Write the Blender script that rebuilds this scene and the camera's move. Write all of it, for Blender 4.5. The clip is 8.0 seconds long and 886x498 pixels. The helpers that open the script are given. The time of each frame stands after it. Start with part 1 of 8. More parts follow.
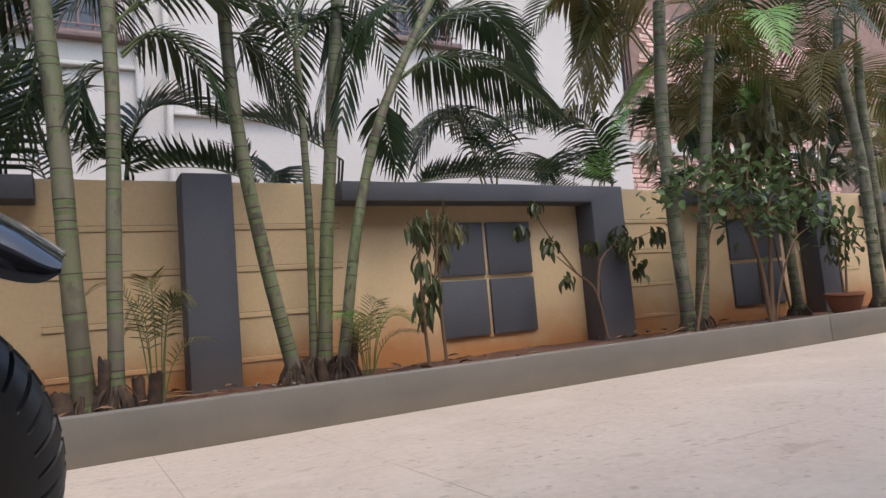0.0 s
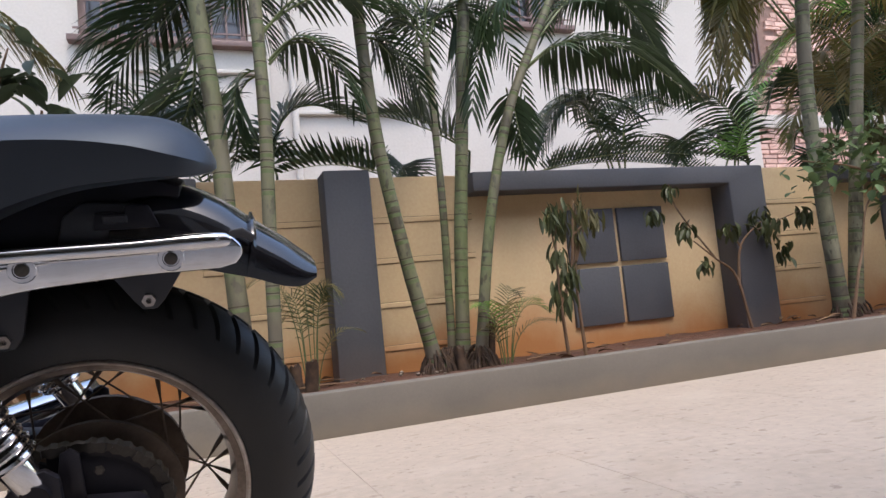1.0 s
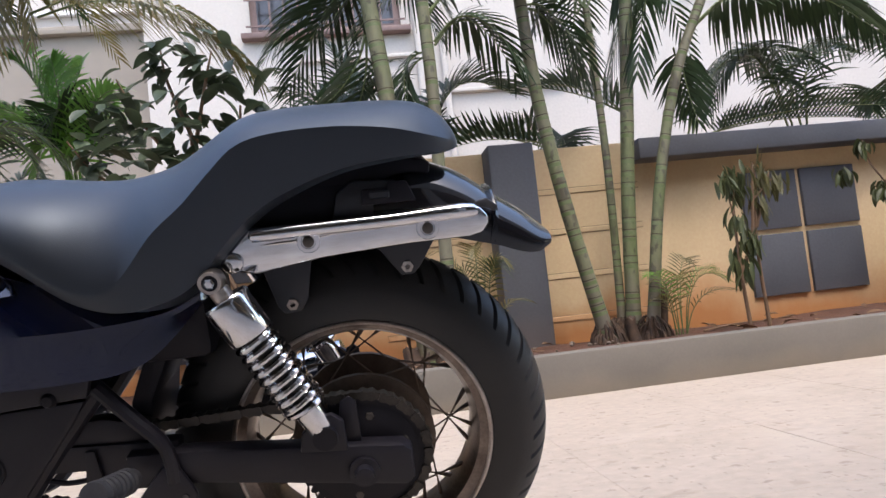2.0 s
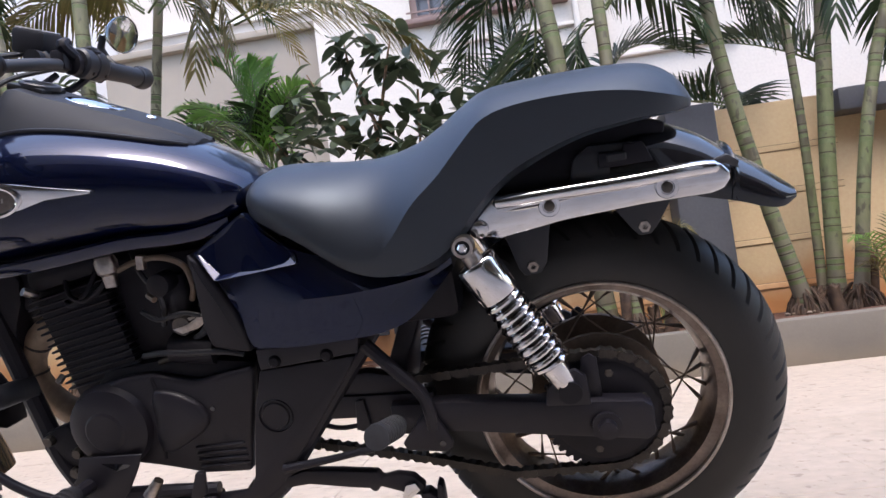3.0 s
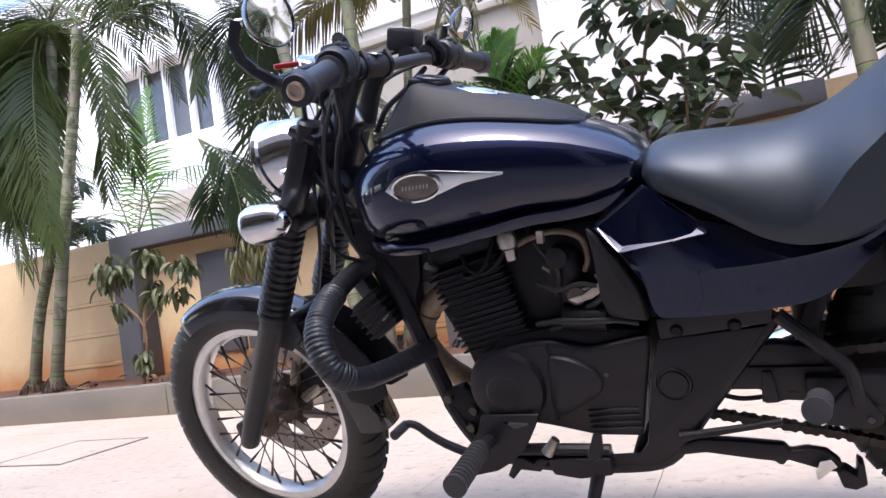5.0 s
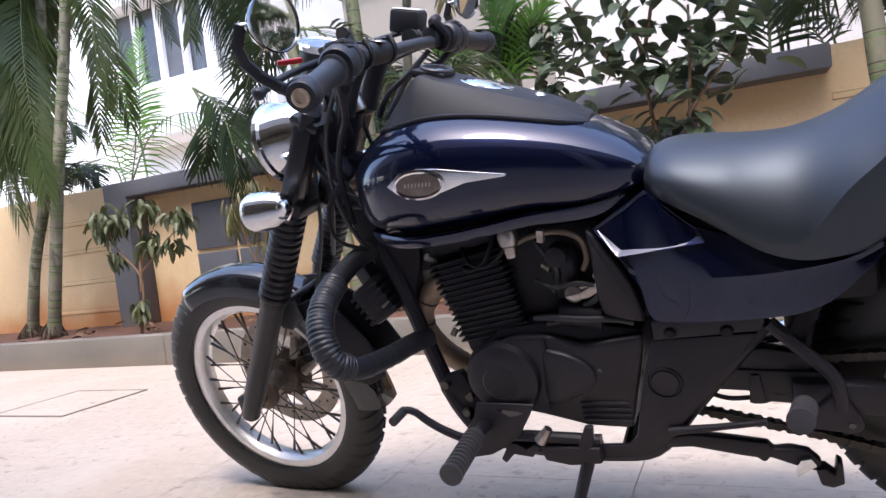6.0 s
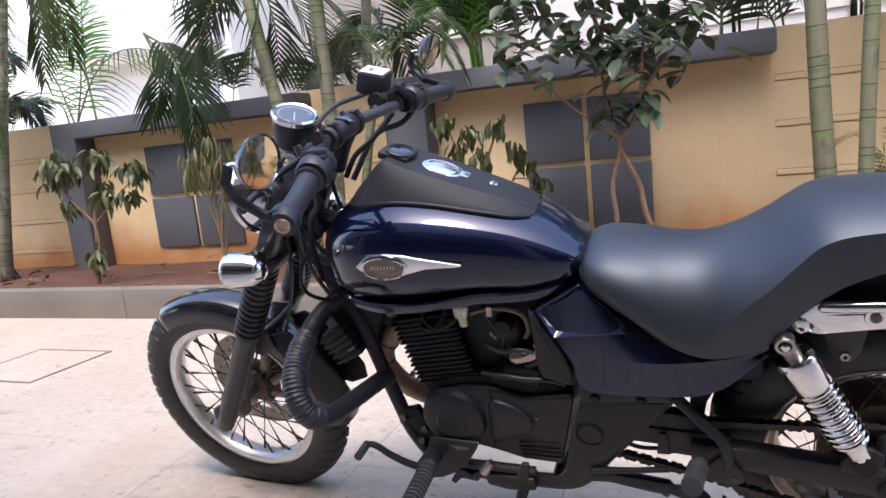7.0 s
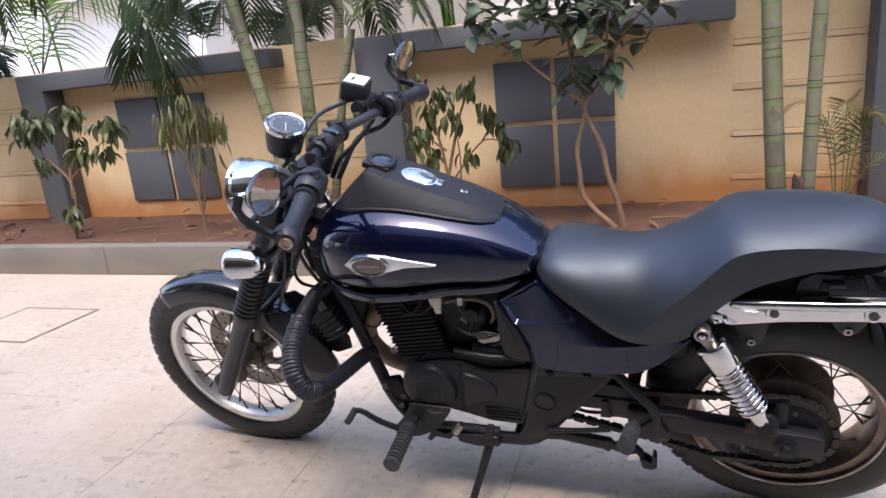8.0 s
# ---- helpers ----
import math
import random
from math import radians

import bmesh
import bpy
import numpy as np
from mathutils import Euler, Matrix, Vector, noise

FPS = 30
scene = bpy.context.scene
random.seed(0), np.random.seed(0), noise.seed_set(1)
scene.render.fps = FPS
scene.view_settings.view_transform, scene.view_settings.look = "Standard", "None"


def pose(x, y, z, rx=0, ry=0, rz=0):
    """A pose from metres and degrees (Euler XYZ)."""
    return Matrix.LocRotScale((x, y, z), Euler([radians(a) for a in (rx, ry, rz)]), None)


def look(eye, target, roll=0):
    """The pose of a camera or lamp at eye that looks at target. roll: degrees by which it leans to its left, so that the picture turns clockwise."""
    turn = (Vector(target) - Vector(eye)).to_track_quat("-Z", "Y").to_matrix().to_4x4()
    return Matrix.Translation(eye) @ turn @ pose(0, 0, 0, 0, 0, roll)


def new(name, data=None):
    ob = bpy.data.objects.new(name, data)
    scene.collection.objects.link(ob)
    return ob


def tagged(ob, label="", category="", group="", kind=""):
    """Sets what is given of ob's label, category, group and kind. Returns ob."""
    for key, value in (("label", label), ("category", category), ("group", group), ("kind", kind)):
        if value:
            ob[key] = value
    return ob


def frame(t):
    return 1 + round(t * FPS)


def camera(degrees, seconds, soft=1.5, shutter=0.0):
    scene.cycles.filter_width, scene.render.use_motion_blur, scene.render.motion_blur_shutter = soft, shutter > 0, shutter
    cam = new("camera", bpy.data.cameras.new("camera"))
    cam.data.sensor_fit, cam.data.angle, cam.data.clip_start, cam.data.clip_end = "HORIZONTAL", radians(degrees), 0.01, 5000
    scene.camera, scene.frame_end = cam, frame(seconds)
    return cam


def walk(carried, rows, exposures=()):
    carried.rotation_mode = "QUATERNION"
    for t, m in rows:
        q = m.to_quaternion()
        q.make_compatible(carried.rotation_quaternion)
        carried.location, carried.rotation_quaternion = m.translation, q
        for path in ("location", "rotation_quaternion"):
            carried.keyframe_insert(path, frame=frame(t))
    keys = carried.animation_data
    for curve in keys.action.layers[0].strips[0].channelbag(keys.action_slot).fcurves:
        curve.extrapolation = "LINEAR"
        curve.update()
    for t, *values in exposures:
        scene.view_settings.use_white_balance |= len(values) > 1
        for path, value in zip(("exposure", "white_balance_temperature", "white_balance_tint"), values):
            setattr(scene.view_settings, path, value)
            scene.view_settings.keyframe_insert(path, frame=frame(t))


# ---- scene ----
cam = camera(67.2, 8.0)
EXPOSURES = [(0.0, 1.45, 6550, 11), (1.5, 1.80, 6550, 11), (3.0, 2.05, 6400, 14), (5.0, 2.28, 6300, 15), (8.0, 2.14, 6450, 13)]
PATH = [
    (0, (-0.579, -4.018, 0.496), (0.401, -2.284, 0.668), -4.8),
    (0.5, (-0.66, -3.978, 0.515), (0.195, -2.177, 0.683), -5.1),
    (1, (-0.74, -3.962, 0.526), (-0.049, -2.092, 0.688), -5.5),
    (1.5, (-0.811, -3.966, 0.528), (-0.316, -2.034, 0.678), -5.9),
    (1.7, (-0.838, -3.97, 0.527), (-0.431, -2.017, 0.668), -6.0),
    (2.8, (-0.96, -4.01, 0.516), (-1.081, -2.017, 0.632), -7.1),
    (3, (-0.99, -4.018, 0.516), (-1.195, -2.032, 0.631), -7.4),
    (3.5, (-1.063, -4.039, 0.532), (-1.478, -2.085, 0.638), -7.9),
    (4, (-1.134, -4.06, 0.546), (-1.719, -2.151, 0.659), -8.1),
    (4.5, (-1.208, -4.09, 0.554), (-1.906, -2.219, 0.663), -8.5),
    (5, (-1.26, -4.11, 0.562), (-2.07, -2.284, 0.663), -8.3),
    (5.2, (-1.274, -4.114, 0.567), (-2.114, -2.301, 0.654), -8.2),
    (6.3, (-1.236, -4.134, 0.73), (-2.023, -2.301, 0.584), -6.6),
    (6.5, (-1.222, -4.151, 0.8), (-1.987, -2.314, 0.601), -6.3),
    (7, (-1.187, -4.223, 0.946), (-1.893, -2.381, 0.617), -5.7),
    (7.5, (-1.154, -4.308, 1.054), (-1.806, -2.474, 0.597), -5.4),
    (8, (-1.129, -4.375, 1.111), (-1.756, -2.549, 0.59), -5.5),
]
walk(cam, [(t, look(eye, target, roll)) for t, eye, target, roll in PATH], exposures=EXPOSURES)

# ---- daylight: bright hazy sky, soft sun from over the camera's side ----
SUN_EL, SUN_AZ = 65.0, 170.0
world = bpy.data.worlds.new("sky")
scene.world = world
world.use_nodes = True
wn = world.node_tree.nodes
sky = wn.new("ShaderNodeTexSky")
sky.sky_type = 'NISHITA'
sky.sun_disc = False
sky.sun_elevation, sky.sun_rotation = radians(SUN_EL), radians(SUN_AZ)
sky.air_density, sky.dust_density, sky.ozone_density = 1.0, 2.5, 1.0
haze = wn.new("ShaderNodeHueSaturation")
haze.inputs["Saturation"].default_value = 1.0
world.node_tree.links.new(sky.outputs[0], haze.inputs["Color"])
world.node_tree.links.new(haze.outputs[0], wn["Background"].inputs[0])
wn["Background"].inputs[1].default_value = 0.15
lamp = bpy.data.lights.new("sun", 'SUN')
lamp.energy, lamp.angle, lamp.color = 0.5, radians(18), (1.0, 0.95, 0.88)
az = radians(SUN_AZ)
sun_dir = Vector((math.sin(az) * math.cos(radians(SUN_EL)), math.cos(az) * math.cos(radians(SUN_EL)), math.sin(radians(SUN_EL))))
sun = new("sun", lamp)
sun.matrix_world = look(sun_dir * 30, (0, 0, 0))

# ---- materials ----
def mat(name, a, b=None, scale=6.0, rough=0.5, rvar=0.12, metal=0.0, bump=0.15, bscale=90.0, coat=0.0, fine=0.35,
        rand=0.0, stretch=(1, 1, 1), depth=0.004, space="Object", spec=0.5):
    """A surface of two noises: broad patches from a to b, fine grain in colour, gloss and relief."""
    m = bpy.data.materials.new(name)
    m.use_nodes = True
    nt = m.node_tree
    n, l = nt.nodes, nt.links
    bsdf = n["Principled BSDF"]
    b = b or tuple(c * 0.72 for c in a)
    if space == "World":
        co = n.new("ShaderNodeNewGeometry").outputs["Position"]
    else:
        co = n.new("ShaderNodeTexCoord").outputs["Object"]
    mp = n.new("ShaderNodeMapping")
    mp.inputs["Scale"].default_value = stretch
    l.new(co, mp.inputs["Vector"])
    big, small = n.new("ShaderNodeTexNoise"), n.new("ShaderNodeTexNoise")
    big.inputs["Scale"].default_value, big.inputs["Detail"].default_value = scale, 6
    small.inputs["Scale"].default_value, small.inputs["Detail"].default_value = bscale, 4
    l.new(mp.outputs[0], big.inputs["Vector"])
    l.new(mp.outputs[0], small.inputs["Vector"])
    ramp = n.new("ShaderNodeValToRGB")
    ramp.color_ramp.elements[0].position, ramp.color_ramp.elements[1].position = 0.32, 0.68
    ramp.color_ramp.elements[0].color, ramp.color_ramp.elements[1].color = (*a, 1), (*b, 1)
    l.new(big.outputs["Fac"], ramp.inputs[0])
    grain = n.new("ShaderNodeMix")
    grain.data_type, grain.blend_type = 'RGBA', 'OVERLAY'
    grain.inputs["Factor"].default_value = fine
    l.new(ramp.outputs[0], grain.inputs["A"])
    l.new(small.outputs["Fac"], grain.inputs["B"])
    colour = grain.outputs["Result"]
    if rand:
        hue = n.new("ShaderNodeHueSaturation")
        info = n.new("ShaderNodeObjectInfo")
        isl = n.new("ShaderNodeNewGeometry")
        add = n.new("ShaderNodeMath")
        add.operation = 'ADD'
        l.new(info.outputs["Random"], add.inputs[0])
        l.new(isl.outputs["Random Per Island"], add.inputs[1])
        rng = n.new("ShaderNodeMapRange")
        rng.inputs["From Max"].default_value = 2.0
        rng.inputs["To Min"].default_value, rng.inputs["To Max"].default_value = 1 - rand, 1 + rand
        l.new(add.outputs[0], rng.inputs[0])
        l.new(rng.outputs[0], hue.inputs["Value"])
        l.new(colour, hue.inputs["Color"])
        colour = hue.outputs[0]
    l.new(colour, bsdf.inputs["Base Color"])
    rr = n.new("ShaderNodeMapRange")
    rr.inputs["To Min"].default_value, rr.inputs["To Max"].default_value = max(0.02, rough - rvar), min(1, rough + rvar)
    l.new(small.outputs["Fac"], rr.inputs[0])
    l.new(rr.outputs[0], bsdf.inputs["Roughness"])
    bsdf.inputs["Metallic"].default_value = metal
    bsdf.inputs["Coat Weight"].default_value = coat
    bsdf.inputs["Coat Roughness"].default_value = 0.04
    bsdf.inputs["Specular IOR Level"].default_value = spec
    if bump:
        bp = n.new("ShaderNodeBump")
        bp.inputs["Strength"].default_value, bp.inputs["Distance"].default_value = bump, depth
        l.new(small.outputs["Fac"], bp.inputs["Height"])
        l.new(bp.outputs[0], bsdf.inputs["Normal"])
    return m


NAVY = mat("navy_paint", (0.0023, 0.0054, 0.029), (0.0028, 0.0064, 0.034), rough=0.30, rvar=0.03, metal=0.6, bump=0.0, coat=1.0, fine=0.1, bscale=600, spec=0.1)
NAVY.node_tree.nodes["Principled BSDF"].inputs["Coat IOR"].default_value = 1.6
NAVY.node_tree.nodes["Principled BSDF"].inputs["Coat Roughness"].default_value = 0.015
NAVY.node_tree.nodes["Principled BSDF"].inputs["Specular IOR Level"].default_value = 0.1
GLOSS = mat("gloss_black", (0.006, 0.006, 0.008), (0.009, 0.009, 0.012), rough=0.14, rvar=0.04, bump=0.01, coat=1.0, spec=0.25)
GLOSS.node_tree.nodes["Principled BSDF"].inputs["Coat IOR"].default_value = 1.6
MATTE = mat("matte_black", (0.0100, 0.0092, 0.0134), (0.0145, 0.0135, 0.0188), scale=14, rough=0.50, spec=0.25, bump=0.12, bscale=400, depth=0.001)
SATIN = mat("satin_black", (0.011, 0.0120, 0.0175), (0.015, 0.0165, 0.0235), scale=12, rough=0.46, spec=0.6, bump=0.1, bscale=500, depth=0.001)
ENGINEB = mat("engine_black", (0.0135, 0.0122, 0.0180), (0.0185, 0.0170, 0.0240), scale=12, rough=0.42, spec=0.36, bump=0.1, bscale=500, depth=0.001)
FORKB = mat("fork_black", (0.0090, 0.0088, 0.0125), (0.0130, 0.0128, 0.0172), scale=12, rough=0.34, spec=0.40, bump=0.08, bscale=500, depth=0.001)
CONSOLEB = mat("console_black", (0.0140, 0.0150, 0.0195), (0.0185, 0.0195, 0.0245), scale=12, rough=0.58, rvar=0.06, spec=0.35, bump=0.12, bscale=700, depth=0.0008)
CHAIN = mat("oily_chain_steel", (0.035, 0.032, 0.030), (0.06, 0.052, 0.045), scale=30, rough=0.45, metal=0.6, bump=0.2, bscale=300, depth=0.001)
RIMDARK = mat("aged_rim_chrome", (0.26, 0.215, 0.185), (0.13, 0.105, 0.090), scale=22, rough=0.34, rvar=0.06, metal=1.0, bump=0.05, bscale=200, depth=0.001)
RIMBRIGHT = mat("bright_rim_chrome", (0.80, 0.80, 0.80), (0.70, 0.69, 0.68), scale=22, rough=0.38, rvar=0.04, metal=1.0, bump=0.0, bscale=200, depth=0.001)
DISC = mat("browned_disc_steel", (0.50, 0.44, 0.38), (0.32, 0.27, 0.23), scale=20, rough=0.42, metal=0.6, bump=0.1, bscale=200, depth=0.001)
HOSE = mat("browned_hose", (0.17, 0.125, 0.09), (0.12, 0.085, 0.06), scale=20, rough=0.45, bump=0.05)
LEATHER = mat("seat_vinyl", (0.0140, 0.0160, 0.0208), (0.0182, 0.0206, 0.0265), scale=9, rough=0.44, rvar=0.06, bump=0.2, bscale=700, depth=0.0008, spec=0.6)
# blue sheen and specular tint stand in for the reflected sky
for key, value in (("Sheen Weight", 0.15), ("Sheen Roughness", 0.3), ("Sheen Tint", (0.6, 0.78, 1.0, 1)), ("IOR", 1.6), ("Specular Tint", (0.74, 0.86, 1.0, 1))):
    LEATHER.node_tree.nodes["Principled BSDF"].inputs[key].default_value = value
PEGRUBBER = mat("grey_peg_rubber", (0.050, 0.050, 0.055), (0.030, 0.030, 0.035), scale=30, rough=0.55, bump=0.2, bscale=300, depth=0.001)
BRASS = mat("worn_beige_metal", (0.52, 0.40, 0.30), (0.40, 0.30, 0.22), scale=40, rough=0.4, metal=0.7, bump=0.1, depth=0.001)
RUBBER = mat("tyre_rubber", (0.009, 0.0088, 0.009), (0.016, 0.015, 0.0145), scale=10, rough=0.48, spec=0.55, bump=0.2, bscale=260, depth=0.001)
CHROME = mat("chrome", (0.82, 0.82, 0.84), (0.72, 0.71, 0.72), scale=20, rough=0.07, rvar=0.03, metal=1.0, bump=0.0, bscale=120, fine=0.05)
DULLCHROME = mat("worn_chrome", (0.55, 0.51, 0.48), (0.30, 0.25, 0.21), scale=18, rough=0.34, metal=1.0, bump=0.1, bscale=200, depth=0.001)
STEEL = mat("dark_steel", (0.085, 0.08, 0.078), (0.12, 0.105, 0.09), scale=25, rough=0.42, metal=0.9, bump=0.2, bscale=200, depth=0.001)
RUST = mat("rusty_steel", (0.17, 0.125, 0.092), (0.075, 0.053, 0.040), scale=18, rough=0.6, metal=0.5, bump=0.35, bscale=160, depth=0.001)
PIPE = mat("heat_tanned_pipe", (0.52, 0.40, 0.29), (0.38, 0.28, 0.19), scale=16, rough=0.55, metal=0.25, bump=0.2, depth=0.001)
RED = mat("red_plastic", (0.5, 0.02, 0.02), rough=0.35, bump=0.0)
WHITE = mat("white_plastic", (0.75, 0.75, 0.73), rough=0.4, bump=0.02)
DIAL = mat("dial_face", (0.045, 0.048, 0.052), (0.03, 0.032, 0.036), rough=0.4, bump=0.0)
MIRROR = mat("mirror_glass", (0.9, 0.9, 0.9), (0.86, 0.87, 0.88), rough=0.03, rvar=0.01, metal=1.0, bump=0.0, fine=0.0)
GLASS = bpy.data.materials.new("lamp_glass")
GLASS.use_nodes = True
GLASS.node_tree.nodes["Principled BSDF"].inputs["Transmission Weight"].default_value = 1.0
GLASS.node_tree.nodes["Principled BSDF"].inputs["Roughness"].default_value = 0.05

OCHRE = mat("ochre_wall_paint", (0.66, 0.49, 0.275), (0.71, 0.535, 0.31), scale=1.6, rough=0.8, bump=0.25, bscale=55, depth=0.003, fine=0.15, space="World")
GREY = mat("grey_wall_paint", (0.082, 0.087, 0.100), (0.100, 0.104, 0.116), scale=2.2, rough=0.62, bump=0.25, bscale=60, depth=0.003, fine=0.2, space="World")
KERB = mat("kerb_cement", (0.140, 0.127, 0.108), (0.172, 0.153, 0.130), scale=2.0, rough=0.85, bump=0.12, bscale=90, depth=0.002, fine=0.12, space="World")
CONCRETE = mat("rough_stone_slab", (0.455, 0.386, 0.316), (0.405, 0.340, 0.275), scale=1.4, rough=0.6, bump=0.4, bscale=28, depth=0.005, fine=0.25, space="World", stretch=(1, 1.15, 1))


def add_layer(m, colour, lo, hi, scale, stretch=(1, 1, 1), amount=1.0, detail=3.0, height=None):
    """Dirt over a surface where a noise passes lo to hi; height: only below that z, fading with the noise (mud splashed up from soil)."""
    n, l = m.node_tree.nodes, m.node_tree.links
    bs = n["Principled BSDF"]
    old = bs.inputs["Base Color"].links[0].from_socket
    pos = n.new("ShaderNodeNewGeometry").outputs["Position"]
    mp = n.new("ShaderNodeMapping")
    mp.inputs["Scale"].default_value = stretch
    l.new(pos, mp.inputs["Vector"])
    t = n.new("ShaderNodeTexNoise")
    t.inputs["Scale"].default_value, t.inputs["Detail"].default_value = scale, detail
    l.new(mp.outputs[0], t.inputs["Vector"])
    value = t.outputs["Fac"]
    if height:
        sep = n.new("ShaderNodeSeparateXYZ")
        l.new(pos, sep.inputs[0])
        mr = n.new("ShaderNodeMapRange")
        mr.inputs["From Min"].default_value, mr.inputs["From Max"].default_value = height[0], height[1]
        mr.inputs["To Min"].default_value, mr.inputs["To Max"].default_value = 0.55, -0.35
        l.new(sep.outputs["Z"], mr.inputs[0])
        ad = n.new("ShaderNodeMath")
        ad.operation = 'ADD'
        l.new(value, ad.inputs[0])
        l.new(mr.outputs[0], ad.inputs[1])
        value = ad.outputs[0]
    rm = n.new("ShaderNodeMapRange")
    rm.inputs["From Min"].default_value, rm.inputs["From Max"].default_value = lo, hi
    rm.inputs["To Max"].default_value = amount
    l.new(value, rm.inputs[0])
    mx = n.new("ShaderNodeMix")
    mx.data_type = 'RGBA'
    l.new(rm.outputs[0], mx.inputs["Factor"])
    l.new(old, mx.inputs["A"])
    mx.inputs["B"].default_value = (*colour, 1)
    l.new(mx.outputs["Result"], bs.inputs["Base Color"])


add_layer(OCHRE, (0.50, 0.19, 0.05), 0.42, 0.95, 2.4, (1, 1, 0.8), 0.85, 5, height=(0.1, 0.62))
add_layer(OCHRE, (0.40, 0.29, 0.16), 0.62, 0.75, 1.3, (1, 1, 0.35), 0.35)
add_layer(GREY, (0.20, 0.15, 0.12), 0.5, 1.0, 3.0, (1, 1, 0.8), 0.4, 5, height=(0.1, 0.5))
add_layer(KERB, (0.30, 0.24, 0.17), 0.5, 0.95, 3.5, (1, 1, 1), 0.3, 5, height=(0.0, 0.16))
add_layer(CONCRETE, (0.40, 0.30, 0.21), 0.56, 0.80, 0.9, (1, 1, 1), 0.55, 6)
add_layer(CONCRETE, (0.20, 0.15, 0.12), 0.64, 0.70, 24.0, (0.8, 1.2, 1), 0.6, 5)
add_layer(CONCRETE, (0.27, 0.205, 0.155), 0.64, 0.68, 8.0, (0.7, 1.3, 1), 0.4, 8)
add_layer(CONCRETE, (0.22, 0.17, 0.14), 0.64, 0.73, 60.0, (1, 0.6, 1), 0.55, 2)
add_layer(CONCRETE, (0.54, 0.475, 0.40), 0.55, 0.72, 1.7, (1, 1, 1), 0.5, 5)
# dark ochre that paints the shadow lines along the wall bands
BANDSHADE = mat("band_shadow_paint", (0.30, 0.21, 0.12), (0.22, 0.15, 0.085), scale=6, rough=0.85, bump=0.1, space="World")
SOIL = mat("red_soil", (0.115, 0.050, 0.028), (0.070, 0.032, 0.020), scale=7, rough=0.95, bump=0.9, bscale=45, depth=0.02, space="World")
# house white twice: shade put into the first colour, sunlight into the second
WHITEWALL = mat("shaded_white_paint", (0.50, 0.465, 0.425), (0.455, 0.425, 0.388), scale=0.9, rough=0.85, bump=0.15, bscale=30, depth=0.004, fine=0.12, space="World")
SUNLITWALL = mat("sunlit_white_paint", (0.80, 0.79, 0.78), (0.74, 0.73, 0.72), scale=0.9, rough=0.85, bump=0.1, bscale=30, fine=0.1, space="World")
# annex beige, darkened in the colour because that wall stands in shade
SHADEWALL = mat("shaded_beige_paint", (0.23, 0.200, 0.165), (0.27, 0.236, 0.195), scale=0.9, rough=0.85, bump=0.05, bscale=12, fine=0.06, space="World")
BRICK = mat("pink_cladding_stone", (0.44, 0.27, 0.22), (0.55, 0.38, 0.32), scale=5, rough=0.8, bump=0.5, bscale=25, depth=0.01, rand=0.3, space="World")
MORTAR = mat("mortar", (0.24, 0.15, 0.12), rough=0.9, bump=0.3, space="World")
DARKROOM = mat("dark_pane", (0.03, 0.03, 0.035), (0.05, 0.05, 0.055), rough=0.15, bump=0.0, spec=0.7)
IRON = mat("brown_iron", (0.12, 0.075, 0.065), (0.17, 0.11, 0.10), rough=0.6, bump=0.1)

# ---- building helpers ----
def part(name, bm, material, parent=None, label="", smooth=True, flat_angle=35):
    """Links a bmesh as one mesh object, as a part of parent."""
    me = bpy.data.meshes.new(name)
    if smooth:
        lim = radians(flat_angle)
        for e in bm.edges:
            e.smooth = len(e.link_faces) == 2 and e.calc_face_angle(0) < lim
        for f in bm.faces:
            f.smooth = True
    bm.to_mesh(me)
    bm.free()
    for mm in (material if isinstance(material, (list, tuple)) else [material]):
        me.materials.append(mm)
    ob = new(name, me)
    ob.parent = parent
    if label:
        ob["label"] = label
    return ob


def share(name, me, parent, m=None):
    """One more object on a mesh that another piece uses."""
    ob = new(name, me)
    ob.parent = parent
    if m is not None:
        ob.matrix_basis = m
    return ob


def thing(name, m, label, category, group="", kind=""):
    ob = new(name)
    ob.matrix_basis = m
    return tagged(ob, label, category, group, kind)


def box(x0, x1, y0, y1, z0, z1, bevel=0.0, bm=None, seg=2):
    bm = bm or bmesh.new()
    r = bmesh.ops.create_cube(bm, size=1.0)
    bmesh.ops.scale(bm, vec=(x1 - x0, y1 - y0, z1 - z0), verts=r["verts"])
    bmesh.ops.translate(bm, vec=((x0 + x1) / 2, (y0 + y1) / 2, (z0 + z1) / 2), verts=r["verts"])
    if bevel:
        es = {e for v in r["verts"] for e in v.link_edges}
        bmesh.ops.bevel(bm, geom=list(es), offset=bevel, segments=seg, affect='EDGES', profile=0.5)
    return bm


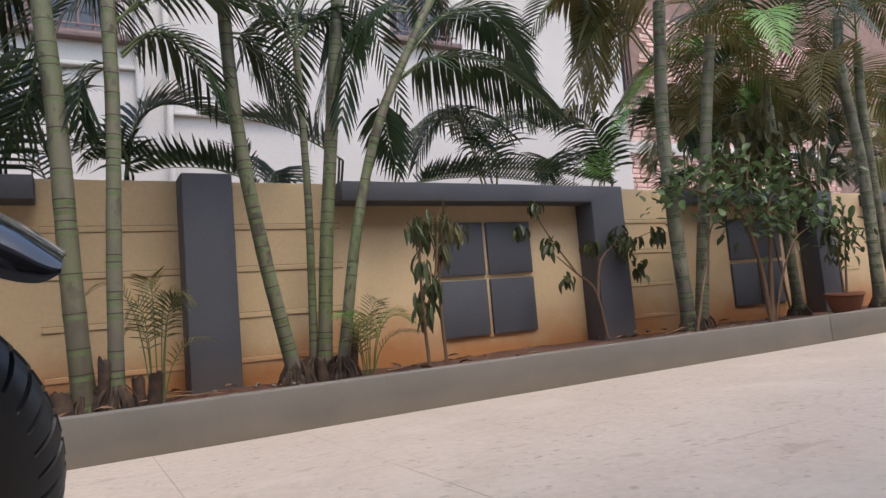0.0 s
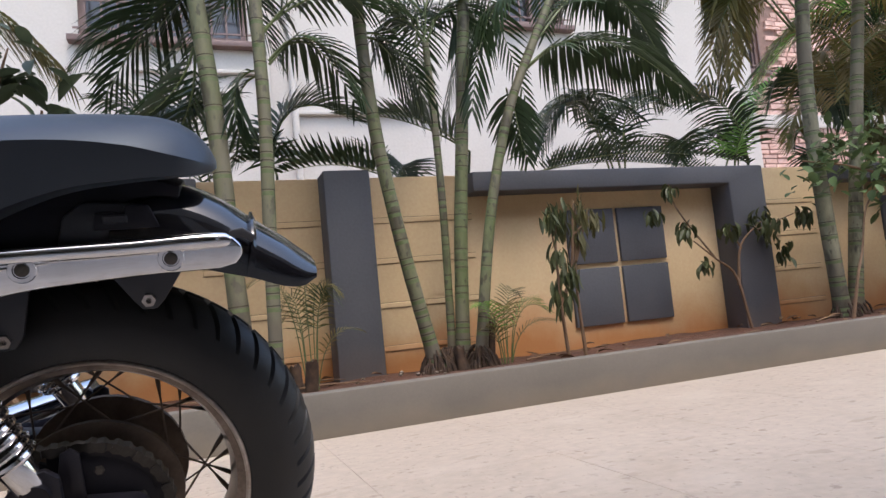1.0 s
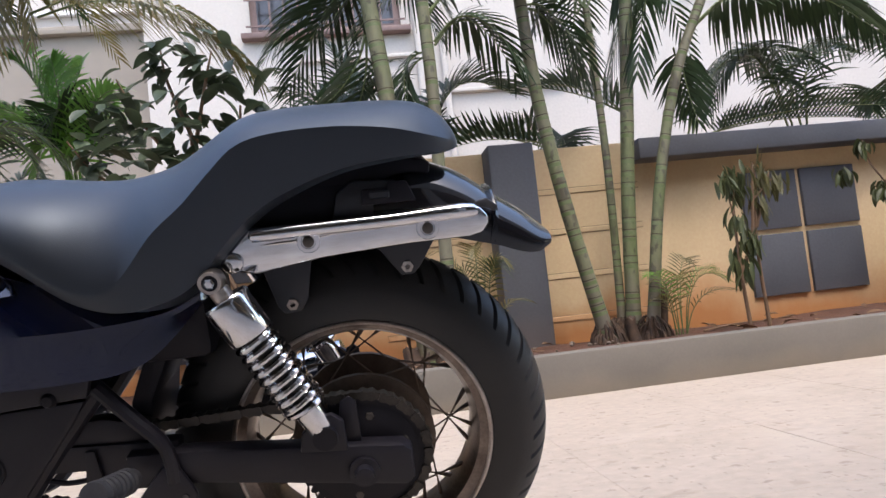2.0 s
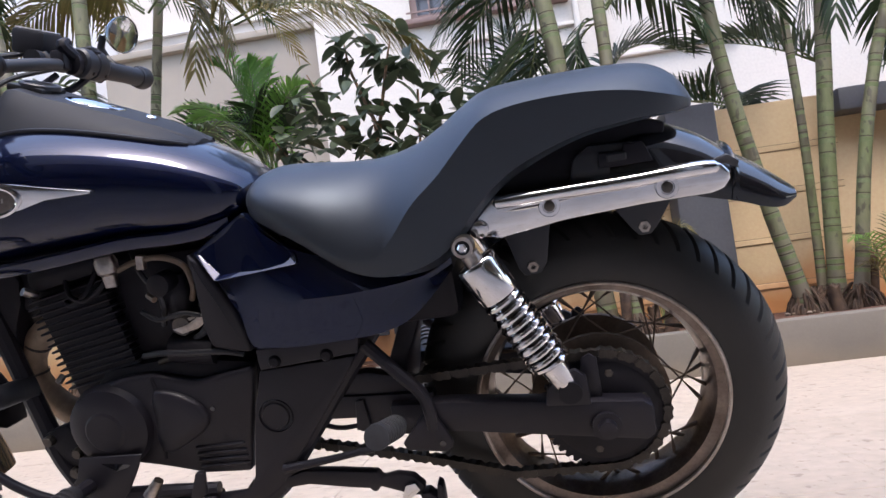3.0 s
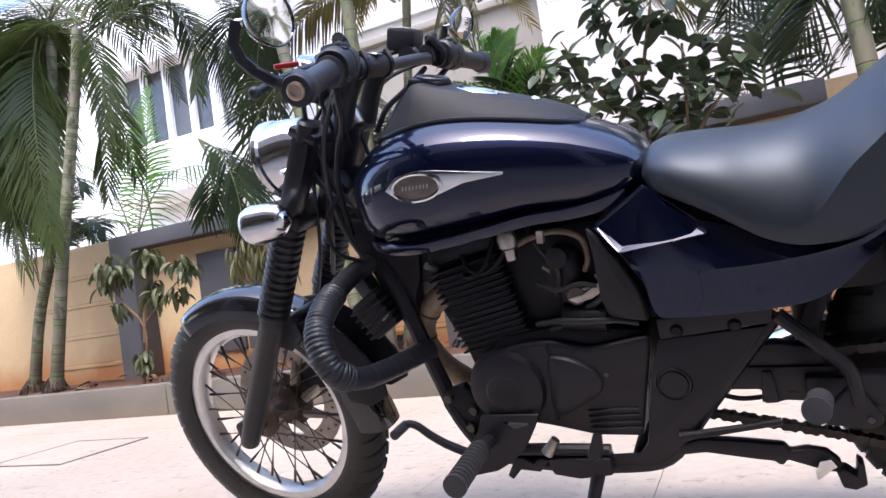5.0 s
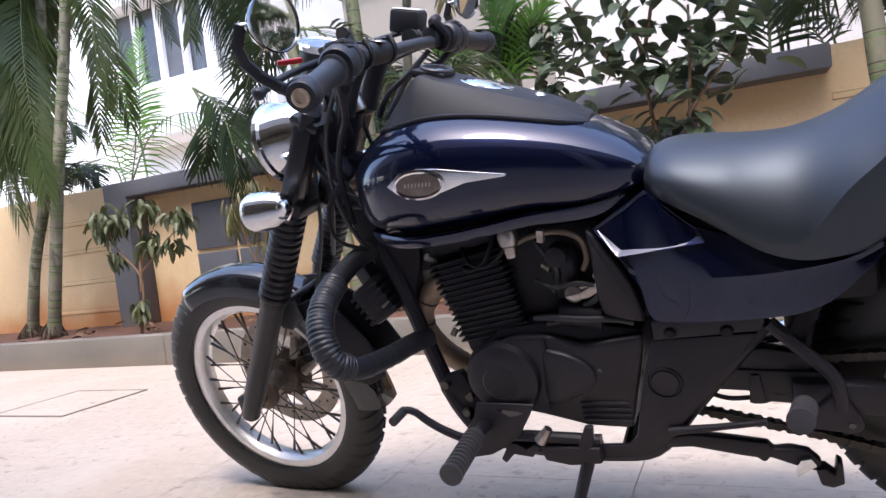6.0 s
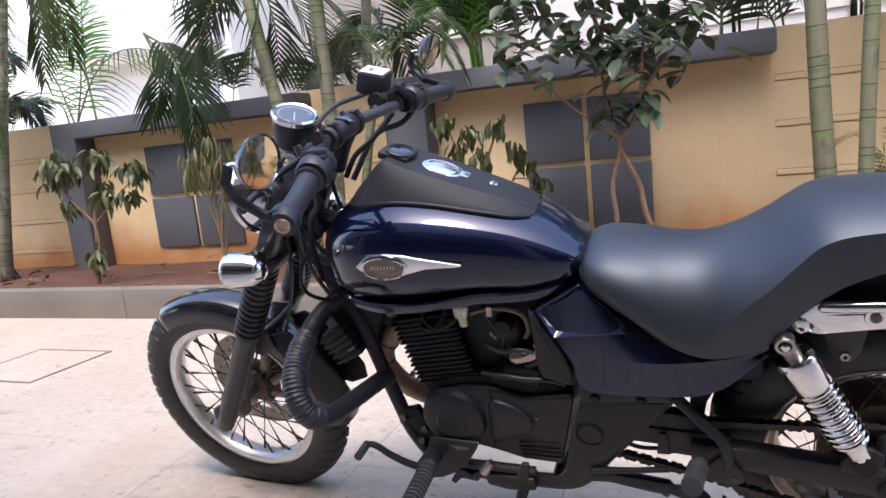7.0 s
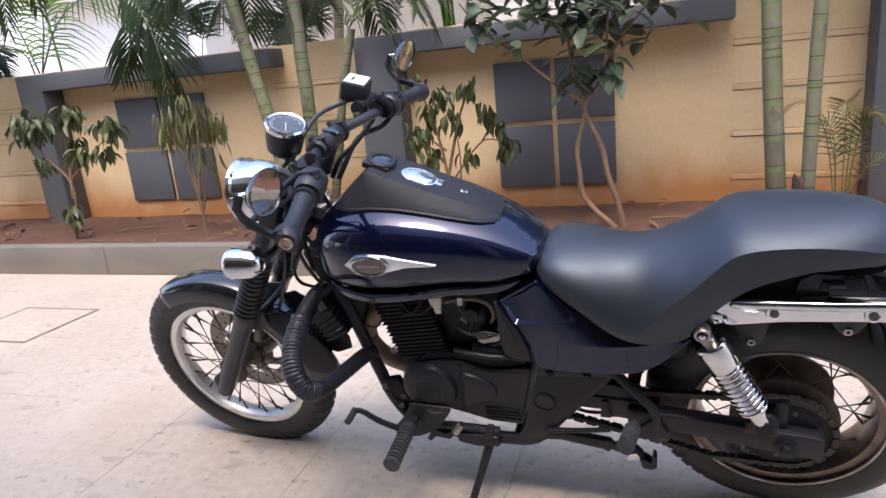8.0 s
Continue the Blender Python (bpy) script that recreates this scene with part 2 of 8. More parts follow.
def spline(pts, n):
    """n points on a smooth curve through pts (rows of any width)."""
    p = np.asarray(pts, float)
    if len(p) == 2:
        return np.array([p[0] + (p[1] - p[0]) * k / (n - 1) for k in range(n)])
    d = np.r_[0, np.cumsum(np.maximum(np.linalg.norm(np.diff(p[:, :3], axis=0), axis=1), 1e-6) ** 0.7)]
    out = []
    for s in np.linspace(0, d[-1], n):
        i = min(max(int(np.searchsorted(d, s) - 1), 0), len(p) - 2)
        h = d[i + 1] - d[i]
        u = (s - d[i]) / h
        m0 = (p[i + 1] - p[i - 1]) / (d[i + 1] - d[i - 1]) if i > 0 else (p[1] - p[0]) / (d[1] - d[0])
        m1 = (p[i + 2] - p[i]) / (d[i + 2] - d[i]) if i + 2 < len(p) else (p[-1] - p[-2]) / (d[-1] - d[-2])
        out.append((2 * u**3 - 3 * u**2 + 1) * p[i] + (u**3 - 2 * u**2 + u) * h * m0 + (-2 * u**3 + 3 * u**2) * p[i + 1] + (u**3 - u**2) * h * m1)
    return np.array(out)


def loft(rings, bm=None, caps=True, closed=True):
    """Skins rows of points, each with the same count."""
    bm = bm or bmesh.new()
    vs = [[bm.verts.new(p) for p in r] for r in rings]
    m = len(vs[0])
    for a, b in zip(vs, vs[1:]):
        for k in range(m if closed else m - 1):
            q = (k + 1) % m
            bm.faces.new((a[k], a[q], b[q], b[k]))
    if caps and closed:
        bm.faces.new(vs[0][::-1])
        bm.faces.new(vs[-1])
    bmesh.ops.recalc_face_normals(bm, faces=bm.faces)
    return bm


def tube(pts, radius, n=None, seg=10, bm=None, flat=1.0):
    """A round bar along a smooth curve; radius: one number or one per given point."""
    pts = [tuple(p) for p in pts]
    rad = [radius] * len(pts) if not isinstance(radius, (list, tuple)) else radius
    n = n or (2 if len(pts) == 2 else 5 * (len(pts) - 1) + 1)
    q = spline([(*p, r) for p, r in zip(pts, rad)], n)
    rings, up = [], None
    for k in range(n):
        d = Vector(q[min(k + 1, n - 1), :3] - q[max(k - 1, 0), :3]).normalized()
        if up is None:
            up = Vector((0, 0, 1)) if abs(d.z) < 0.9 else Vector((1, 0, 0))
        s = d.cross(up).normalized()
        up = s.cross(d)
        c = Vector(q[k, :3])
        rings.append([c + (s * math.cos(a) * flat + up * math.sin(a)) * q[k, 3] for a in (2 * math.pi * j / seg for j in range(seg))])
    return loft(rings, bm)


def lathe(profile, m=None, seg=32, bm=None):
    """Turns rows of (radius, height) round z, then moves by m."""
    bm = bm or bmesh.new()
    m = m or Matrix.Identity(4)
    rings = []
    for r, h in profile:
        rings.append([bm.verts.new(m @ Vector((max(r, 1e-5) * math.cos(2 * math.pi * k / seg), max(r, 1e-5) * math.sin(2 * math.pi * k / seg), h))) for k in range(seg)])
    fs = []
    for a, b in zip(rings, rings[1:]):
        for k in range(seg):
            q = (k + 1) % seg
            fs.append(bm.faces.new((a[k], a[q], b[q], b[k])))
    fs.append(bm.faces.new(rings[0][::-1]))
    fs.append(bm.faces.new(rings[-1]))
    bmesh.ops.remove_doubles(bm, verts=[v for r in rings for v in r], dist=1e-5)
    bmesh.ops.recalc_face_normals(bm, faces=bm.faces)
    return bm


def plate(pts, y0, y1, bevel=0.0, bm=None, seg=2):
    """A flat plate with an outline in x and z."""
    own = bmesh.new()
    a = [own.verts.new((x, y0, z)) for x, z in pts]
    f = own.faces.new(a)
    r = bmesh.ops.extrude_face_region(own, geom=[f])
    bmesh.ops.translate(own, vec=(0, y1 - y0, 0), verts=[v for v in r["geom"] if isinstance(v, bmesh.types.BMVert)])
    bmesh.ops.recalc_face_normals(own, faces=own.faces)
    if bevel:
        bmesh.ops.bevel(own, geom=list(own.edges), offset=bevel, segments=seg, affect='EDGES', profile=0.5)
    if bm is None:
        return own
    me = bpy.data.meshes.new("tmp")
    own.to_mesh(me)
    own.free()
    bm.from_mesh(me)
    bpy.data.meshes.remove(me)
    return bm


def toward(p, d):
    """A frame at p whose z looks along d."""
    return Matrix.Translation(p) @ Vector(d).to_track_quat("Z", "Y").to_matrix().to_4x4()


# ---- ground: one sheet that falls gently to the kerb ----
KERB_Y, KERB_Z, SOIL_Z, WALL_Y = -1.048, 0.192, 0.150, 0.21


def ground_z(y):
    return 0.03 * min(max((KERB_Y - y) / 1.6, 0.0), 1.0)


bm = bmesh.new()
ys = [-60, -20, -9, -6, -4, -2.648, -2.2, -1.8, -1.4, -1.048, -0.5, 8, 60]
xs = [-60, -15, -8, -4, 0, 4, 8, 15, 60]
grid = [[bm.verts.new((x, y, ground_z(y) - 0.006)) for x in xs] for y in ys]
for a, b in zip(grid, grid[1:]):
    for k in range(len(xs) - 1):
        bm.faces.new((a[k], a[k + 1], b[k + 1], b[k]))
ground = tagged(part("ground", bm, CONCRETE, smooth=False), "dusty concrete sub-base under the yard's paving slabs", "ground", kind="structure")

# ---- planter kerb, in lengths with open joints ----
kerb = thing("planter_kerb", Matrix.Identity(4), "grey cement kerb edging the planting bed", "kerb", kind="structure")
edges = [-14.0, -9.2, -4.62, -0.9, 4.35, 9.0, 15.0]
for a, b in zip(edges, edges[1:]):
    bm = box(a + 0.002, b - 0.002, KERB_Y, KERB_Y + 0.1, -0.05, KERB_Z, 0.007)
    part("kerb_stone", bm, KERB, kerb)

# ---- soil bed, uneven ----
bm = bmesh.new()
nx, ny = 220, 12
rows = []
for j in range(ny + 1):
    y = KERB_Y + 0.06 + (0.30 - KERB_Y - 0.06) * j / ny
    rows.append([bm.verts.new((x, y, SOIL_Z + 0.018 * noise.noise(Vector((x * 2.3, y * 3, 0))) + 0.010 * noise.noise(Vector((x * 9, y * 9, 3))) - 0.035 * j / ny))
                 for x in np.linspace(-14, 15, nx + 1)])
for a, b in zip(rows, rows[1:]):
    for k in range(nx):
        bm.faces.new((a[k], a[k + 1], b[k + 1], b[k]))
tagged(part("soil_bed", bm, SOIL), "reddish brown soil of the planting bed, dry and clumpy", "soil", kind="structure")

# ---- boundary wall with grey pillars, hoods and square panels ----
WALL_TOP = 1.385
wall = tagged(part("wall_north", box(-14, 15, WALL_Y, WALL_Y + 0.2, -0.05, WALL_TOP, 0.008), OCHRE),
              "ochre plastered boundary wall with raised thin bands", "wall", kind="structure")


def hood(outer, inner, end, top=1.365, low=1.232):
    """A grey hood: one upright from outer to inner and a beam on to end."""
    sgn = 1 if end > outer else -1
    pts = [(outer, 0.0), (outer, top), (end, top), (end, low), (inner, low), (inner, 0.0)]
    bm = plate(pts if sgn > 0 else pts[::-1], 0.0, WALL_Y + 0.001, 0.012)
    return tagged(part("wall_hood", bm, GREY), "grey painted projecting hood of the boundary wall", "wall trim", "hoods of the boundary wall", "structure")


def panels(x0, x1, z0=0.262, z1=1.105, gap=0.034):
    xm, zm = (x0 + x1) / 2, 0.692
    for a, b in ((x0, xm - gap / 2), (xm + gap / 2, x1)):
        for c, d in ((z0, zm - gap / 2), (zm + gap / 2, z1)):
            part("panel", box(a, b, WALL_Y - 0.025, WALL_Y + 0.004, c, d, 0.006), GREY, wall, "square dark grey raised panel")


hood(3.435, 3.093, 0.975)
hood(-3.145, -2.84, -0.724)
hood(-6.235, -5.976, -3.81)
hood(6.40, 6.06, 4.30)
hood(9.4, 9.1, 7.27)
tagged(part("wall_pillar", box(0.0, 0.289, 0.0, WALL_Y + 0.001, 0.0, 1.393, 0.012), GREY), "dark grey painted pillar of the boundary wall", "pillar", kind="structure")
panels(1.748, 2.588)
panels(-2.215, -1.423)
panels(-5.44, -4.57)
panels(4.945, 5.72)


def bands(x0, x1):
    for z in (1.097, 0.832, 0.545, 0.27):
        part("band", box(x0, x1, WALL_Y - 0.007, WALL_Y + 0.002, z - 0.017, z + 0.017, 0.003, seg=1), OCHRE, wall)
        # the band's edge shadows, drawn as thin dark strips
        for h in (-0.0185, 0.0185):
            part("band_shadow_line", box(x0 - 0.002, x1, WALL_Y - 0.0035, WALL_Y + 0.002, z + h - 0.0022, z + h + 0.0022), BANDSHADE, wall, smooth=False)


bands(-0.715, -0.0)
bands(0.289, 1.03)
bands(3.435, 4.15)
bands(-3.92, -3.145)
bands(-7.4, -6.235)
bands(6.4, 7.1)

# ---- the motorcycle: x to its rear, y to its right, z up; it leans on its side stand ----
BIKE = pose(-0.863, -2.806, 0.030, 0, 0, -3.1) @ pose(0, 0, 0, 15.9, -0.3) @ Matrix.Scale(1.004, 4)
bike = thing("motorcycle", BIKE, "navy blue cruiser motorcycle with chrome trim leaning on its side stand", "motorcycle")
REAR, FRONT = Vector((-0.012, 0, 0.305)), Vector((-1.470, 0, 0.304))
ACROSS = Matrix.Rotation(radians(90), 4, 'X')     # turns a lathe's axis to -y


def side(p):
    """A lathe's frame at p with its axis along -y, towards the bike's left."""
    return Matrix.Translation(p) @ ACROSS


def slant(v, kind):
    """How far round the tyre, in tread pitches, a groove has run when it is v of the way from crown to edge."""
    w = min(1.0, abs(v) * 1.15)
    return 1.25 * w ** 1.3 if kind == "rear" else 0.9 * w


def tyre(centre, r_in, r_out, half, pitches, kind, parent):
    n, m = pitches * 15, 44
    bm = bmesh.new()
    rows = []
    for k in range(n):
        row = []
        for j in range(m):
            t = math.pi * j / (m - 1)
            v = -math.cos(t)
            a = 2 * math.pi * (k - 15 * slant(v, kind)) / n
            y = half * v
            r = r_in + (r_out - r_in) * (1 - abs(v) ** 2.3) ** 0.52 if abs(v) < 1 else r_in
            crown = (r - r_in) / (r_out - r_in)
            neck = 0.86 if kind == "rear" else 0.66
            y *= neck + (1 - neck) * min(1.0, crown / 0.5) ** 0.6
            if crown > (0.70 if kind == "rear" else 0.5) and (k % 15 in (0, 1, 2) and abs(v) > 0.09 or abs(v) < 0.04):
                r -= 0.0065
            row.append(bm.verts.new((centre.x + r * math.cos(a), y, centre.z + r * math.sin(a))))
        rows.append(row)
    for k in range(n):
        a, b = rows[k], rows[(k + 1) % n]
        for j in range(m - 1):
            bm.faces.new((a[j], a[j + 1], b[j + 1], b[j]))
    bmesh.ops.recalc_face_normals(bm, faces=bm.faces)
    return part("tyre", bm, RUBBER, parent, "worn black road tyre with slanted tread grooves", flat_angle=30)


def wheel(name, centre, r_rim, r_out, half, pitches, kind, spokes, hub_r, hub_half, label, rim_mat):
    w = new(name)
    w.parent, w["label"] = bike, label
    tyre(centre, r_rim - 0.006, r_out, half, pitches, kind, w)
    f = half * (0.80 if kind == "rear" else 0.62)
    edge_r, edge_y = (r_rim - 0.007, half * 0.865) if kind == "rear" else (r_rim + 0.0065, f * 1.02)
    prof = [(r_rim - 0.030, -f * 0.45), (r_rim - 0.022, -f * 0.8), (r_rim - 0.004, -f * 0.86), (r_rim + 0.004, -f), (r_rim + 0.008, -f * 1.04), (r_rim + 0.006, -f * 0.9),
            (r_rim - 0.008, -f * 0.7), (r_rim - 0.02, 0), (r_rim - 0.008, f * 0.7), (r_rim + 0.006, f * 0.9), (r_rim + 0.008, f * 1.04), (r_rim + 0.004, f),
            (r_rim - 0.004, f * 0.86), (r_rim - 0.022, f * 0.8), (r_rim - 0.030, f * 0.45), (r_rim - 0.032, 0), (r_rim - 0.030, -f * 0.45)]
    bm = bmesh.new()
    m = side(centre)
    seg, rings = 96, []
    for r, h in prof[:-1]:
        rings.append([bm.verts.new(m @ Vector((r * math.cos(2 * math.pi * k / seg), r * math.sin(2 * math.pi * k / seg), h))) for k in range(seg)])
    for i in range(len(rings)):
        a, b = rings[i], rings[(i + 1) % len(rings)]
        for k in range(seg):
            bm.faces.new((a[k], a[(k + 1) % seg], b[(k + 1) % seg], b[k]))
    bmesh.ops.recalc_face_normals(bm, faces=bm.faces)
    part("rim", bm, rim_mat, w, "spoked steel rim")
    for s in (-1, 1):
        ring = [(edge_r + 0.0035 * math.cos(q), s * edge_y + 0.0035 * math.sin(q)) for q in np.linspace(0, 2 * math.pi, 9)[:-1]]
        lip = bmesh.new()
        rr = [[lip.verts.new(m @ Vector((a * math.cos(2 * math.pi * k / 96), a * math.sin(2 * math.pi * k / 96), b))) for a, b in ring] for k in range(96)]
        for k in range(96):
            for j in range(8):
                lip.faces.new((rr[k][j], rr[k][(j + 1) % 8], rr[(k + 1) % 96][(j + 1) % 8], rr[(k + 1) % 96][j]))
        bmesh.ops.recalc_face_normals(lip, faces=lip.faces)
        part("rim_lip", lip, DULLCHROME if kind == "rear" else CHROME, w, "bright rolled rim edge")
    h = hub_half
    part("hub", lathe([(0.012, -h - 0.02), (0.02, -h - 0.018), (0.022, -h - 0.004), (hub_r * 0.9, -h), (hub_r, -h + 0.004), (hub_r, -h + 0.012), (hub_r * 0.55, -h + 0.02), (hub_r * 0.5, 0),
                       (hub_r * 0.55, h - 0.02), (hub_r, h - 0.012), (hub_r, h - 0.004), (hub_r * 0.9, h), (0.022, h + 0.004), (0.02, h + 0.018), (0.012, h + 0.02)], side(centre)), RUST, w, "rusty steel hub")
    for k in range(spokes):
        a = 2 * math.pi * (k + 0.5) / spokes
        s = -1 if k % 2 else 1
        lean = radians(34) * (1 if (k // 2) % 2 else -1)
        p = centre + Vector((hub_r * 0.95 * math.cos(a + lean), s * (h - 0.008), hub_r * 0.95 * math.sin(a + lean)))
        q = centre + Vector(((r_rim - 0.028) * math.cos(a), s * 0.006, (r_rim - 0.028) * math.sin(a)))
        bm = tube([p, p.lerp(q, 0.86), p.lerp(q, 0.865), q], [0.0017, 0.0017, 0.0034, 0.0034], n=6, seg=6)
        part("spoke", bm, RUST if kind == "rear" else STEEL, w)
    return w


rear_wheel = wheel("rear_wheel", REAR, 0.199, 0.290, 0.066, 50, "rear", 32, 0.108, 0.052, "rear spoked wheel with a wide black tyre", RIMDARK)
front_wheel = wheel("front_wheel", FRONT, 0.231, 0.310, 0.047, 44, "front", 36, 0.045, 0.048, "front spoked wheel with a bright rim", RIMBRIGHT)

# front brake disc and caliper on the far side
bm = bmesh.new()
for k in range(48):
    a0, a1 = 2 * math.pi * k / 48, 2 * math.pi * (k + 1) / 48
    loft([[(FRONT.x + r * math.cos(a), y, FRONT.z + r * math.sin(a)) for r, y in ((0.102, 0.064), (0.150, 0.064), (0.150, 0.069), (0.102, 0.069))] for a in (a0, a1)], bm, caps=False)
bmesh.ops.remove_doubles(bm, verts=bm.verts, dist=1e-5)
disc = part("brake_disc", bm, DISC, front_wheel, "drilled steel brake disc, browned")
part("disc_carrier", lathe([(0.030, -0.012), (0.062, -0.010), (0.070, -0.004), (0.071, 0.004), (0.030, 0.004)], side(FRONT + Vector((0, 0.062, 0))), seg=36), RUST, disc, "browned round disc carrier")
for k in range(8):
    a = 2 * math.pi * k / 8
    part("disc_arm", tube([FRONT + Vector((0.055 * math.cos(a), 0.060, 0.055 * math.sin(a))), FRONT + Vector((0.110 * math.cos(a + 0.28), 0.066, 0.110 * math.sin(a + 0.28)))], [0.014, 0.009], seg=8), DISC, disc)
hole = lathe([(0.0, 0.0006), (0.0042, 0.0006), (0.0042, -0.001)], seg=8)
first = part("drilled_hole", hole, GLOSS, disc)
holes = first.data
first.matrix_basis = side(FRONT + Vector((0.126, 0.064, 0.0)))
for k in range(36):
    a, rr_ = 2 * math.pi * (k + 0.5) / 36, (0.113, 0.126, 0.139)[k % 3]
    share("drilled_hole", holes, disc, side(FRONT + Vector((rr_ * math.cos(a), 0.064, rr_ * math.sin(a)))))
bm = box(-0.03, 0.03, 0.058, 0.10, -0.035, 0.035, 0.008)
bmesh.ops.transform(bm, matrix=Matrix.Translation(FRONT + Vector((0.095, 0, 0.055))), verts=bm.verts)
part("brake_caliper", bm, MATTE, front_wheel)

# sprocket with teeth, cover plate, axle end
bm = bmesh.new()
pts = []
for k in range(42):
    for j, r in ((0, 0.088), (0.35, 0.096), (0.65, 0.096)):
        a = 2 * math.pi * (k + j) / 42
        pts.append((REAR.x + r * math.cos(a), REAR.z + r * math.sin(a)))
plate(pts, -0.089, -0.083, bm=bm)
part("sprocket", bm, MATTE, rear_wheel, "toothed steel sprocket")
part("hub_cover", lathe([(0.0, 0.092), (0.05, 0.094), (0.072, 0.092), (0.080, 0.089), (0.082, 0.045)], side(REAR)), MATTE, rear_wheel)
for k in range(6):
    a = math.pi * k / 3 + 0.3
    part("sprocket_bolt", lathe([(0.008, 0.08), (0.008, 0.092), (0.005, 0.094)], side(REAR + Vector((0.062 * math.cos(a), 0, 0.062 * math.sin(a)))), seg=6), STEEL, rear_wheel)

# chain: links along a run round both sprockets
run = []
fc, fr, rr = Vector((-0.50, 0, 0.345)), 0.040, 0.094
for a in np.linspace(95, -85, 16):
    run.append((REAR.x + rr * math.cos(radians(a)), REAR.z + rr * math.sin(radians(a))))
run.append((-0.16, 0.212)); run.append((-0.30, 0.255))
for a in np.linspace(262, 100, 8):
    run.append((fc.x + fr * math.cos(radians(a)), fc.z + fr * math.sin(radians(a))))
run.append(run[0])
run = np.array(run)
cum = np.r_[0, np.cumsum(np.linalg.norm(np.diff(run, axis=0), axis=1))]
bm = bmesh.new()
count = int(cum[-1] / 0.0145)
for k in range(count):
    p0, p1 = (np.array([np.interp(s, cum, run[:, c]) for c in (0, 1)]) for s in (cum[-1] * k / count, cum[-1] * (k + 1) / count))
    d = (p1 - p0) / np.linalg.norm(p1 - p0)
    o = np.array([-d[1], d[0]])
    w = 0.0075 if k % 2 else 0.0065
    dy = 0.008 if k % 2 else 0.005
    ring = [p0 - d * 0.004 + o * w * 0.7, p0 + o * w, (p0 + p1) / 2 + o * w * 0.75, p1 + o * w, p1 + d * 0.004 + o * w * 0.7,
            p1 + d * 0.004 - o * w * 0.7, p1 - o * w, (p0 + p1) / 2 - o * w * 0.75, p0 - o * w, p0 - d * 0.004 - o * w * 0.7]
    plate([tuple(q) for q in ring], -0.086 - dy, -0.086 + dy, bm=bm)
part("drive_chain", bm, CHAIN, bike, "oily steel roller chain", smooth=False)

# swingarm, both sides, and the cross tube
for s in (-1, 1):
    y0, y1 = s * 0.092, s * 0.124
    bm = plate([(-0.33, 0.367), (-0.235, 0.362), (0.045, 0.332), (0.058, 0.322), (0.058, 0.278), (0.046, 0.268), (-0.235, 0.312), (-0.33, 0.316)], min(y0, y1), max(y0, y1), 0.006)
    arm = part("swingarm_leg", bm, ENGINEB, bike)
    part("axle_nut", lathe([(0.0, 0.0), (0.022, 0.0), (0.022, 0.006), (0.014, 0.007), (0.013, 0.018), (0.006, 0.02)], Matrix.Translation((REAR.x, s * 0.124, 0.300)) @ pose(0, 0, 0, 90 * -s if s > 0 else 90), seg=18), ENGINEB, arm)
    bm = plate([(-0.095, 0.345), (-0.03, 0.34), (-0.032, 0.385), (-0.047, 0.397), (-0.068, 0.392), (-0.09, 0.372)], min(s * 0.126, s * 0.137), max(s * 0.126, s * 0.137), 0.003)
    part("shock_bracket", bm, ENGINEB, arm)
    bm = plate([(-0.045, 0.34), (-0.012, 0.338), (-0.014, 0.40), (-0.024, 0.408), (-0.036, 0.402)], min(s * 0.105, s * 0.110), max(s * 0.105, s * 0.110), 0.002)
    part("stop_tab", bm, ENGINEB, arm)
part("swingarm_pivot", tube([(-0.46, -0.10, 0.35), (-0.46, 0.10, 0.35)], 0.024, seg=16), ENGINEB, bike)


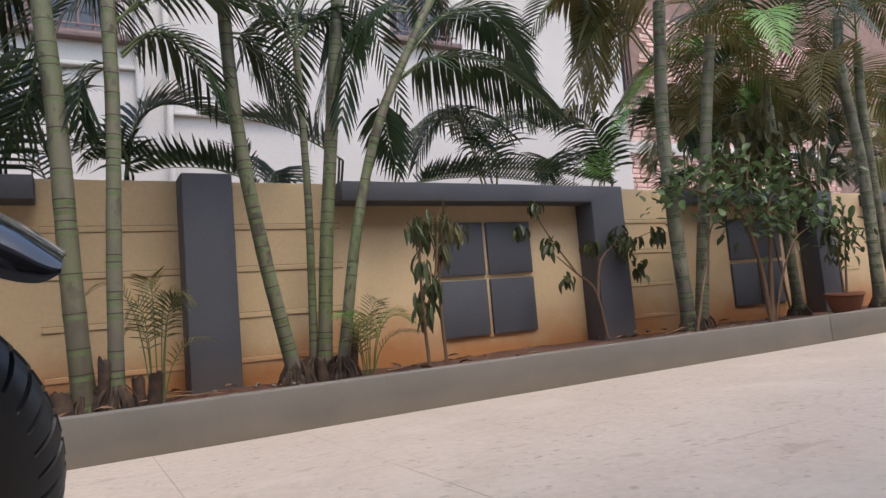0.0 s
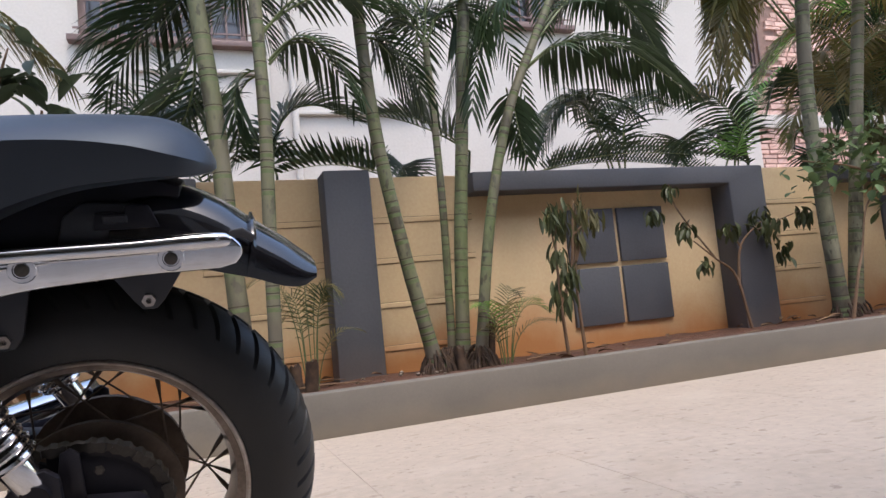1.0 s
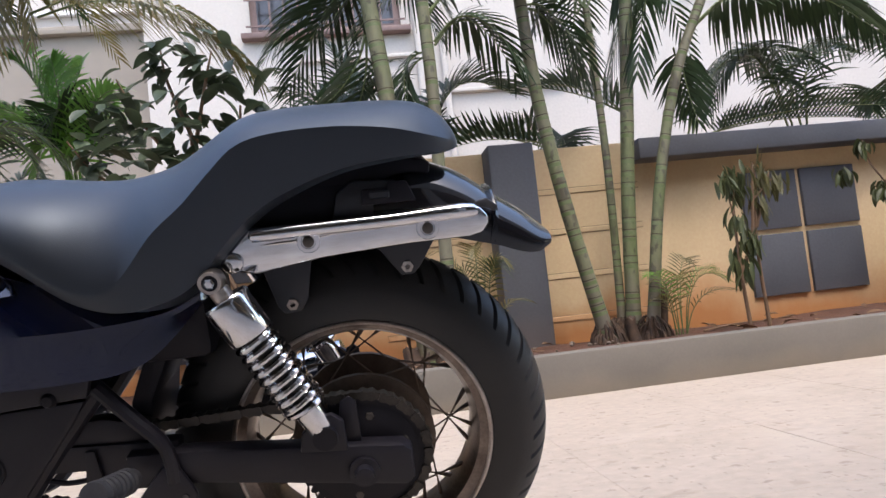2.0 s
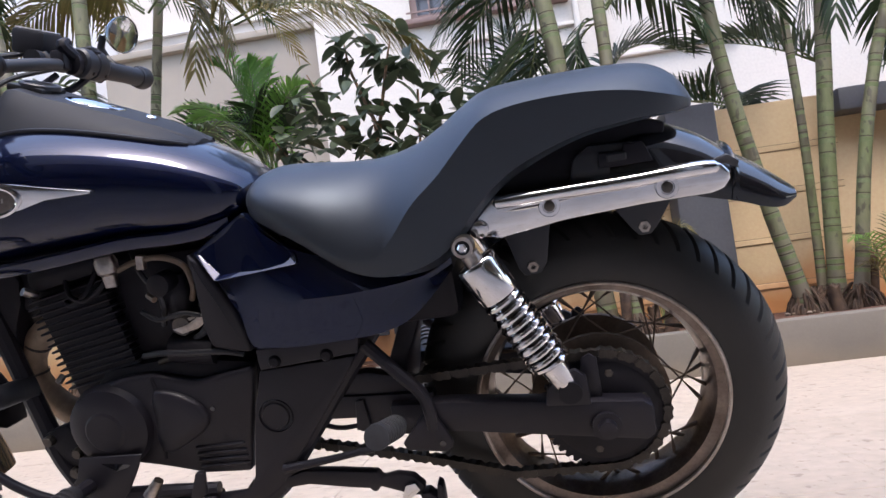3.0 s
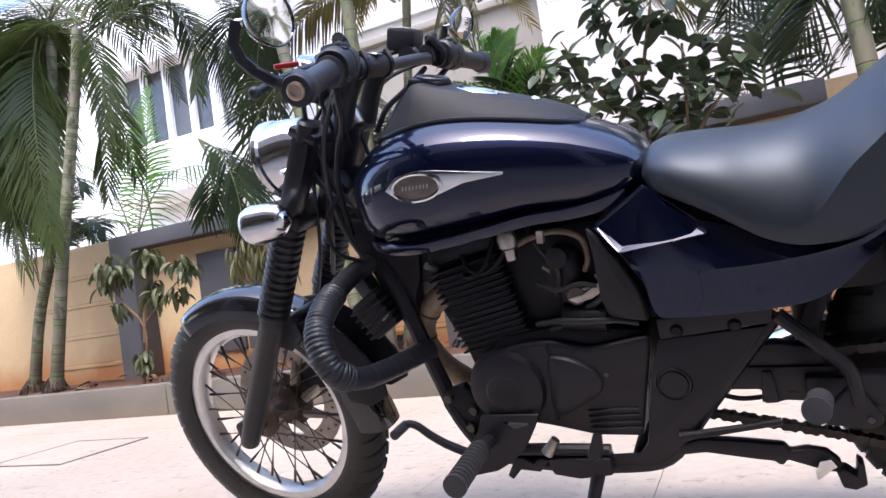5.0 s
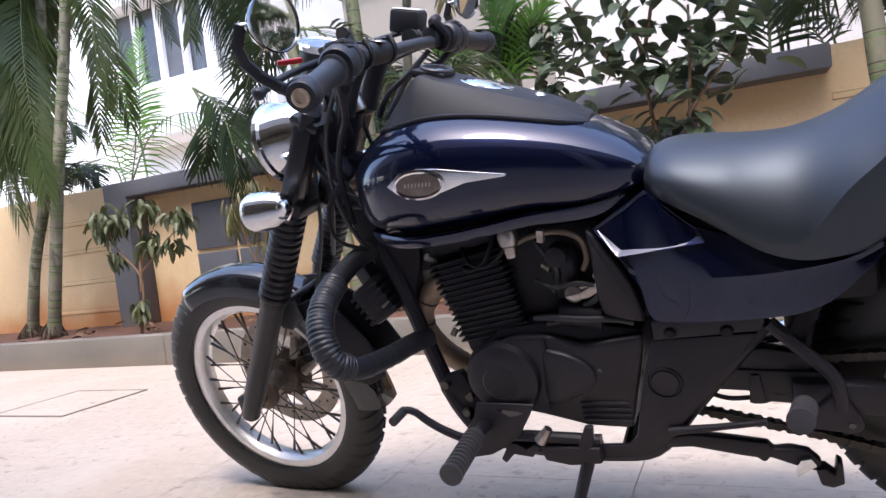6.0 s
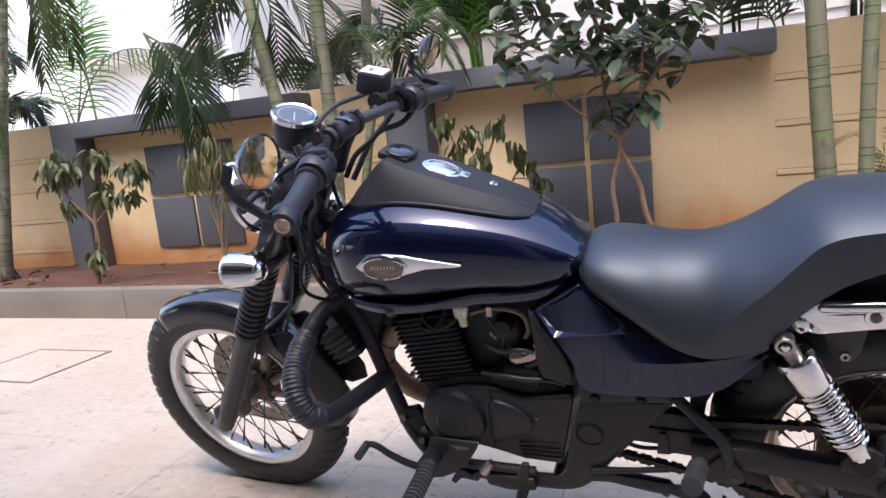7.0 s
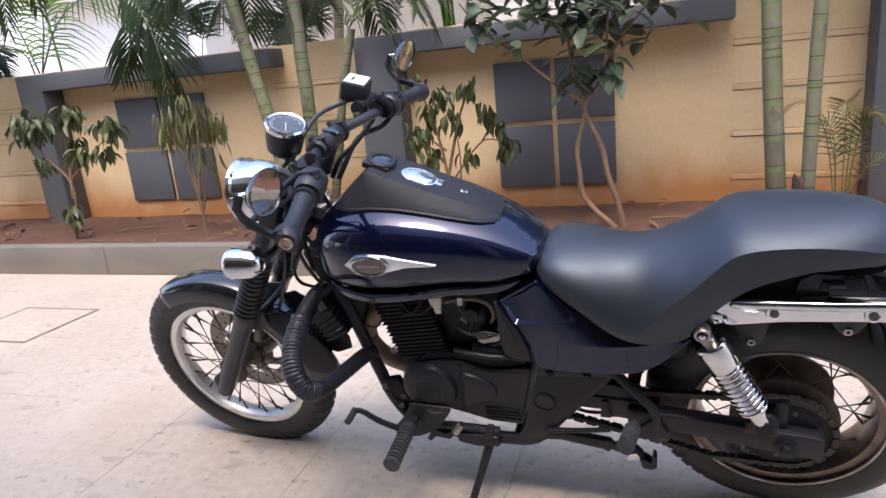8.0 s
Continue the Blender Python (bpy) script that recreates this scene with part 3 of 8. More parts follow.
def shock(s):
    top, low = Vector((-0.176, s * 0.128, 0.597)), Vector((-0.058, s * 0.128, 0.366))
    d = (low - top).normalized()
    base = new("shock_absorber")
    base.parent, base["label"] = bike, "chrome rear shock absorber with an open coil spring"
    m = toward(top, d)
    length = (low - top).length
    flip = Matrix.Rotation(0 if s < 0 else math.pi, 4, 'X')
    part("top_eye", lathe([(0.0105, -0.013), (0.0145, -0.013), (0.016, -0.010), (0.016, 0.010), (0.0145, 0.013), (0.0105, 0.013), (0.0105, -0.013)], side(top), seg=28), DULLCHROME, base)
    part("eye_bush", lathe([(0.0, -0.011), (0.0107, -0.011), (0.0107, 0.012), (0.0, 0.012)], side(top), seg=20), MATTE, base)
    part("eye_bolt", lathe([(0.0, 0.0), (0.0075, 0.0), (0.0075, 0.017), (0.005, 0.019), (0.0, 0.019)], side(top) @ flip, seg=6), CHROME, base)
    part("top_lug", tube([m @ Vector((0, 0, 0.014)), m @ Vector((0, 0, 0.032))], 0.0135, seg=20), DULLCHROME, base)
    part("upper_can", lathe([(0.0, 0.026), (0.020, 0.026), (0.029, 0.0275), (0.0312, 0.030), (0.0318, 0.034), (0.0318, 0.086), (0.031, 0.0875), (0.029, 0.086), (0.029, 0.05)], m, seg=48), CHROME, base, "chrome spring cover")
    part("can_nut", lathe([(0.0, 0.0), (0.006, 0.0), (0.006, 0.006), (0.0, 0.007)], m @ Matrix.Translation((0.022, 0, 0.030)) @ Matrix.Rotation(math.pi, 4, 'X'), seg=6), CHROME, base)
    turns, r = 10.4, 0.0268
    pts = []
    for k in range(int(turns * 18) + 1):
        a = 2 * math.pi * k / 18
        h = 0.076 + (length - 0.076 - 0.050) * k / (turns * 18)
        pts.append(m @ Vector((r * math.cos(a), r * math.sin(a), h)))
    part("coil_spring", tube(pts, 0.0050, n=len(pts), seg=10), CHROME, base, "chrome coil spring")
    part("damper_rod", lathe([(0.013, 0.05), (0.013, length - 0.06)], m, seg=16), STEEL, base)
    part("spring_seat", lathe([(0.0, length - 0.054), (0.029, length - 0.054), (0.0295, length - 0.050), (0.024, length - 0.046), (0.0, length - 0.046)], m, seg=28), CHROME, base)
    part("lower_can", lathe([(0.0, length - 0.05), (0.020, length - 0.05), (0.019, length - 0.014), (0.012, length)], m, seg=24), CHROME, base)
    part("lower_eye", lathe([(0.006, -0.018), (0.017, -0.018), (0.018, 0.0), (0.017, 0.018), (0.006, 0.018)], side(low), seg=18), MATTE, base)


shock(-1)
shock(1)


def section(x, hw, top, edge, low, open_deg, n=10):
    """A closed ring across the bike: a crown from the middle down to a crease at the edge, then walls down to low."""
    am = radians(open_deg)
    ring = []
    for k in range(2 * n + 1):
        a = -am + 2 * am * k / (2 * n)
        ring.append((x, hw * math.sin(a) / math.sin(am), edge + (top - edge) * (math.cos(a) - math.cos(am)) / (1 - math.cos(am))))
    wall = [(hw * 0.998, edge - min(0.007, 0.2 * (edge - low))), (hw * 0.985, edge - (edge - low) * 0.45), (hw * 0.95, low + (edge - low) * 0.12), (hw * 0.8, low)]
    return ring + [(x, y, z) for y, z in wall] + [(x, 0, low - 0.001)] + [(x, -y, z) for y, z in wall[::-1]]


# seat: scooped saddle rising to the pillion end
SEAT = [(-0.508, 0.045, 0.706, 0.690, 0.684), (-0.498, 0.080, 0.728, 0.700, 0.676), (-0.465, 0.112, 0.741, 0.690, 0.662), (-0.41, 0.135, 0.738, 0.656, 0.632), (-0.345, 0.148, 0.730, 0.610, 0.586),
        (-0.29, 0.152, 0.729, 0.610, 0.567), (-0.235, 0.147, 0.741, 0.668, 0.566), (-0.195, 0.139, 0.761, 0.700, 0.583), (-0.16, 0.131, 0.783, 0.734, 0.622), (-0.125, 0.123, 0.801, 0.764, 0.655),
        (-0.08, 0.117, 0.807, 0.776, 0.684), (0.0, 0.111, 0.808, 0.778, 0.714), (0.07, 0.104, 0.806, 0.770, 0.724), (0.115, 0.094, 0.799, 0.758, 0.727), (0.146, 0.074, 0.781, 0.748, 0.728), (0.164, 0.046, 0.757, 0.741, 0.731), (0.169, 0.02, 0.744, 0.739, 0.734)]
st = spline([(a, b * 0, 0, b, c, d, e) for a, b, c, d, e in SEAT], 70)
bm = loft([section(r[0], r[3], r[4], r[5], r[6], 86 - 38 * min(1, max(0, (r[0] + 0.38) / 0.16))) for r in st])
part("seat", bm, LEATHER, bike, "black vinyl stepped seat, the sky's blue tinted into its sheen", flat_angle=28)

# tail: black inner mudguard box and the glossy rear mudguard
bm = box(-0.30, 0.02, -0.06, 0.06, 0.60, 0.705, 0.02)
part("tail_box", bm, MATTE, bike)
part("tail_core", plate([(-0.23, 0.600), (-0.17, 0.640), (-0.11, 0.676), (-0.05, 0.704), (0.02, 0.722), (0.09, 0.727), (0.125, 0.716), (0.115, 0.668), (0.05, 0.625), (-0.08, 0.600)], -0.055, 0.055, 0.004), MATTE, bike, "black plastic under the seat tail")
part("tail_panel", plate([(-0.018, 0.650), (-0.009, 0.686), (0.014, 0.703), (0.074, 0.698), (0.088, 0.678), (0.062, 0.650)], -0.076, -0.066, 0.004), SATIN, bike, "dull black tail panel")
part("tail_bracket", plate([(0.024, 0.668), (0.027, 0.690), (0.060, 0.689), (0.061, 0.698), (0.088, 0.697), (0.100, 0.668)], -0.084, -0.077, 0.003), MATTE, bike)
part("tail_clip", box(0.036, 0.064, -0.0875, -0.083, 0.676, 0.687, 0.002, seg=1), SATIN, bike)
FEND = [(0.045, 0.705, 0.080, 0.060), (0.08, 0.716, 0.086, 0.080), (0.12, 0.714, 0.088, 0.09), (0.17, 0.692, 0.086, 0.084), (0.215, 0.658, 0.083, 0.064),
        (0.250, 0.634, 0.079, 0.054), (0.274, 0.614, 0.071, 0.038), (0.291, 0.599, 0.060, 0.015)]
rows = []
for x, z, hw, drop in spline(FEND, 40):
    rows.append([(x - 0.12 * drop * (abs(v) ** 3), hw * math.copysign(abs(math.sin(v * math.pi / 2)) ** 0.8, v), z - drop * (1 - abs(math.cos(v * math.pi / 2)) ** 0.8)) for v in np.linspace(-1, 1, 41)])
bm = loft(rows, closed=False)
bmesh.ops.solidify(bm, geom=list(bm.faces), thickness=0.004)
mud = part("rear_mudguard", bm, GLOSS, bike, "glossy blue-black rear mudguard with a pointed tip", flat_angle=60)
near = min(range(len(rows)), key=lambda i: abs(rows[i][20][0] - 0.203))
strap = [[Vector(p) + Vector((0.003 * k, 0.0015 * (1 if p[1] > 0 else -1), 0.0045 if k in (1, 2) else -0.002)) for p in rows[near]] for k in range(4)]
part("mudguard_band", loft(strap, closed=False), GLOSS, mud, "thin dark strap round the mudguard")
part("strap_tab", plate([(0.178, 0.658), (0.196, 0.662), (0.212, 0.650), (0.207, 0.641), (0.196, 0.648), (0.181, 0.650)], -0.084, -0.076, 0.003), PEGRUBBER, mud, "bent grey strap end")

# chrome side rails with bolts, brackets below them
for s in (-1, 1):
    ys = sorted((s * 0.085, s * 0.100))
    bm = plate([(-0.168, 0.615), (-0.150, 0.634), (-0.128, 0.655), (-0.028, 0.655), (0.046, 0.655), (0.166, 0.658), (0.184, 0.653), (0.194, 0.641), (0.195, 0.630), (0.186, 0.618),
                (0.166, 0.613), (0.078, 0.612), (-0.035, 0.605), (-0.10, 0.596), (-0.125, 0.592), (-0.15, 0.598)], ys[0], ys[1], 0.005, seg=3)
    rail = part("side_rail", bm, CHROME, bike, "bright chrome rail beside the tail")
    part("rail_ridge", tube([(-0.127, s * 0.092, 0.644), (-0.122, s * 0.095, 0.6445), (-0.05, s * 0.097, 0.646), (0.06, s * 0.097, 0.647), (0.170, s * 0.094, 0.649), (0.186, s * 0.088, 0.641)], [0.006, 0.0100, 0.0105, 0.0105, 0.010, 0.005], seg=20), CHROME, rail)
    part("rail_ridge_groove", tube([(-0.124, s * 0.0965, 0.6315), (-0.06, s * 0.0985, 0.633), (0.02, s * 0.0975, 0.640)], [0.0032, 0.0030, 0.001], seg=8), CHROME, rail)
    for x, z in ((-0.050, 0.6305), (0.110, 0.632)):
        m = Matrix.Translation((x, s * 0.099, z)) @ Matrix.Rotation(radians(90 if s < 0 else -90), 4, 'X')
        part("rail_washer", lathe([(0.0, -0.002), (0.0155, -0.002), (0.0155, 0.0045), (0.0145, 0.0058), (0.0098, 0.0058), (0.0092, 0.004), (0.0, 0.004)], m, seg=28), CHROME, rail)
        part("rail_bolt", lathe([(0.0, 0.003), (0.0078, 0.003), (0.0078, 0.0060), (0.0066, 0.0066), (0.0, 0.0062)], m, seg=16), STEEL, rail)
    m = Matrix.Translation((-0.153, s * 0.0995, 0.612)) @ Matrix.Rotation(radians(90 if s < 0 else -90), 4, 'X')
    part("rail_cap", lathe([(0.0, 0.006), (0.0115, 0.006), (0.0138, 0.0045), (0.0142, 0.003), (0.0142, -0.004)], m, seg=24), CHROME, rail)
    ys = sorted((s * 0.072, s * 0.080))
    for pts, hole in (([(-0.125, 0.612), (-0.05, 0.612), (-0.064, 0.545), (-0.074, 0.530), (-0.098, 0.528), (-0.106, 0.540)], (-0.085, 0.541)),
                      ([(0.03, 0.622), (0.13, 0.628), (0.096, 0.575), (0.086, 0.565), (0.070, 0.565), (0.062, 0.575)], (0.078, 0.577))):
        part("rail_bracket", plate(pts, ys[0], ys[1], 0.002), SATIN, rail)
        m = Matrix.Translation((hole[0], s * 0.080, hole[1])) @ Matrix.Rotation(radians(90 if s < 0 else -90), 4, 'X')
        part("bracket_nut", lathe([(0.004, 0.0), (0.0085, 0.0), (0.0085, 0.004), (0.004, 0.004), (0.004, 0.0)], m, seg=6), DULLCHROME, rail)

# fuel tank
TANK = [(-1.020, 0.028, 0.792, 0.722), (-1.013, 0.075, 0.814, 0.698), (-0.990, 0.116, 0.838, 0.674), (-0.945, 0.147, 0.863, 0.662), (-0.885, 0.164, 0.880, 0.658), (-0.82, 0.167, 0.882, 0.660), (-0.75, 0.158, 0.870, 0.664),
        (-0.68, 0.142, 0.850, 0.668), (-0.61, 0.123, 0.823, 0.663), (-0.56, 0.107, 0.797, 0.665), (-0.52, 0.088, 0.770, 0.674), (-0.498, 0.066, 0.750, 0.686), (-0.489, 0.038, 0.737, 0.700)]


def tank_ring(x, hw, top, low):
    mid = low + (top - low) * 0.46
    ring = []
    for k in range(64):
        a = 2 * math.pi * k / 64
        c, s = math.cos(a), math.sin(a)
        y = hw * math.copysign(abs(c) ** 0.80, c)
        ring.append((x, y, mid + (top - 0.008 - mid) * abs(s) ** 0.84 if s > 0 else mid - (mid - low) * abs(s) ** 0.62))
    return ring


tk = spline([(x, 0, 0, hw, t, b) for x, hw, t, b in TANK], 60)


def tank_z(x, y):
    """Height of the tank's upper skin."""
    hw, top, low = (float(np.interp(x, tk[:, 0], tk[:, c])) for c in (3, 4, 5))
    mid = low + (top - low) * 0.46
    c = min(1.0, abs(y) / hw) ** (1 / 0.80)
    return mid + (top - 0.008 - mid) * max(0.0, 1 - c * c) ** 0.42


tank = part("fuel_tank", loft([tank_ring(r[0], r[3], r[4], r[5]) for r in tk]), NAVY, bike, "glossy navy blue teardrop fuel tank", flat_angle=70)
# rolled seam along the lower edge
for s in (-1, 1):
    rows = [[(r[0], s * r[3] * a, r[5] + h) for a, h in ((0.72, 0.016), (0.875, 0.017), (0.905, 0.013), (0.905, 0.002), (0.88, -0.004), (0.72, -0.005))] for r in tk[5:-6]]
    part("tank_seam", loft(rows), NAVY, tank, "rolled lower tank flange")
    part("tank_knee_dent", lathe([(0.0, 0.004), (0.02, 0.004), (0.024, 0.002), (0.026, -0.01)], toward((-0.92, s * 0.128, 0.688), (0, s, -0.35)) @ Matrix.Diagonal((1.0, 0.55, 1, 1)), seg=24), GLOSS, tank)

# console on the tank
CONS = [(-0.958, 0.030, 0.020, 0.842, 0.80), (-0.94, 0.060, 0.034, 0.868, 0.80), (-0.90, 0.088, 0.046, 0.900, 0.81), (-0.862, 0.095, 0.052, 0.930, 0.81), (-0.845, 0.095, 0.053, 0.934, 0.81), (-0.81, 0.094, 0.053, 0.918, 0.81), (-0.76, 0.090, 0.052, 0.897, 0.81),
        (-0.70, 0.084, 0.048, 0.871, 0.80), (-0.64, 0.072, 0.041, 0.844, 0.79), (-0.60, 0.056, 0.030, 0.822, 0.78), (-0.578, 0.034, 0.016, 0.806, 0.77)]
rings, bead = [], []
for x, _, _, bw, tw, top, low in spline([(a, 0, 0, b, c, d, e) for a, b, c, d, e in CONS], 44):
    zb = min(tank_z(x, bw), top - 0.012)
    bead.append((x, bw + 0.001, zb + 0.001))
    half = [(bw, zb - 0.02), (bw, zb + 0.003), (bw - 0.002, zb + 0.006), (bw * 0.55 + tw * 0.45, zb * 0.5 + top * 0.5 + 0.002), (tw + 0.0015, top - 0.0048), (tw - 0.002, top - 0.0022), (tw * 0.5, top - 0.0006), (0, top)]
    rings.append([(x, -y, z) for y, z in half] + [(x, y, z) for y, z in half[-2::-1]])
console = part("console", loft(rings), CONSOLEB, tank, "satin black tank console", flat_angle=20)
for s in (-1, 1):
    part("console_piping", tube([(x, s * y, z) for x, y, z in bead[::3]], 0.0048, n=60, seg=10), FORKB, console, "black edge piping")
gauge_m = toward((-0.834, 0.0, 0.930), (0.38, 0, 1)) @ Matrix.Scale(0.84, 4)
bm = box(-0.036, 0.036, -0.030, 0.044, -0.012, 0.005, 0.005)
bmesh.ops.transform(bm, matrix=gauge_m, verts=bm.verts)
gauge = part("fuel_gauge", bm, CONSOLEB, console, "small round gauge on a raised black pod")
part("gauge_ring", lathe([(0.026, 0.007), (0.028, 0.011), (0.033, 0.0115), (0.036, 0.009), (0.037, 0.002)], gauge_m, seg=36), SATIN, gauge)
part("gauge_lens", lathe([(0.0, 0.0095), (0.014, 0.009), (0.027, 0.007), (0.027, 0.003)], gauge_m, seg=32), GLOSS, gauge)
cap_m = Matrix.Translation((-0.753, 0.0, 0.891)) @ Matrix.Rotation(math.atan(0.43), 4, 'Y') @ Matrix.Diagonal((0.88, 0.62, 0.5, 1))
cap = part("filler_cap", lathe([(0.0, 0.014), (0.018, 0.0135), (0.033, 0.010), (0.040, 0.006), (0.043, 0.007), (0.047, 0.006), (0.050, 0.002), (0.05, -0.010)], cap_m, seg=40), CHROME, console, "oval chrome filler cap")
bm = box(0.040, 0.062, -0.020, 0.020, -0.006, 0.010, 0.004)
bmesh.ops.transform(bm, matrix=cap_m, verts=bm.verts)
part("cap_lip", bm, CHROME, cap)
m = toward((-0.657, 0.0, 0.853), (0.42, 0, 1))
part("console_screw", lathe([(0.0, 0.004), (0.006, 0.004), (0.009, 0.001), (0.009, -0.005)], m, seg=14), CHROME, console)

# emblems: chrome ring with a tapering wing
for s in (-1, 1):
    m = Matrix.Translation((-0.833, s * 0.1700, 0.771)) @ Matrix.Rotation(s * radians(-7.5), 4, 'Z') @ Matrix.Rotation(s * radians(-3), 4, 'X') @ Matrix.Rotation(radians(5.6), 4, 'Y') @ Matrix.Diagonal((1.12, 1.0, 1.08, 1))
    bm = bmesh.new()
    plate([(-0.050, 0.0), (-0.030, 0.018), (0.0, 0.0235), (0.03, 0.021), (0.07, 0.0135), (0.130, 0.004), (0.128, 0.0005), (0.07, -0.004), (0.035, -0.015), (0.0, -0.0235), (-0.030, -0.018)], -0.004, 0.014, 0.0015, bm=bm)
    bmesh.ops.transform(bm, matrix=m if s < 0 else m @ Matrix.Diagonal((1, -1, 1, 1)), verts=bm.verts)
    bmesh.ops.recalc_face_normals(bm, faces=bm.faces)
    emb = part("emblem", bm, CHROME, tank, "chrome oval emblem with a pointed wing")
    bm = bmesh.new()
    k = 40
    rows = []
    for i in range(k + 1):
        a = 2 * math.pi * i / k
        c, sn = math.cos(a), math.sin(a)
        rows.append([m @ Vector(((0.037 + dr) * c, s * h, (0.0205 + dr) * sn)) for dr, h in ((-0.003, 0.004), (-0.003, 0.0075), (0.0, 0.009), (0.003, 0.0075), (0.003, 0.004))])
    loft(rows, bm, closed=False)
    part("emblem_ring", bm, CHROME, emb)
    bm = bmesh.new()
    plate([(0.034 * math.cos(a), 0.0175 * math.sin(a)) for a in np.linspace(0, 2 * math.pi, 33)[:-1]], *sorted((s * 0.0055, s * 0.0070)), bm=bm)
    bmesh.ops.transform(bm, matrix=m, verts=bm.verts)
    # brown metal paints in the dark reflection of a chrome field
    part("emblem_field", bm, RIMDARK, emb)
    for k in range(8):
        bm = bmesh.new()
        x = -0.022 + 0.0054 * k
        plate([(x, -0.0030), (x + 0.0022, -0.0030), (x + 0.0036, 0.0030), (x + 0.0014, 0.0030)], *sorted((s * 0.0065, s * 0.0074)), bm=bm)
        bmesh.ops.transform(bm, matrix=m, verts=bm.verts)
        part("emblem_bar", bm, DULLCHROME, emb)

# side covers: folded navy panels
for s in (-1, 1):
    bm = bmesh.new()
    top = [(-0.578, 0.640), (-0.53, 0.662), (-0.495, 0.684), (-0.47, 0.655), (-0.44, 0.630), (-0.40, 0.612), (-0.353, 0.592), (-0.283, 0.574), (-0.235, 0.573), (-0.200, 0.585)]
    fold = [(-0.535, 0.575), (-0.50, 0.555), (-0.47, 0.552), (-0.44, 0.551), (-0.41, 0.550), (-0.37, 0.549), (-0.32, 0.550), (-0.275, 0.552), (-0.235, 0.558), (-0.198, 0.575)]
    low = [(-0.520, 0.545), (-0.510, 0.495), (-0.475, 0.488), (-0.44, 0.486), (-0.40, 0.486), (-0.36, 0.487), (-0.31, 0.490), (-0.27, 0.502), (-0.235, 0.528), (-0.196, 0.566)]
    rows = []
    for (a, b, c) in zip(top, fold, low):
        up = ((a[0] * 0.45 + b[0] * 0.55), a[1] * 0.45 + b[1] * 0.55)
        t = (a[0] + 0.58) / 0.38
        bulge = 0.128 + 0.010 * math.sin(math.pi * min(max(t, 0), 1)) - 0.02 * t * t
        rows.append([(a[0], s * 0.07, a[1] - 0.006), (a[0], s * (bulge - 0.024), a[1]), (up[0], s * (bulge - 0.006), up[1]), (b[0], s * (bulge + 0.004), b[1] + 0.004), (b[0], s * (bulge + 0.004), b[1] - 0.004),
                     (c[0] * 0.6 + b[0] * 0.4, s * (bulge + 0.008), c[1] * 0.6 + b[1] * 0.4), (c[0], s * (bulge + 0.010), c[1]), (c[0], s * 0.07, c[1])])
    rows = [[tuple(q) for q in r] for r in np.array([spline([x for x in np.array(rows)[:, j]], 40) for j in range(8)]).transpose(1, 0, 2)]
    cov = part("side_cover", loft(rows, bm), NAVY, bike, "folded navy blue side cover under the seat", flat_angle=17)
    # raised scoop on its upper front corner, its lower lip turned out
    bm = bmesh.new()
    a = [(-0.588, 0.640, 0.106), (-0.500, 0.690, 0.100), (-0.425, 0.620, 0.118), (-0.420, 0.606, 0.129), (-0.548, 0.600, 0.138)]
    inn = [(-0.572, 0.638, 0.108, 0.004), (-0.506, 0.674, 0.103, 0.004), (-0.474, 0.656, 0.110, 0.014), (-0.464, 0.638, 0.118, 0.036), (-0.535, 0.616, 0.130, 0.038)]
    vo = [bm.verts.new((x, s * y, z)) for x, z, y in a]
    vb = [bm.verts.new((x, s * (y - 0.026), z - 0.004)) for x, z, y in a]
    vi = [bm.verts.new((x, s * (y - q), z)) for x, z, y, q in inn]
    bm.faces.new(vi); bm.faces.new(vb[::-1])
    for k in range(5):
        q = (k + 1) % 5
        bm.faces.new((vo[k], vo[q], vi[q], vi[k])); bm.faces.new((vo[k], vo[q], vb[q], vb[k]))
    bmesh.ops.recalc_face_normals(bm, faces=bm.faces)
    bmesh.ops.bevel(bm, geom=list(bm.edges), offset=0.0025, segments=2, affect='EDGES', profile=0.5)
    part("cover_scoop", bm, NAVY, cov)
    # dark trim in front of it
    ys = sorted((s * 0.085, s * 0.114))
    part("front_trim", plate([(-0.598, 0.642), (-0.587, 0.634), (-0.560, 0.590), (-0.540, 0.545), (-0.532, 0.515), (-0.530, 0.474), (-0.560, 0.480), (-0.592, 0.490), (-0.599, 0.520), (-0.596, 0.600)], ys[0], ys[1], 0.007, seg=3), ENGINEB, cov)

# frame: backbone, down tubes, cradle, rear loop, side plates
frame_part = new("frame")
frame_part.parent, frame_part["label"] = bike, "black steel tube frame"
part("steering_head", tube([(-1.035, 0, 0.905), (-1.135, 0, 0.735)], 0.032, seg=18), ENGINEB, frame_part)
part("backbone", tube([(-1.06, 0, 0.80), (-0.80, 0, 0.70), (-0.50, 0, 0.67), (-0.2, 0, 0.63)], 0.026), ENGINEB, frame_part)
part("neck_gusset", plate([(-1.075, 0.735), (-0.955, 0.70), (-0.925, 0.63), (-0.935, 0.592), (-0.958, 0.550), (-0.972, 0.495), (-1.000, 0.500), (-1.022, 0.565), (-1.050, 0.655)], -0.066, 0.066, 0.008), MATTE, frame_part)
part("coil_box", box(-0.950, -0.85, -0.055, 0.055, 0.575, 0.675, 0.012), MATTE, frame_part)
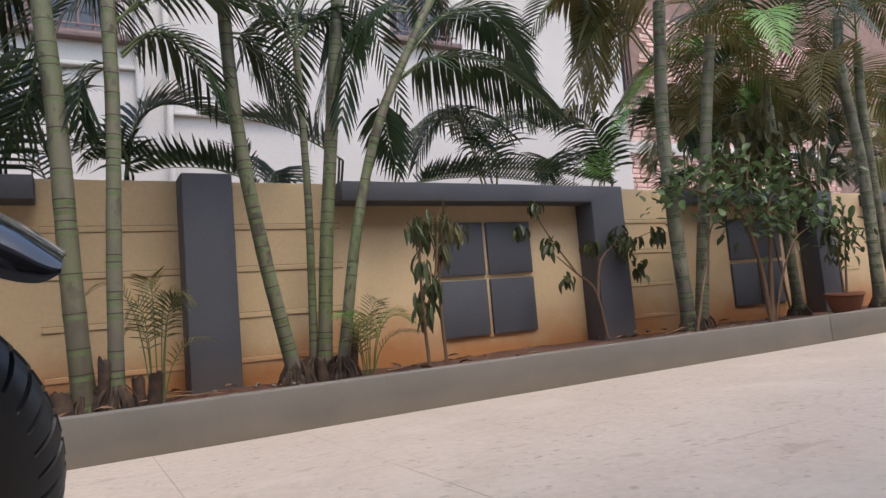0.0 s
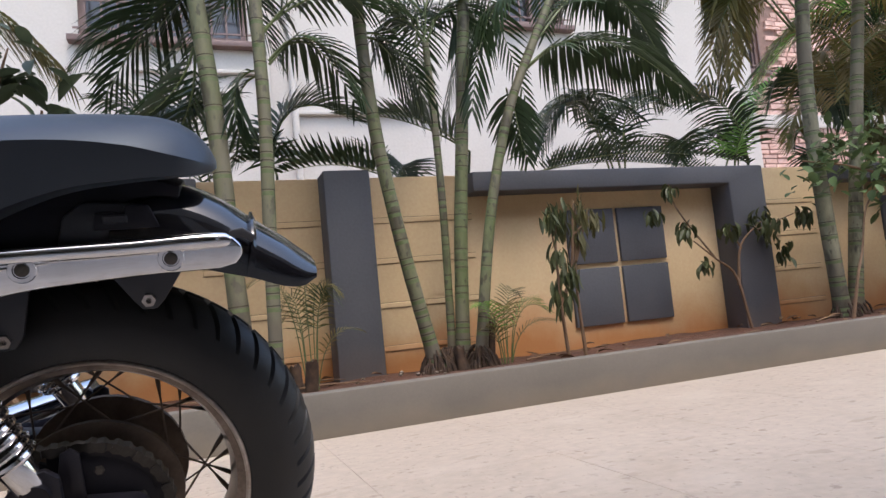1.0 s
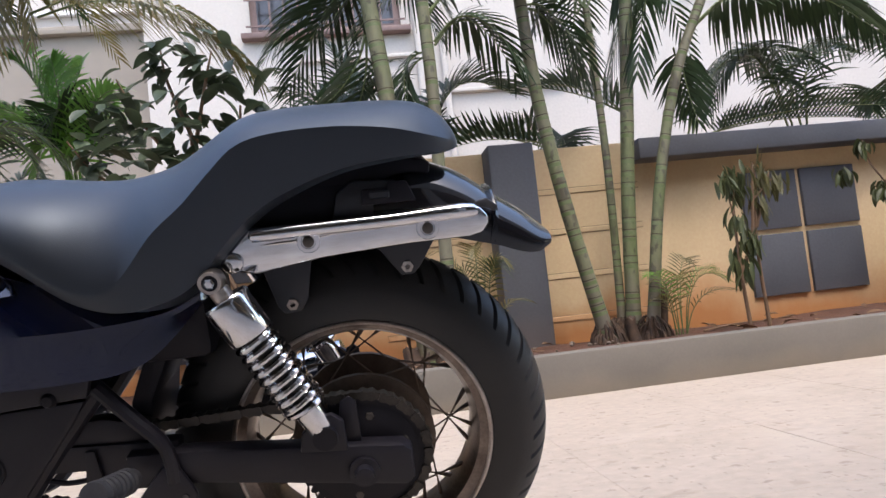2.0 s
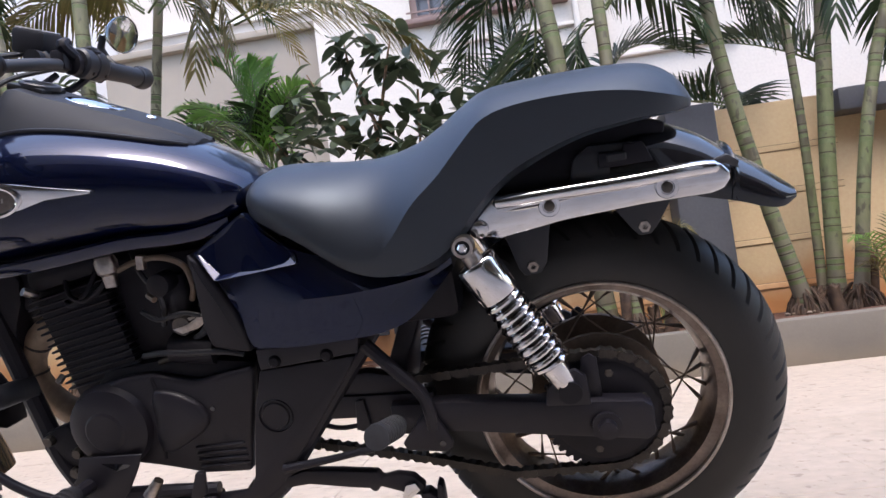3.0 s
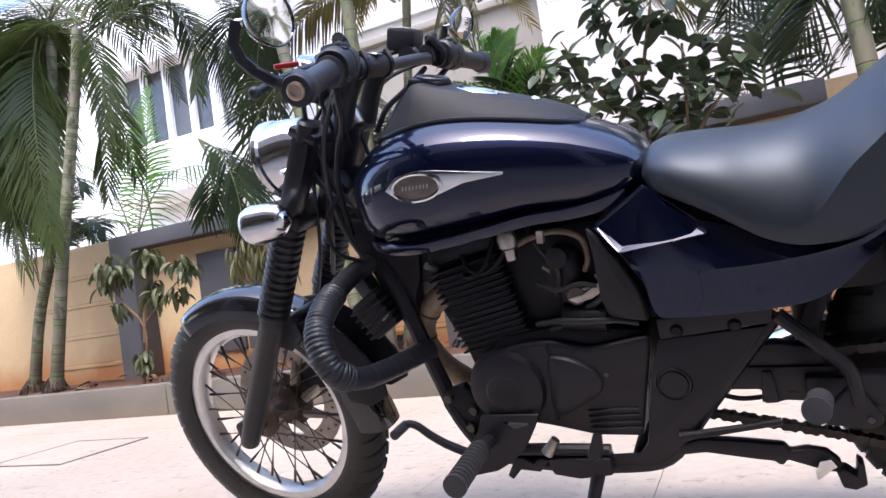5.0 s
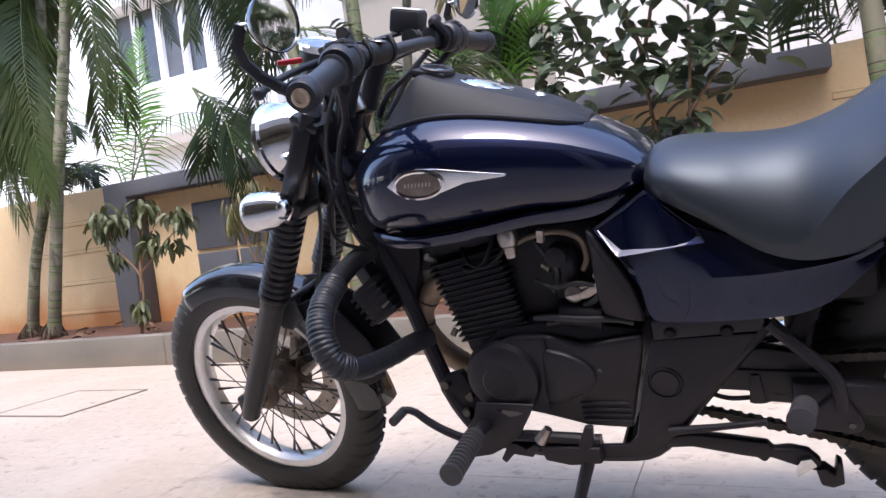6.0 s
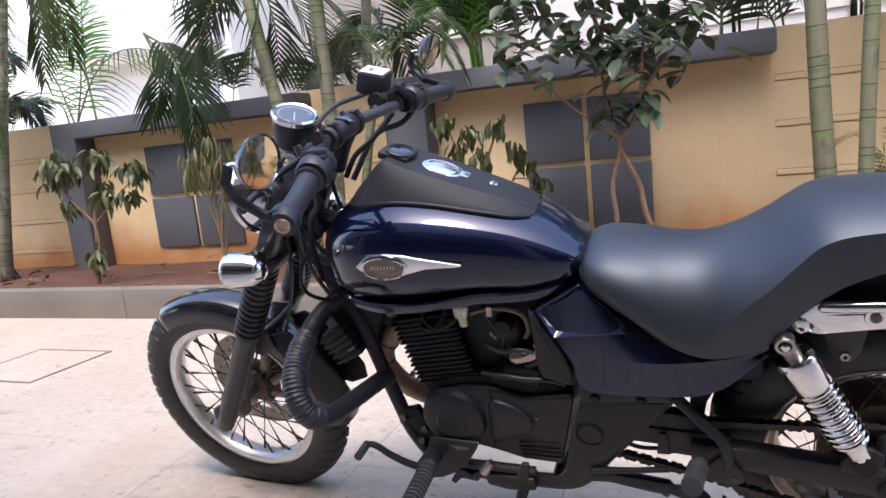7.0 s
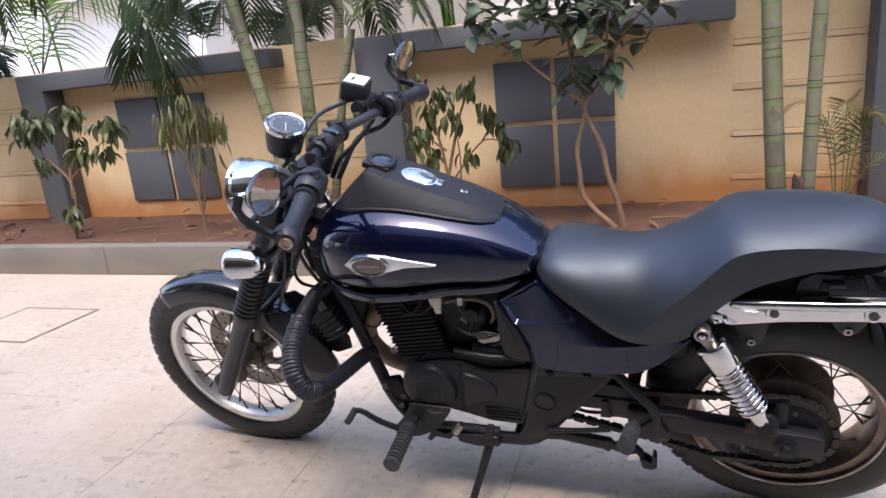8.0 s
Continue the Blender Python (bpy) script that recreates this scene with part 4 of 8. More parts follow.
for s in (-1, 1):
    part("down_tube", tube([(-1.035, s * 0.03, 0.70), (-0.998, s * 0.06, 0.61), (-0.972, s * 0.072, 0.50), (-0.943, s * 0.085, 0.39), (-0.917, s * 0.095, 0.31), (-0.865, s * 0.105, 0.250), (-0.75, s * 0.105, 0.222), (-0.62, s * 0.105, 0.218), (-0.55, s * 0.105, 0.232),
                           (-0.49, s * 0.098, 0.30), (-0.40, s * 0.099, 0.41), (-0.355, s * 0.095, 0.462)], 0.016), ENGINEB, frame_part)
    part("seat_rail", tube([(-0.50, s * 0.05, 0.66), (-0.30, s * 0.08, 0.60), (-0.16, s * 0.082, 0.61), (0.10, s * 0.08, 0.63)], 0.012), ENGINEB, frame_part)
    part("peg_hanger", tube([(-0.35, s * 0.115, 0.466), (-0.305, s * 0.125, 0.418), (-0.275, s * 0.13, 0.384), (-0.268, s * 0.13, 0.355), (-0.268, s * 0.13, 0.325)], [0.011, 0.0105, 0.010, 0.010, 0.009]), ENGINEB, frame_part)
    ys = sorted((s * 0.124, s * 0.134))
    part("hanger_plate", plate([(-0.280, 0.350), (-0.260, 0.347), (-0.246, 0.318), (-0.240, 0.303), (-0.242, 0.292), (-0.256, 0.286), (-0.312, 0.294), (-0.318, 0.306)], ys[0], ys[1], 0.004), ENGINEB, frame_part)
    part("hanger_bolt", lathe([(0.0, 0.002), (0.005, 0.002), (0.005, -0.003)], Matrix.Translation((-0.256, s * 0.134, 0.302)) @ Matrix.Rotation(radians(90 if s < 0 else -90), 4, 'X'), seg=10), GLOSS, frame_part)
    ys = sorted((s * 0.108, s * 0.120))
    part("frame_plate", plate([(-0.522, 0.446), (-0.366, 0.452), (-0.388, 0.420), (-0.498, 0.286), (-0.530, 0.248), (-0.556, 0.228), (-0.590, 0.219), (-0.66, 0.219), (-0.66, 0.240), (-0.592, 0.243), (-0.576, 0.262), (-0.546, 0.382)], ys[0], ys[1], 0.004), ENGINEB, frame_part, "matte black triangular frame plate")
    part("plate_strip", plate([(-0.518, 0.448), (-0.518, 0.482), (-0.352, 0.486), (-0.36, 0.458)], *sorted((s * 0.112, s * 0.126)), 0.003), ENGINEB, frame_part)
    for x in (-0.491, -0.408):
        part("plate_bolt", lathe([(0.0, 0.008), (0.007, 0.007), (0.010, 0.003), (0.011, -0.004)], Matrix.Translation((x, s * 0.125, 0.461)) @ Matrix.Rotation(radians(90 if s < 0 else -90), 4, 'X'), seg=16), MATTE, frame_part)
    part("plate_disc", lathe([(0.0, 0.0025), (0.021, 0.0025), (0.023, -0.001), (0.026, -0.001), (0.027, 0.002), (0.029, -0.002)], Matrix.Translation((-0.513, s * 0.1205, 0.369)) @ Matrix.Rotation(radians(90 if s < 0 else -90), 4, 'X'), seg=32), ENGINEB, frame_part)

# engine
engine = new("engine")
engine.parent, engine["label"] = bike, "black air-cooled single-cylinder engine with cooling fins"
tilt = Matrix.Translation((-0.812, 0, 0.445)) @ Matrix.Rotation(radians(-9), 4, 'Y')
part("cylinder", box(-0.063, 0.069, -0.081, 0.081, -0.03, 0.165, 0.012), MATTE, engine).matrix_basis = tilt
for k in range(15):
    h = 0.004 + k * 0.0112
    w = 0.068 + 0.004 * (k > 8) + 0.002 * math.sin(k * 2.1)
    ob = part("cooling_fin", box(-w, w + 0.006, -0.086, 0.086, h, h + 0.0036, 0.0014, seg=1), ENGINEB, engine)
    ob.matrix_basis = tilt
part("cylinder_head", box(-0.068, 0.072, -0.075, 0.075, 0.170, 0.215, 0.018), MATTE, engine).matrix_basis = tilt
part("rocker_cover", box(-0.05, 0.06, -0.06, 0.06, 0.20, 0.235, 0.016), MATTE, engine).matrix_basis = tilt
part("head_bolt", tube([(-0.058, -0.07, 0.17), (-0.064, -0.088, 0.185)], 0.007, seg=8), DULLCHROME, engine).matrix_basis = tilt
part("stud_nut", tube([(-0.074, -0.075, 0.03), (-0.080, -0.086, 0.022)], 0.006, seg=6), DULLCHROME, engine).matrix_basis = tilt
part("crankcase", plate([(-0.86, 0.345), (-0.85, 0.42), (-0.80, 0.47), (-0.68, 0.48), (-0.535, 0.455), (-0.548, 0.37), (-0.580, 0.264), (-0.70, 0.276), (-0.80, 0.300)], -0.095, 0.095, 0.02), MATTE, engine)
for s in (-1, 1):
    rot = Matrix.Rotation(radians(90 if s < 0 else -90), 4, 'X')
    part("engine_cover", plate([(-0.868, 0.36), (-0.862, 0.41), (-0.82, 0.445), (-0.76, 0.458), (-0.70, 0.458), (-0.64, 0.438), (-0.536, 0.452), (-0.538, 0.43), (-0.580, 0.272), (-0.66, 0.276), (-0.73, 0.296), (-0.80, 0.312)], *sorted((s * 0.09, s * 0.113)), 0.009, seg=3), ENGINEB, engine)
    part("round_cover", lathe([(0.0, 0.026), (0.030, 0.026), (0.034, 0.023), (0.037, 0.023), (0.055, 0.020), (0.067, 0.013), (0.073, -0.004)], Matrix.Translation((-0.798, s * 0.112, 0.379)) @ rot, seg=40), ENGINEB, engine)
    tear = spline([(-0.703, 0.432, 0), (-0.674, 0.425, 0), (-0.644, 0.407, 0), (-0.629, 0.386, 0), (-0.629, 0.370, 0), (-0.640, 0.356, 0), (-0.668, 0.341, 0), (-0.706, 0.326, 0), (-0.720, 0.340, 0), (-0.716, 0.380, 0), (-0.712, 0.420, 0)], 30)
    mid = tear.mean(axis=0)
    rings = [[(mid[0] + (q[0] - mid[0]) * f, s * (0.110 + h), mid[1] + (q[1] - mid[1]) * f) for q in tear] for f, h in ((1.04, 0.0), (1.03, 0.009), (0.95, 0.013), (0.5, 0.016))]
    part("oval_cover", loft(rings), ENGINEB, engine, "raised teardrop casing", flat_angle=50)
    for k in range(4):
        part("cover_rib", box(-0.665, -0.578, *sorted((s * 0.110, s * 0.1165)), 0.289 + 0.0115 * k, 0.294 + 0.0115 * k, 0.002, seg=1), ENGINEB, engine)
    for x in (-0.642, -0.618):
        part("cover_hole", lathe([(0.0, 0.0005), (0.0042, 0.0005), (0.0045, -0.003)], Matrix.Translation((x, s * 0.1140, 0.390)) @ rot, seg=10), GLOSS, engine)
    part("cover_seam", tube([(-0.708, s * 0.113, 0.455), (-0.705, s * 0.1135, 0.42), (-0.712, s * 0.1135, 0.37), (-0.722, s * 0.113, 0.312)], 0.0035, seg=8), MATTE, engine)
part("carburettor", lathe([(0.0, -0.05), (0.024, -0.05), (0.026, -0.01), (0.032, 0.0), (0.032, 0.03), (0.022, 0.05), (0.0, 0.055)], Matrix.Translation((-0.655, -0.060, 0.555)), seg=20), ENGINEB, engine)
part("carburettor_top", lathe([(0.0, -0.02), (0.018, -0.02), (0.018, 0.012), (0.008, 0.016), (0.0, 0.016)], side((-0.655, -0.10, 0.600)), seg=18), MATTE, engine)
part("throttle_bracket", plate([(-0.652, 0.548), (-0.645, 0.549), (-0.638, 0.538), (-0.616, 0.542), (-0.614, 0.538), (-0.638, 0.530), (-0.645, 0.536)], -0.100, -0.097, 0.001), DULLCHROME, engine)
part("hose_clip", box(-0.012, 0.012, -0.006, 0.006, -0.005, 0.005, 0.002, seg=1), DULLCHROME, engine).matrix_basis = pose(-0.590, -0.098, 0.560, 0, -20, 0)
part("throttle_screw", tube([(-0.682, -0.10, 0.585), (-0.668, -0.108, 0.578)], 0.005, seg=8), DULLCHROME, engine)
part("intake_boot", tube([(-0.71, 0, 0.56), (-0.60, -0.01, 0.555), (-0.54, 0, 0.57)], 0.028), MATTE, engine)
part("starter_motor", tube([(-0.672, -0.085, 0.490), (-0.60, -0.085, 0.478)], 0.024, seg=18), MATTE, engine)
part("vent_hose", tube([(-0.85, -0.05, 0.640), (-0.82, -0.092, 0.600), (-0.79, -0.098, 0.590), (-0.755, -0.098, 0.610), (-0.735, -0.095, 0.635)], 0.004, seg=8), MATTE, engine)
tap = part("fuel_tap", lathe([(0.0, -0.028), (0.008, -0.028), (0.009, -0.012), (0.013, -0.008), (0.014, 0.006), (0.011, 0.014), (0.0, 0.014)], Matrix.Translation((-0.728, -0.112, 0.642)) @ Matrix.Diagonal((1.25, 1.25, 1.15, 1)), seg=14), DULLCHROME, engine, "worn metal fuel tap")
part("fuel_hose", tube([(-0.715, -0.108, 0.632), (-0.69, -0.108, 0.640), (-0.645, -0.106, 0.643), (-0.612, -0.10, 0.625), (-0.607, -0.095, 0.590), (-0.62, -0.085, 0.565)], 0.0048), HOSE, engine, "browned fuel hose")
part("hose_clamp", box(-0.006, 0.006, -0.006, 0.006, -0.011, 0.011, 0.001, seg=1), DULLCHROME, engine).matrix_basis = pose(-0.672, -0.109, 0.640, 0, 10, 0)
part("plug_lead", tube([(-0.86, -0.04, 0.62), (-0.83, -0.09, 0.585), (-0.79, -0.095, 0.60), (-0.765, -0.07, 0.65)], 0.004), MATTE, engine)
part("oil_pipe", tube([(-0.70, -0.09, 0.470), (-0.64, -0.10, 0.485), (-0.60, -0.10, 0.480), (-0.55, -0.09, 0.49)], 0.005), STEEL, engine)
for pts, q in (([(-0.70, -0.085, 0.655), (-0.68, -0.105, 0.62), (-0.66, -0.10, 0.575), (-0.675, -0.09, 0.53)], 0.0045), ([(-0.63, -0.09, 0.50), (-0.60, -0.10, 0.52), (-0.575, -0.098, 0.56), (-0.57, -0.09, 0.60)], 0.006),
               ([(-0.72, -0.095, 0.485), (-0.68, -0.112, 0.492), (-0.63, -0.114, 0.487), (-0.58, -0.105, 0.480), (-0.55, -0.10, 0.470)], 0.0055), ([(-0.70, -0.10, 0.56), (-0.67, -0.108, 0.545), (-0.63, -0.106, 0.55), (-0.60, -0.10, 0.54)], 0.004)):
    part("engine_hose", tube(pts, q, n=18, seg=8), SATIN, engine)
part("throttle_wheel", lathe([(0.0, 0.004), (0.015, 0.004), (0.017, 0.0), (0.017, -0.006), (0.0, -0.006)], side((-0.640, -0.098, 0.528)), seg=22), STEEL, engine)
part("throttle_arm", plate([(-0.655, 0.525), (-0.630, 0.530), (-0.600, 0.545), (-0.596, 0.555), (-0.585, 0.548), (-0.588, 0.536), (-0.612, 0.522), (-0.640, 0.516)], -0.104, -0.100, 0.001), DULLCHROME, engine, "pale worn throttle linkage")
part("carburettor_body", box(-0.78, -0.58, -0.062, 0.062, 0.47, 0.645, 0.02), MATTE, engine)
part("battery_box", box(-0.37, -0.20, -0.082, 0.082, 0.475, 0.60, 0.02), MATTE, engine)
part("air_box", box(-0.60, -0.36, -0.085, 0.085, 0.46, 0.645, 0.03), MATTE, engine)

# exhaust: tanned header, silencer low along the right
part("exhaust_header", tube([(-0.865, -0.01, 0.545), (-0.905, -0.025, 0.545), (-0.945, -0.030, 0.525), (-0.975, -0.030, 0.490), (-0.984, -0.028, 0.450), (-0.968, -0.02, 0.400), (-0.940, 0.0, 0.352), (-0.90, 0.04, 0.30), (-0.82, 0.10, 0.26), (-0.66, 0.16, 0.25), (-0.50, 0.17, 0.25)], 0.0230, n=52, seg=16), PIPE, bike, "heat-tanned exhaust header pipe")
part("header_collar", lathe([(0.0, -0.012), (0.026, -0.012), (0.029, 0.0), (0.026, 0.012), (0.0, 0.012)], toward((-0.905, -0.025, 0.545), (-1, -0.3, -0.15)), seg=18), RUST, bike)
for p, d in (((-0.958, -0.030, 0.511), (-0.62, 0, -0.78)), ((-0.983, -0.028, 0.460), (-0.1, 0, -1))):
    part("pipe_band", lathe([(0.0, -0.002), (0.0238, -0.002), (0.0238, 0.002), (0.0, 0.002)], toward(p, d), seg=20), STEEL, bike)
part("silencer", tube([(-0.52, 0.17, 0.25), (-0.44, 0.175, 0.262), (-0.34, 0.18, 0.285), (-0.10, 0.185, 0.345), (-0.045, 0.186, 0.360)], [0.02, 0.027, 0.035, 0.035, 0.032], n=26, seg=24), CHROME, bike, "long chrome silencer")

# front fork
FORK = Vector((-1.473, 0, 0.275))
FD = Vector((0.548, 0, 0.8365))


def on_fork(d, y):
    return FORK + FD * d + Vector((0, y, 0))


fork = new("front_fork")
fork.parent, fork["label"] = bike, "telescopic front fork with ribbed rubber gaiters"
for s in (-1, 1):
    y = s * 0.098
    part("slider", lathe([(0.0, 0.0), (0.018, 0.0), (0.022, 0.006), (0.0225, 0.05), (0.025, 0.07), (0.0255, 0.33), (0.028, 0.335), (0.028, 0.36), (0.0, 0.36)], toward(on_fork(0, y), FD), seg=24), FORKB, fork, "black fork slider")
    part("axle_clamp", box(-0.022, 0.03, -0.016, 0.016, -0.02, 0.025, 0.008), FORKB, fork).matrix_basis = Matrix.Translation(FRONT + Vector((0, s * 0.09, 0)))
    prof = []
    for k in range(13):
        h = 0.352 + 0.0165 * k
        prof += [(0.0295, h), (0.0335, h + 0.004), (0.0335, h + 0.010), (0.0295, h + 0.0145)]
    part("gaiter", lathe([(0.0, 0.35)] + prof + [(0.0, 0.57)], toward(on_fork(0, y), FD), seg=24), FORKB, fork, "ribbed black rubber fork gaiter")
    part("fork_tube", lathe([(0.0, 0.56), (0.021, 0.56), (0.021, 0.77), (0.016, 0.775), (0.0, 0.775)], toward(on_fork(0, y), FD), seg=22), FORKB, fork)
    part("headlamp_ear", plate([(-0.0215, -0.07), (0.0215, -0.07), (0.021, 0.08), (-0.021, 0.08)], -0.0215, 0.0215, 0.01), FORKB, fork).matrix_basis = toward(on_fork(0.665, y), FD)
for d, th in ((0.575, 0.02), (0.748, 0.012)):
    c = on_fork(d, 0)
    bm = box(-0.032, 0.034, -0.118, 0.118, -th, th, 0.012)
    part("fork_clamp", bm, FORKB, fork).matrix_basis = toward(c, FD) @ Matrix.Rotation(radians(90), 4, 'Z')
part("fork_brace_stay", tube([on_fork(0.32, -0.09), on_fork(0.33, -0.055) + Vector((0.03, 0, 0)), on_fork(0.33, 0.055) + Vector((0.03, 0, 0)), on_fork(0.32, 0.09)], 0.008), FORKB, fork)

# front mudguard
rows = []
for a in np.linspace(122, -8, 56):
    ra = radians(a)
    flare = max(0.0, (6 - a) / 14) * 0.018
    hw = 0.052 * min(1, (124 - a) / 10 + 0.45)
    row = []
    for v in np.linspace(-1, 1, 17):
        lip = 0.060 * abs(v) ** 2.6
        r = 0.318 - lip + flare
        row.append((FRONT.x + r * math.cos(ra), hw * math.sin(v * math.pi / 2) * 1.0, FRONT.z + r * math.sin(ra)))
    rows.append(row)
bm = loft(rows, closed=False)
bmesh.ops.solidify(bm, geom=list(bm.faces), thickness=0.003)
fg = part("front_mudguard", bm, GLOSS, bike, "glossy black front mudguard", flat_angle=60)
for s in (-1, 1):
    part("mudguard_stay", plate([(-1.36, 0.56), (-1.27, 0.56), (-1.26, 0.50), (-1.30, 0.47), (-1.37, 0.50)], *sorted((s * 0.052, s * 0.058)), 0.003), SATIN, fg)
    part("mudguard_skirt", plate([(-1.296, 0.520), (-1.262, 0.478), (-1.234, 0.437), (-1.224, 0.375), (-1.222, 0.345), (-1.150, 0.326), (-1.100, 0.345), (-1.098, 0.385), (-1.125, 0.440), (-1.165, 0.495), (-1.225, 0.540)], *sorted((s * 0.043, s * 0.051)), 0.004), MATTE, fg, "dull black mudguard skirt")

# headlamp and indicators
hl = new("headlamp")
hl.parent, hl["label"] = bike, "round chrome headlamp"
m = toward((-1.143, 0.0, 0.875), (-1, 0, -0.10)) @ Matrix.Scale(0.93, 4)
part("shell", lathe([(0.0, -0.045), (0.03, -0.042), (0.055, -0.028), (0.072, -0.004), (0.081, 0.03), (0.084, 0.062), (0.090, 0.066), (0.092, 0.076), (0.086, 0.084), (0.078, 0.082), (0.078, 0.06)], m, seg=48), CHROME, hl, "polished chrome lamp shell and rim")
part("lens", lathe([(0.0, 0.098), (0.04, 0.095), (0.07, 0.086), (0.079, 0.080), (0.079, 0.074), (0.0, 0.078)], m, seg=40), GLASS, hl)
part("reflector", lathe([(0.0, 0.0), (0.03, 0.01), (0.06, 0.035), (0.076, 0.07), (0.078, 0.07), (0.06, 0.03), (0.0, -0.005)], m, seg=40), CHROME, hl)
for s in (-1, 1):
    part("lamp_bolt", tube([(-1.135, s * 0.066, 0.875), (-1.11, s * 0.10, 0.878)], 0.009), CHROME, hl)
    ind = new("turn_signal")
    ind.parent, ind["label"] = bike, "chrome bullet turn signal"
    c = Vector((-1.158, s * 0.168, 0.768))
    mm = toward(c, (-1, 0, 0.0)) @ Matrix.Scale(0.94, 4)
    part("bullet", lathe([(0.0, -0.056), (0.014, -0.053), (0.027, -0.042), (0.035, -0.024), (0.039, 0.0), (0.040, 0.022), (0.041, 0.028), (0.039, 0.033)], mm, seg=32), CHROME, ind)
    part("signal_lens", lathe([(0.038, 0.030), (0.036, 0.040), (0.024, 0.050), (0.0, 0.054)], mm, seg=32), WHITE, ind)
    part("signal_stalk", tube([c + Vector((0.01, -s * 0.03, 0.01)), (-1.15, s * 0.118, 0.778)], 0.009), CHROME, ind)

# speedometer
sp = new("speedometer")
sp.parent, sp["label"] = bike, "round speedometer with a chrome ring in a black cup"
m = toward((-1.056, 0.010, 1.028), (0.46, -0.06, 1)) @ Matrix.Scale(0.94, 4)
part("cup", lathe([(0.0, -0.082), (0.028, -0.080), (0.042, -0.066), (0.047, -0.03), (0.047, -0.002)], m, seg=36), SATIN, sp)
part("bezel", lathe([(0.046, -0.008), (0.050, -0.006), (0.051, 0.003), (0.047, 0.007), (0.042, 0.004), (0.042, -0.002)], m, seg=40), CHROME, sp, "bright chrome ring")
part("dial", lathe([(0.0, 0.001), (0.0425, 0.001), (0.0425, -0.004)], m, seg=36), DIAL, sp)
bm = bmesh.new()
for k in range(25):
    a = radians(-130 + 260 * k / 24)
    L = 0.008 if k % 3 == 0 else 0.005
    b2 = box(-0.0006, 0.0006, 0.039 - L, 0.039, 0.0012, 0.0018)
    bmesh.ops.transform(b2, matrix=m @ Matrix.Rotation(a, 4, 'Z'), verts=b2.verts)
    me = bpy.data.meshes.new("tmp"); b2.to_mesh(me); b2.free(); bm.from_mesh(me); bpy.data.meshes.remove(me)
part("dial_marks", bm, WHITE, sp, smooth=False)
bm = box(-0.001, 0.001, -0.006, 0.028, 0.002, 0.003)
bmesh.ops.transform(bm, matrix=m @ Matrix.Rotation(radians(125), 4, 'Z'), verts=bm.verts)
part("needle", bm, WHITE, sp)
bm = lathe([(0.0, 0.0055), (0.042, 0.0048), (0.042, 0.0038), (0.0, 0.0043)], m, seg=30)
gl = part("dial_glass", bm, GLASS, sp)
gl.visible_shadow = False
part("cup_bracket", tube([(-1.075, 0.0, 0.965), (-1.06, 0, 0.93), (-1.045, 0, 0.915)], 0.011), SATIN, sp)

# handlebar
hb = new("handlebar")
hb.parent, hb["label"] = bike, "black handlebar with rubber grips, switches and levers"
part("bar", tube([(-0.860, -0.365, 0.953), (-0.882, -0.24, 0.977), (-0.915, -0.14, 0.988), (-0.95, -0.06, 0.988), (-0.955, 0, 0.988), (-0.95, 0.06, 0.988), (-0.915, 0.14, 0.988), (-0.889, 0.24, 0.979), (-0.876, 0.378, 0.959)], 0.0115, n=49, seg=14), SATIN, hb)
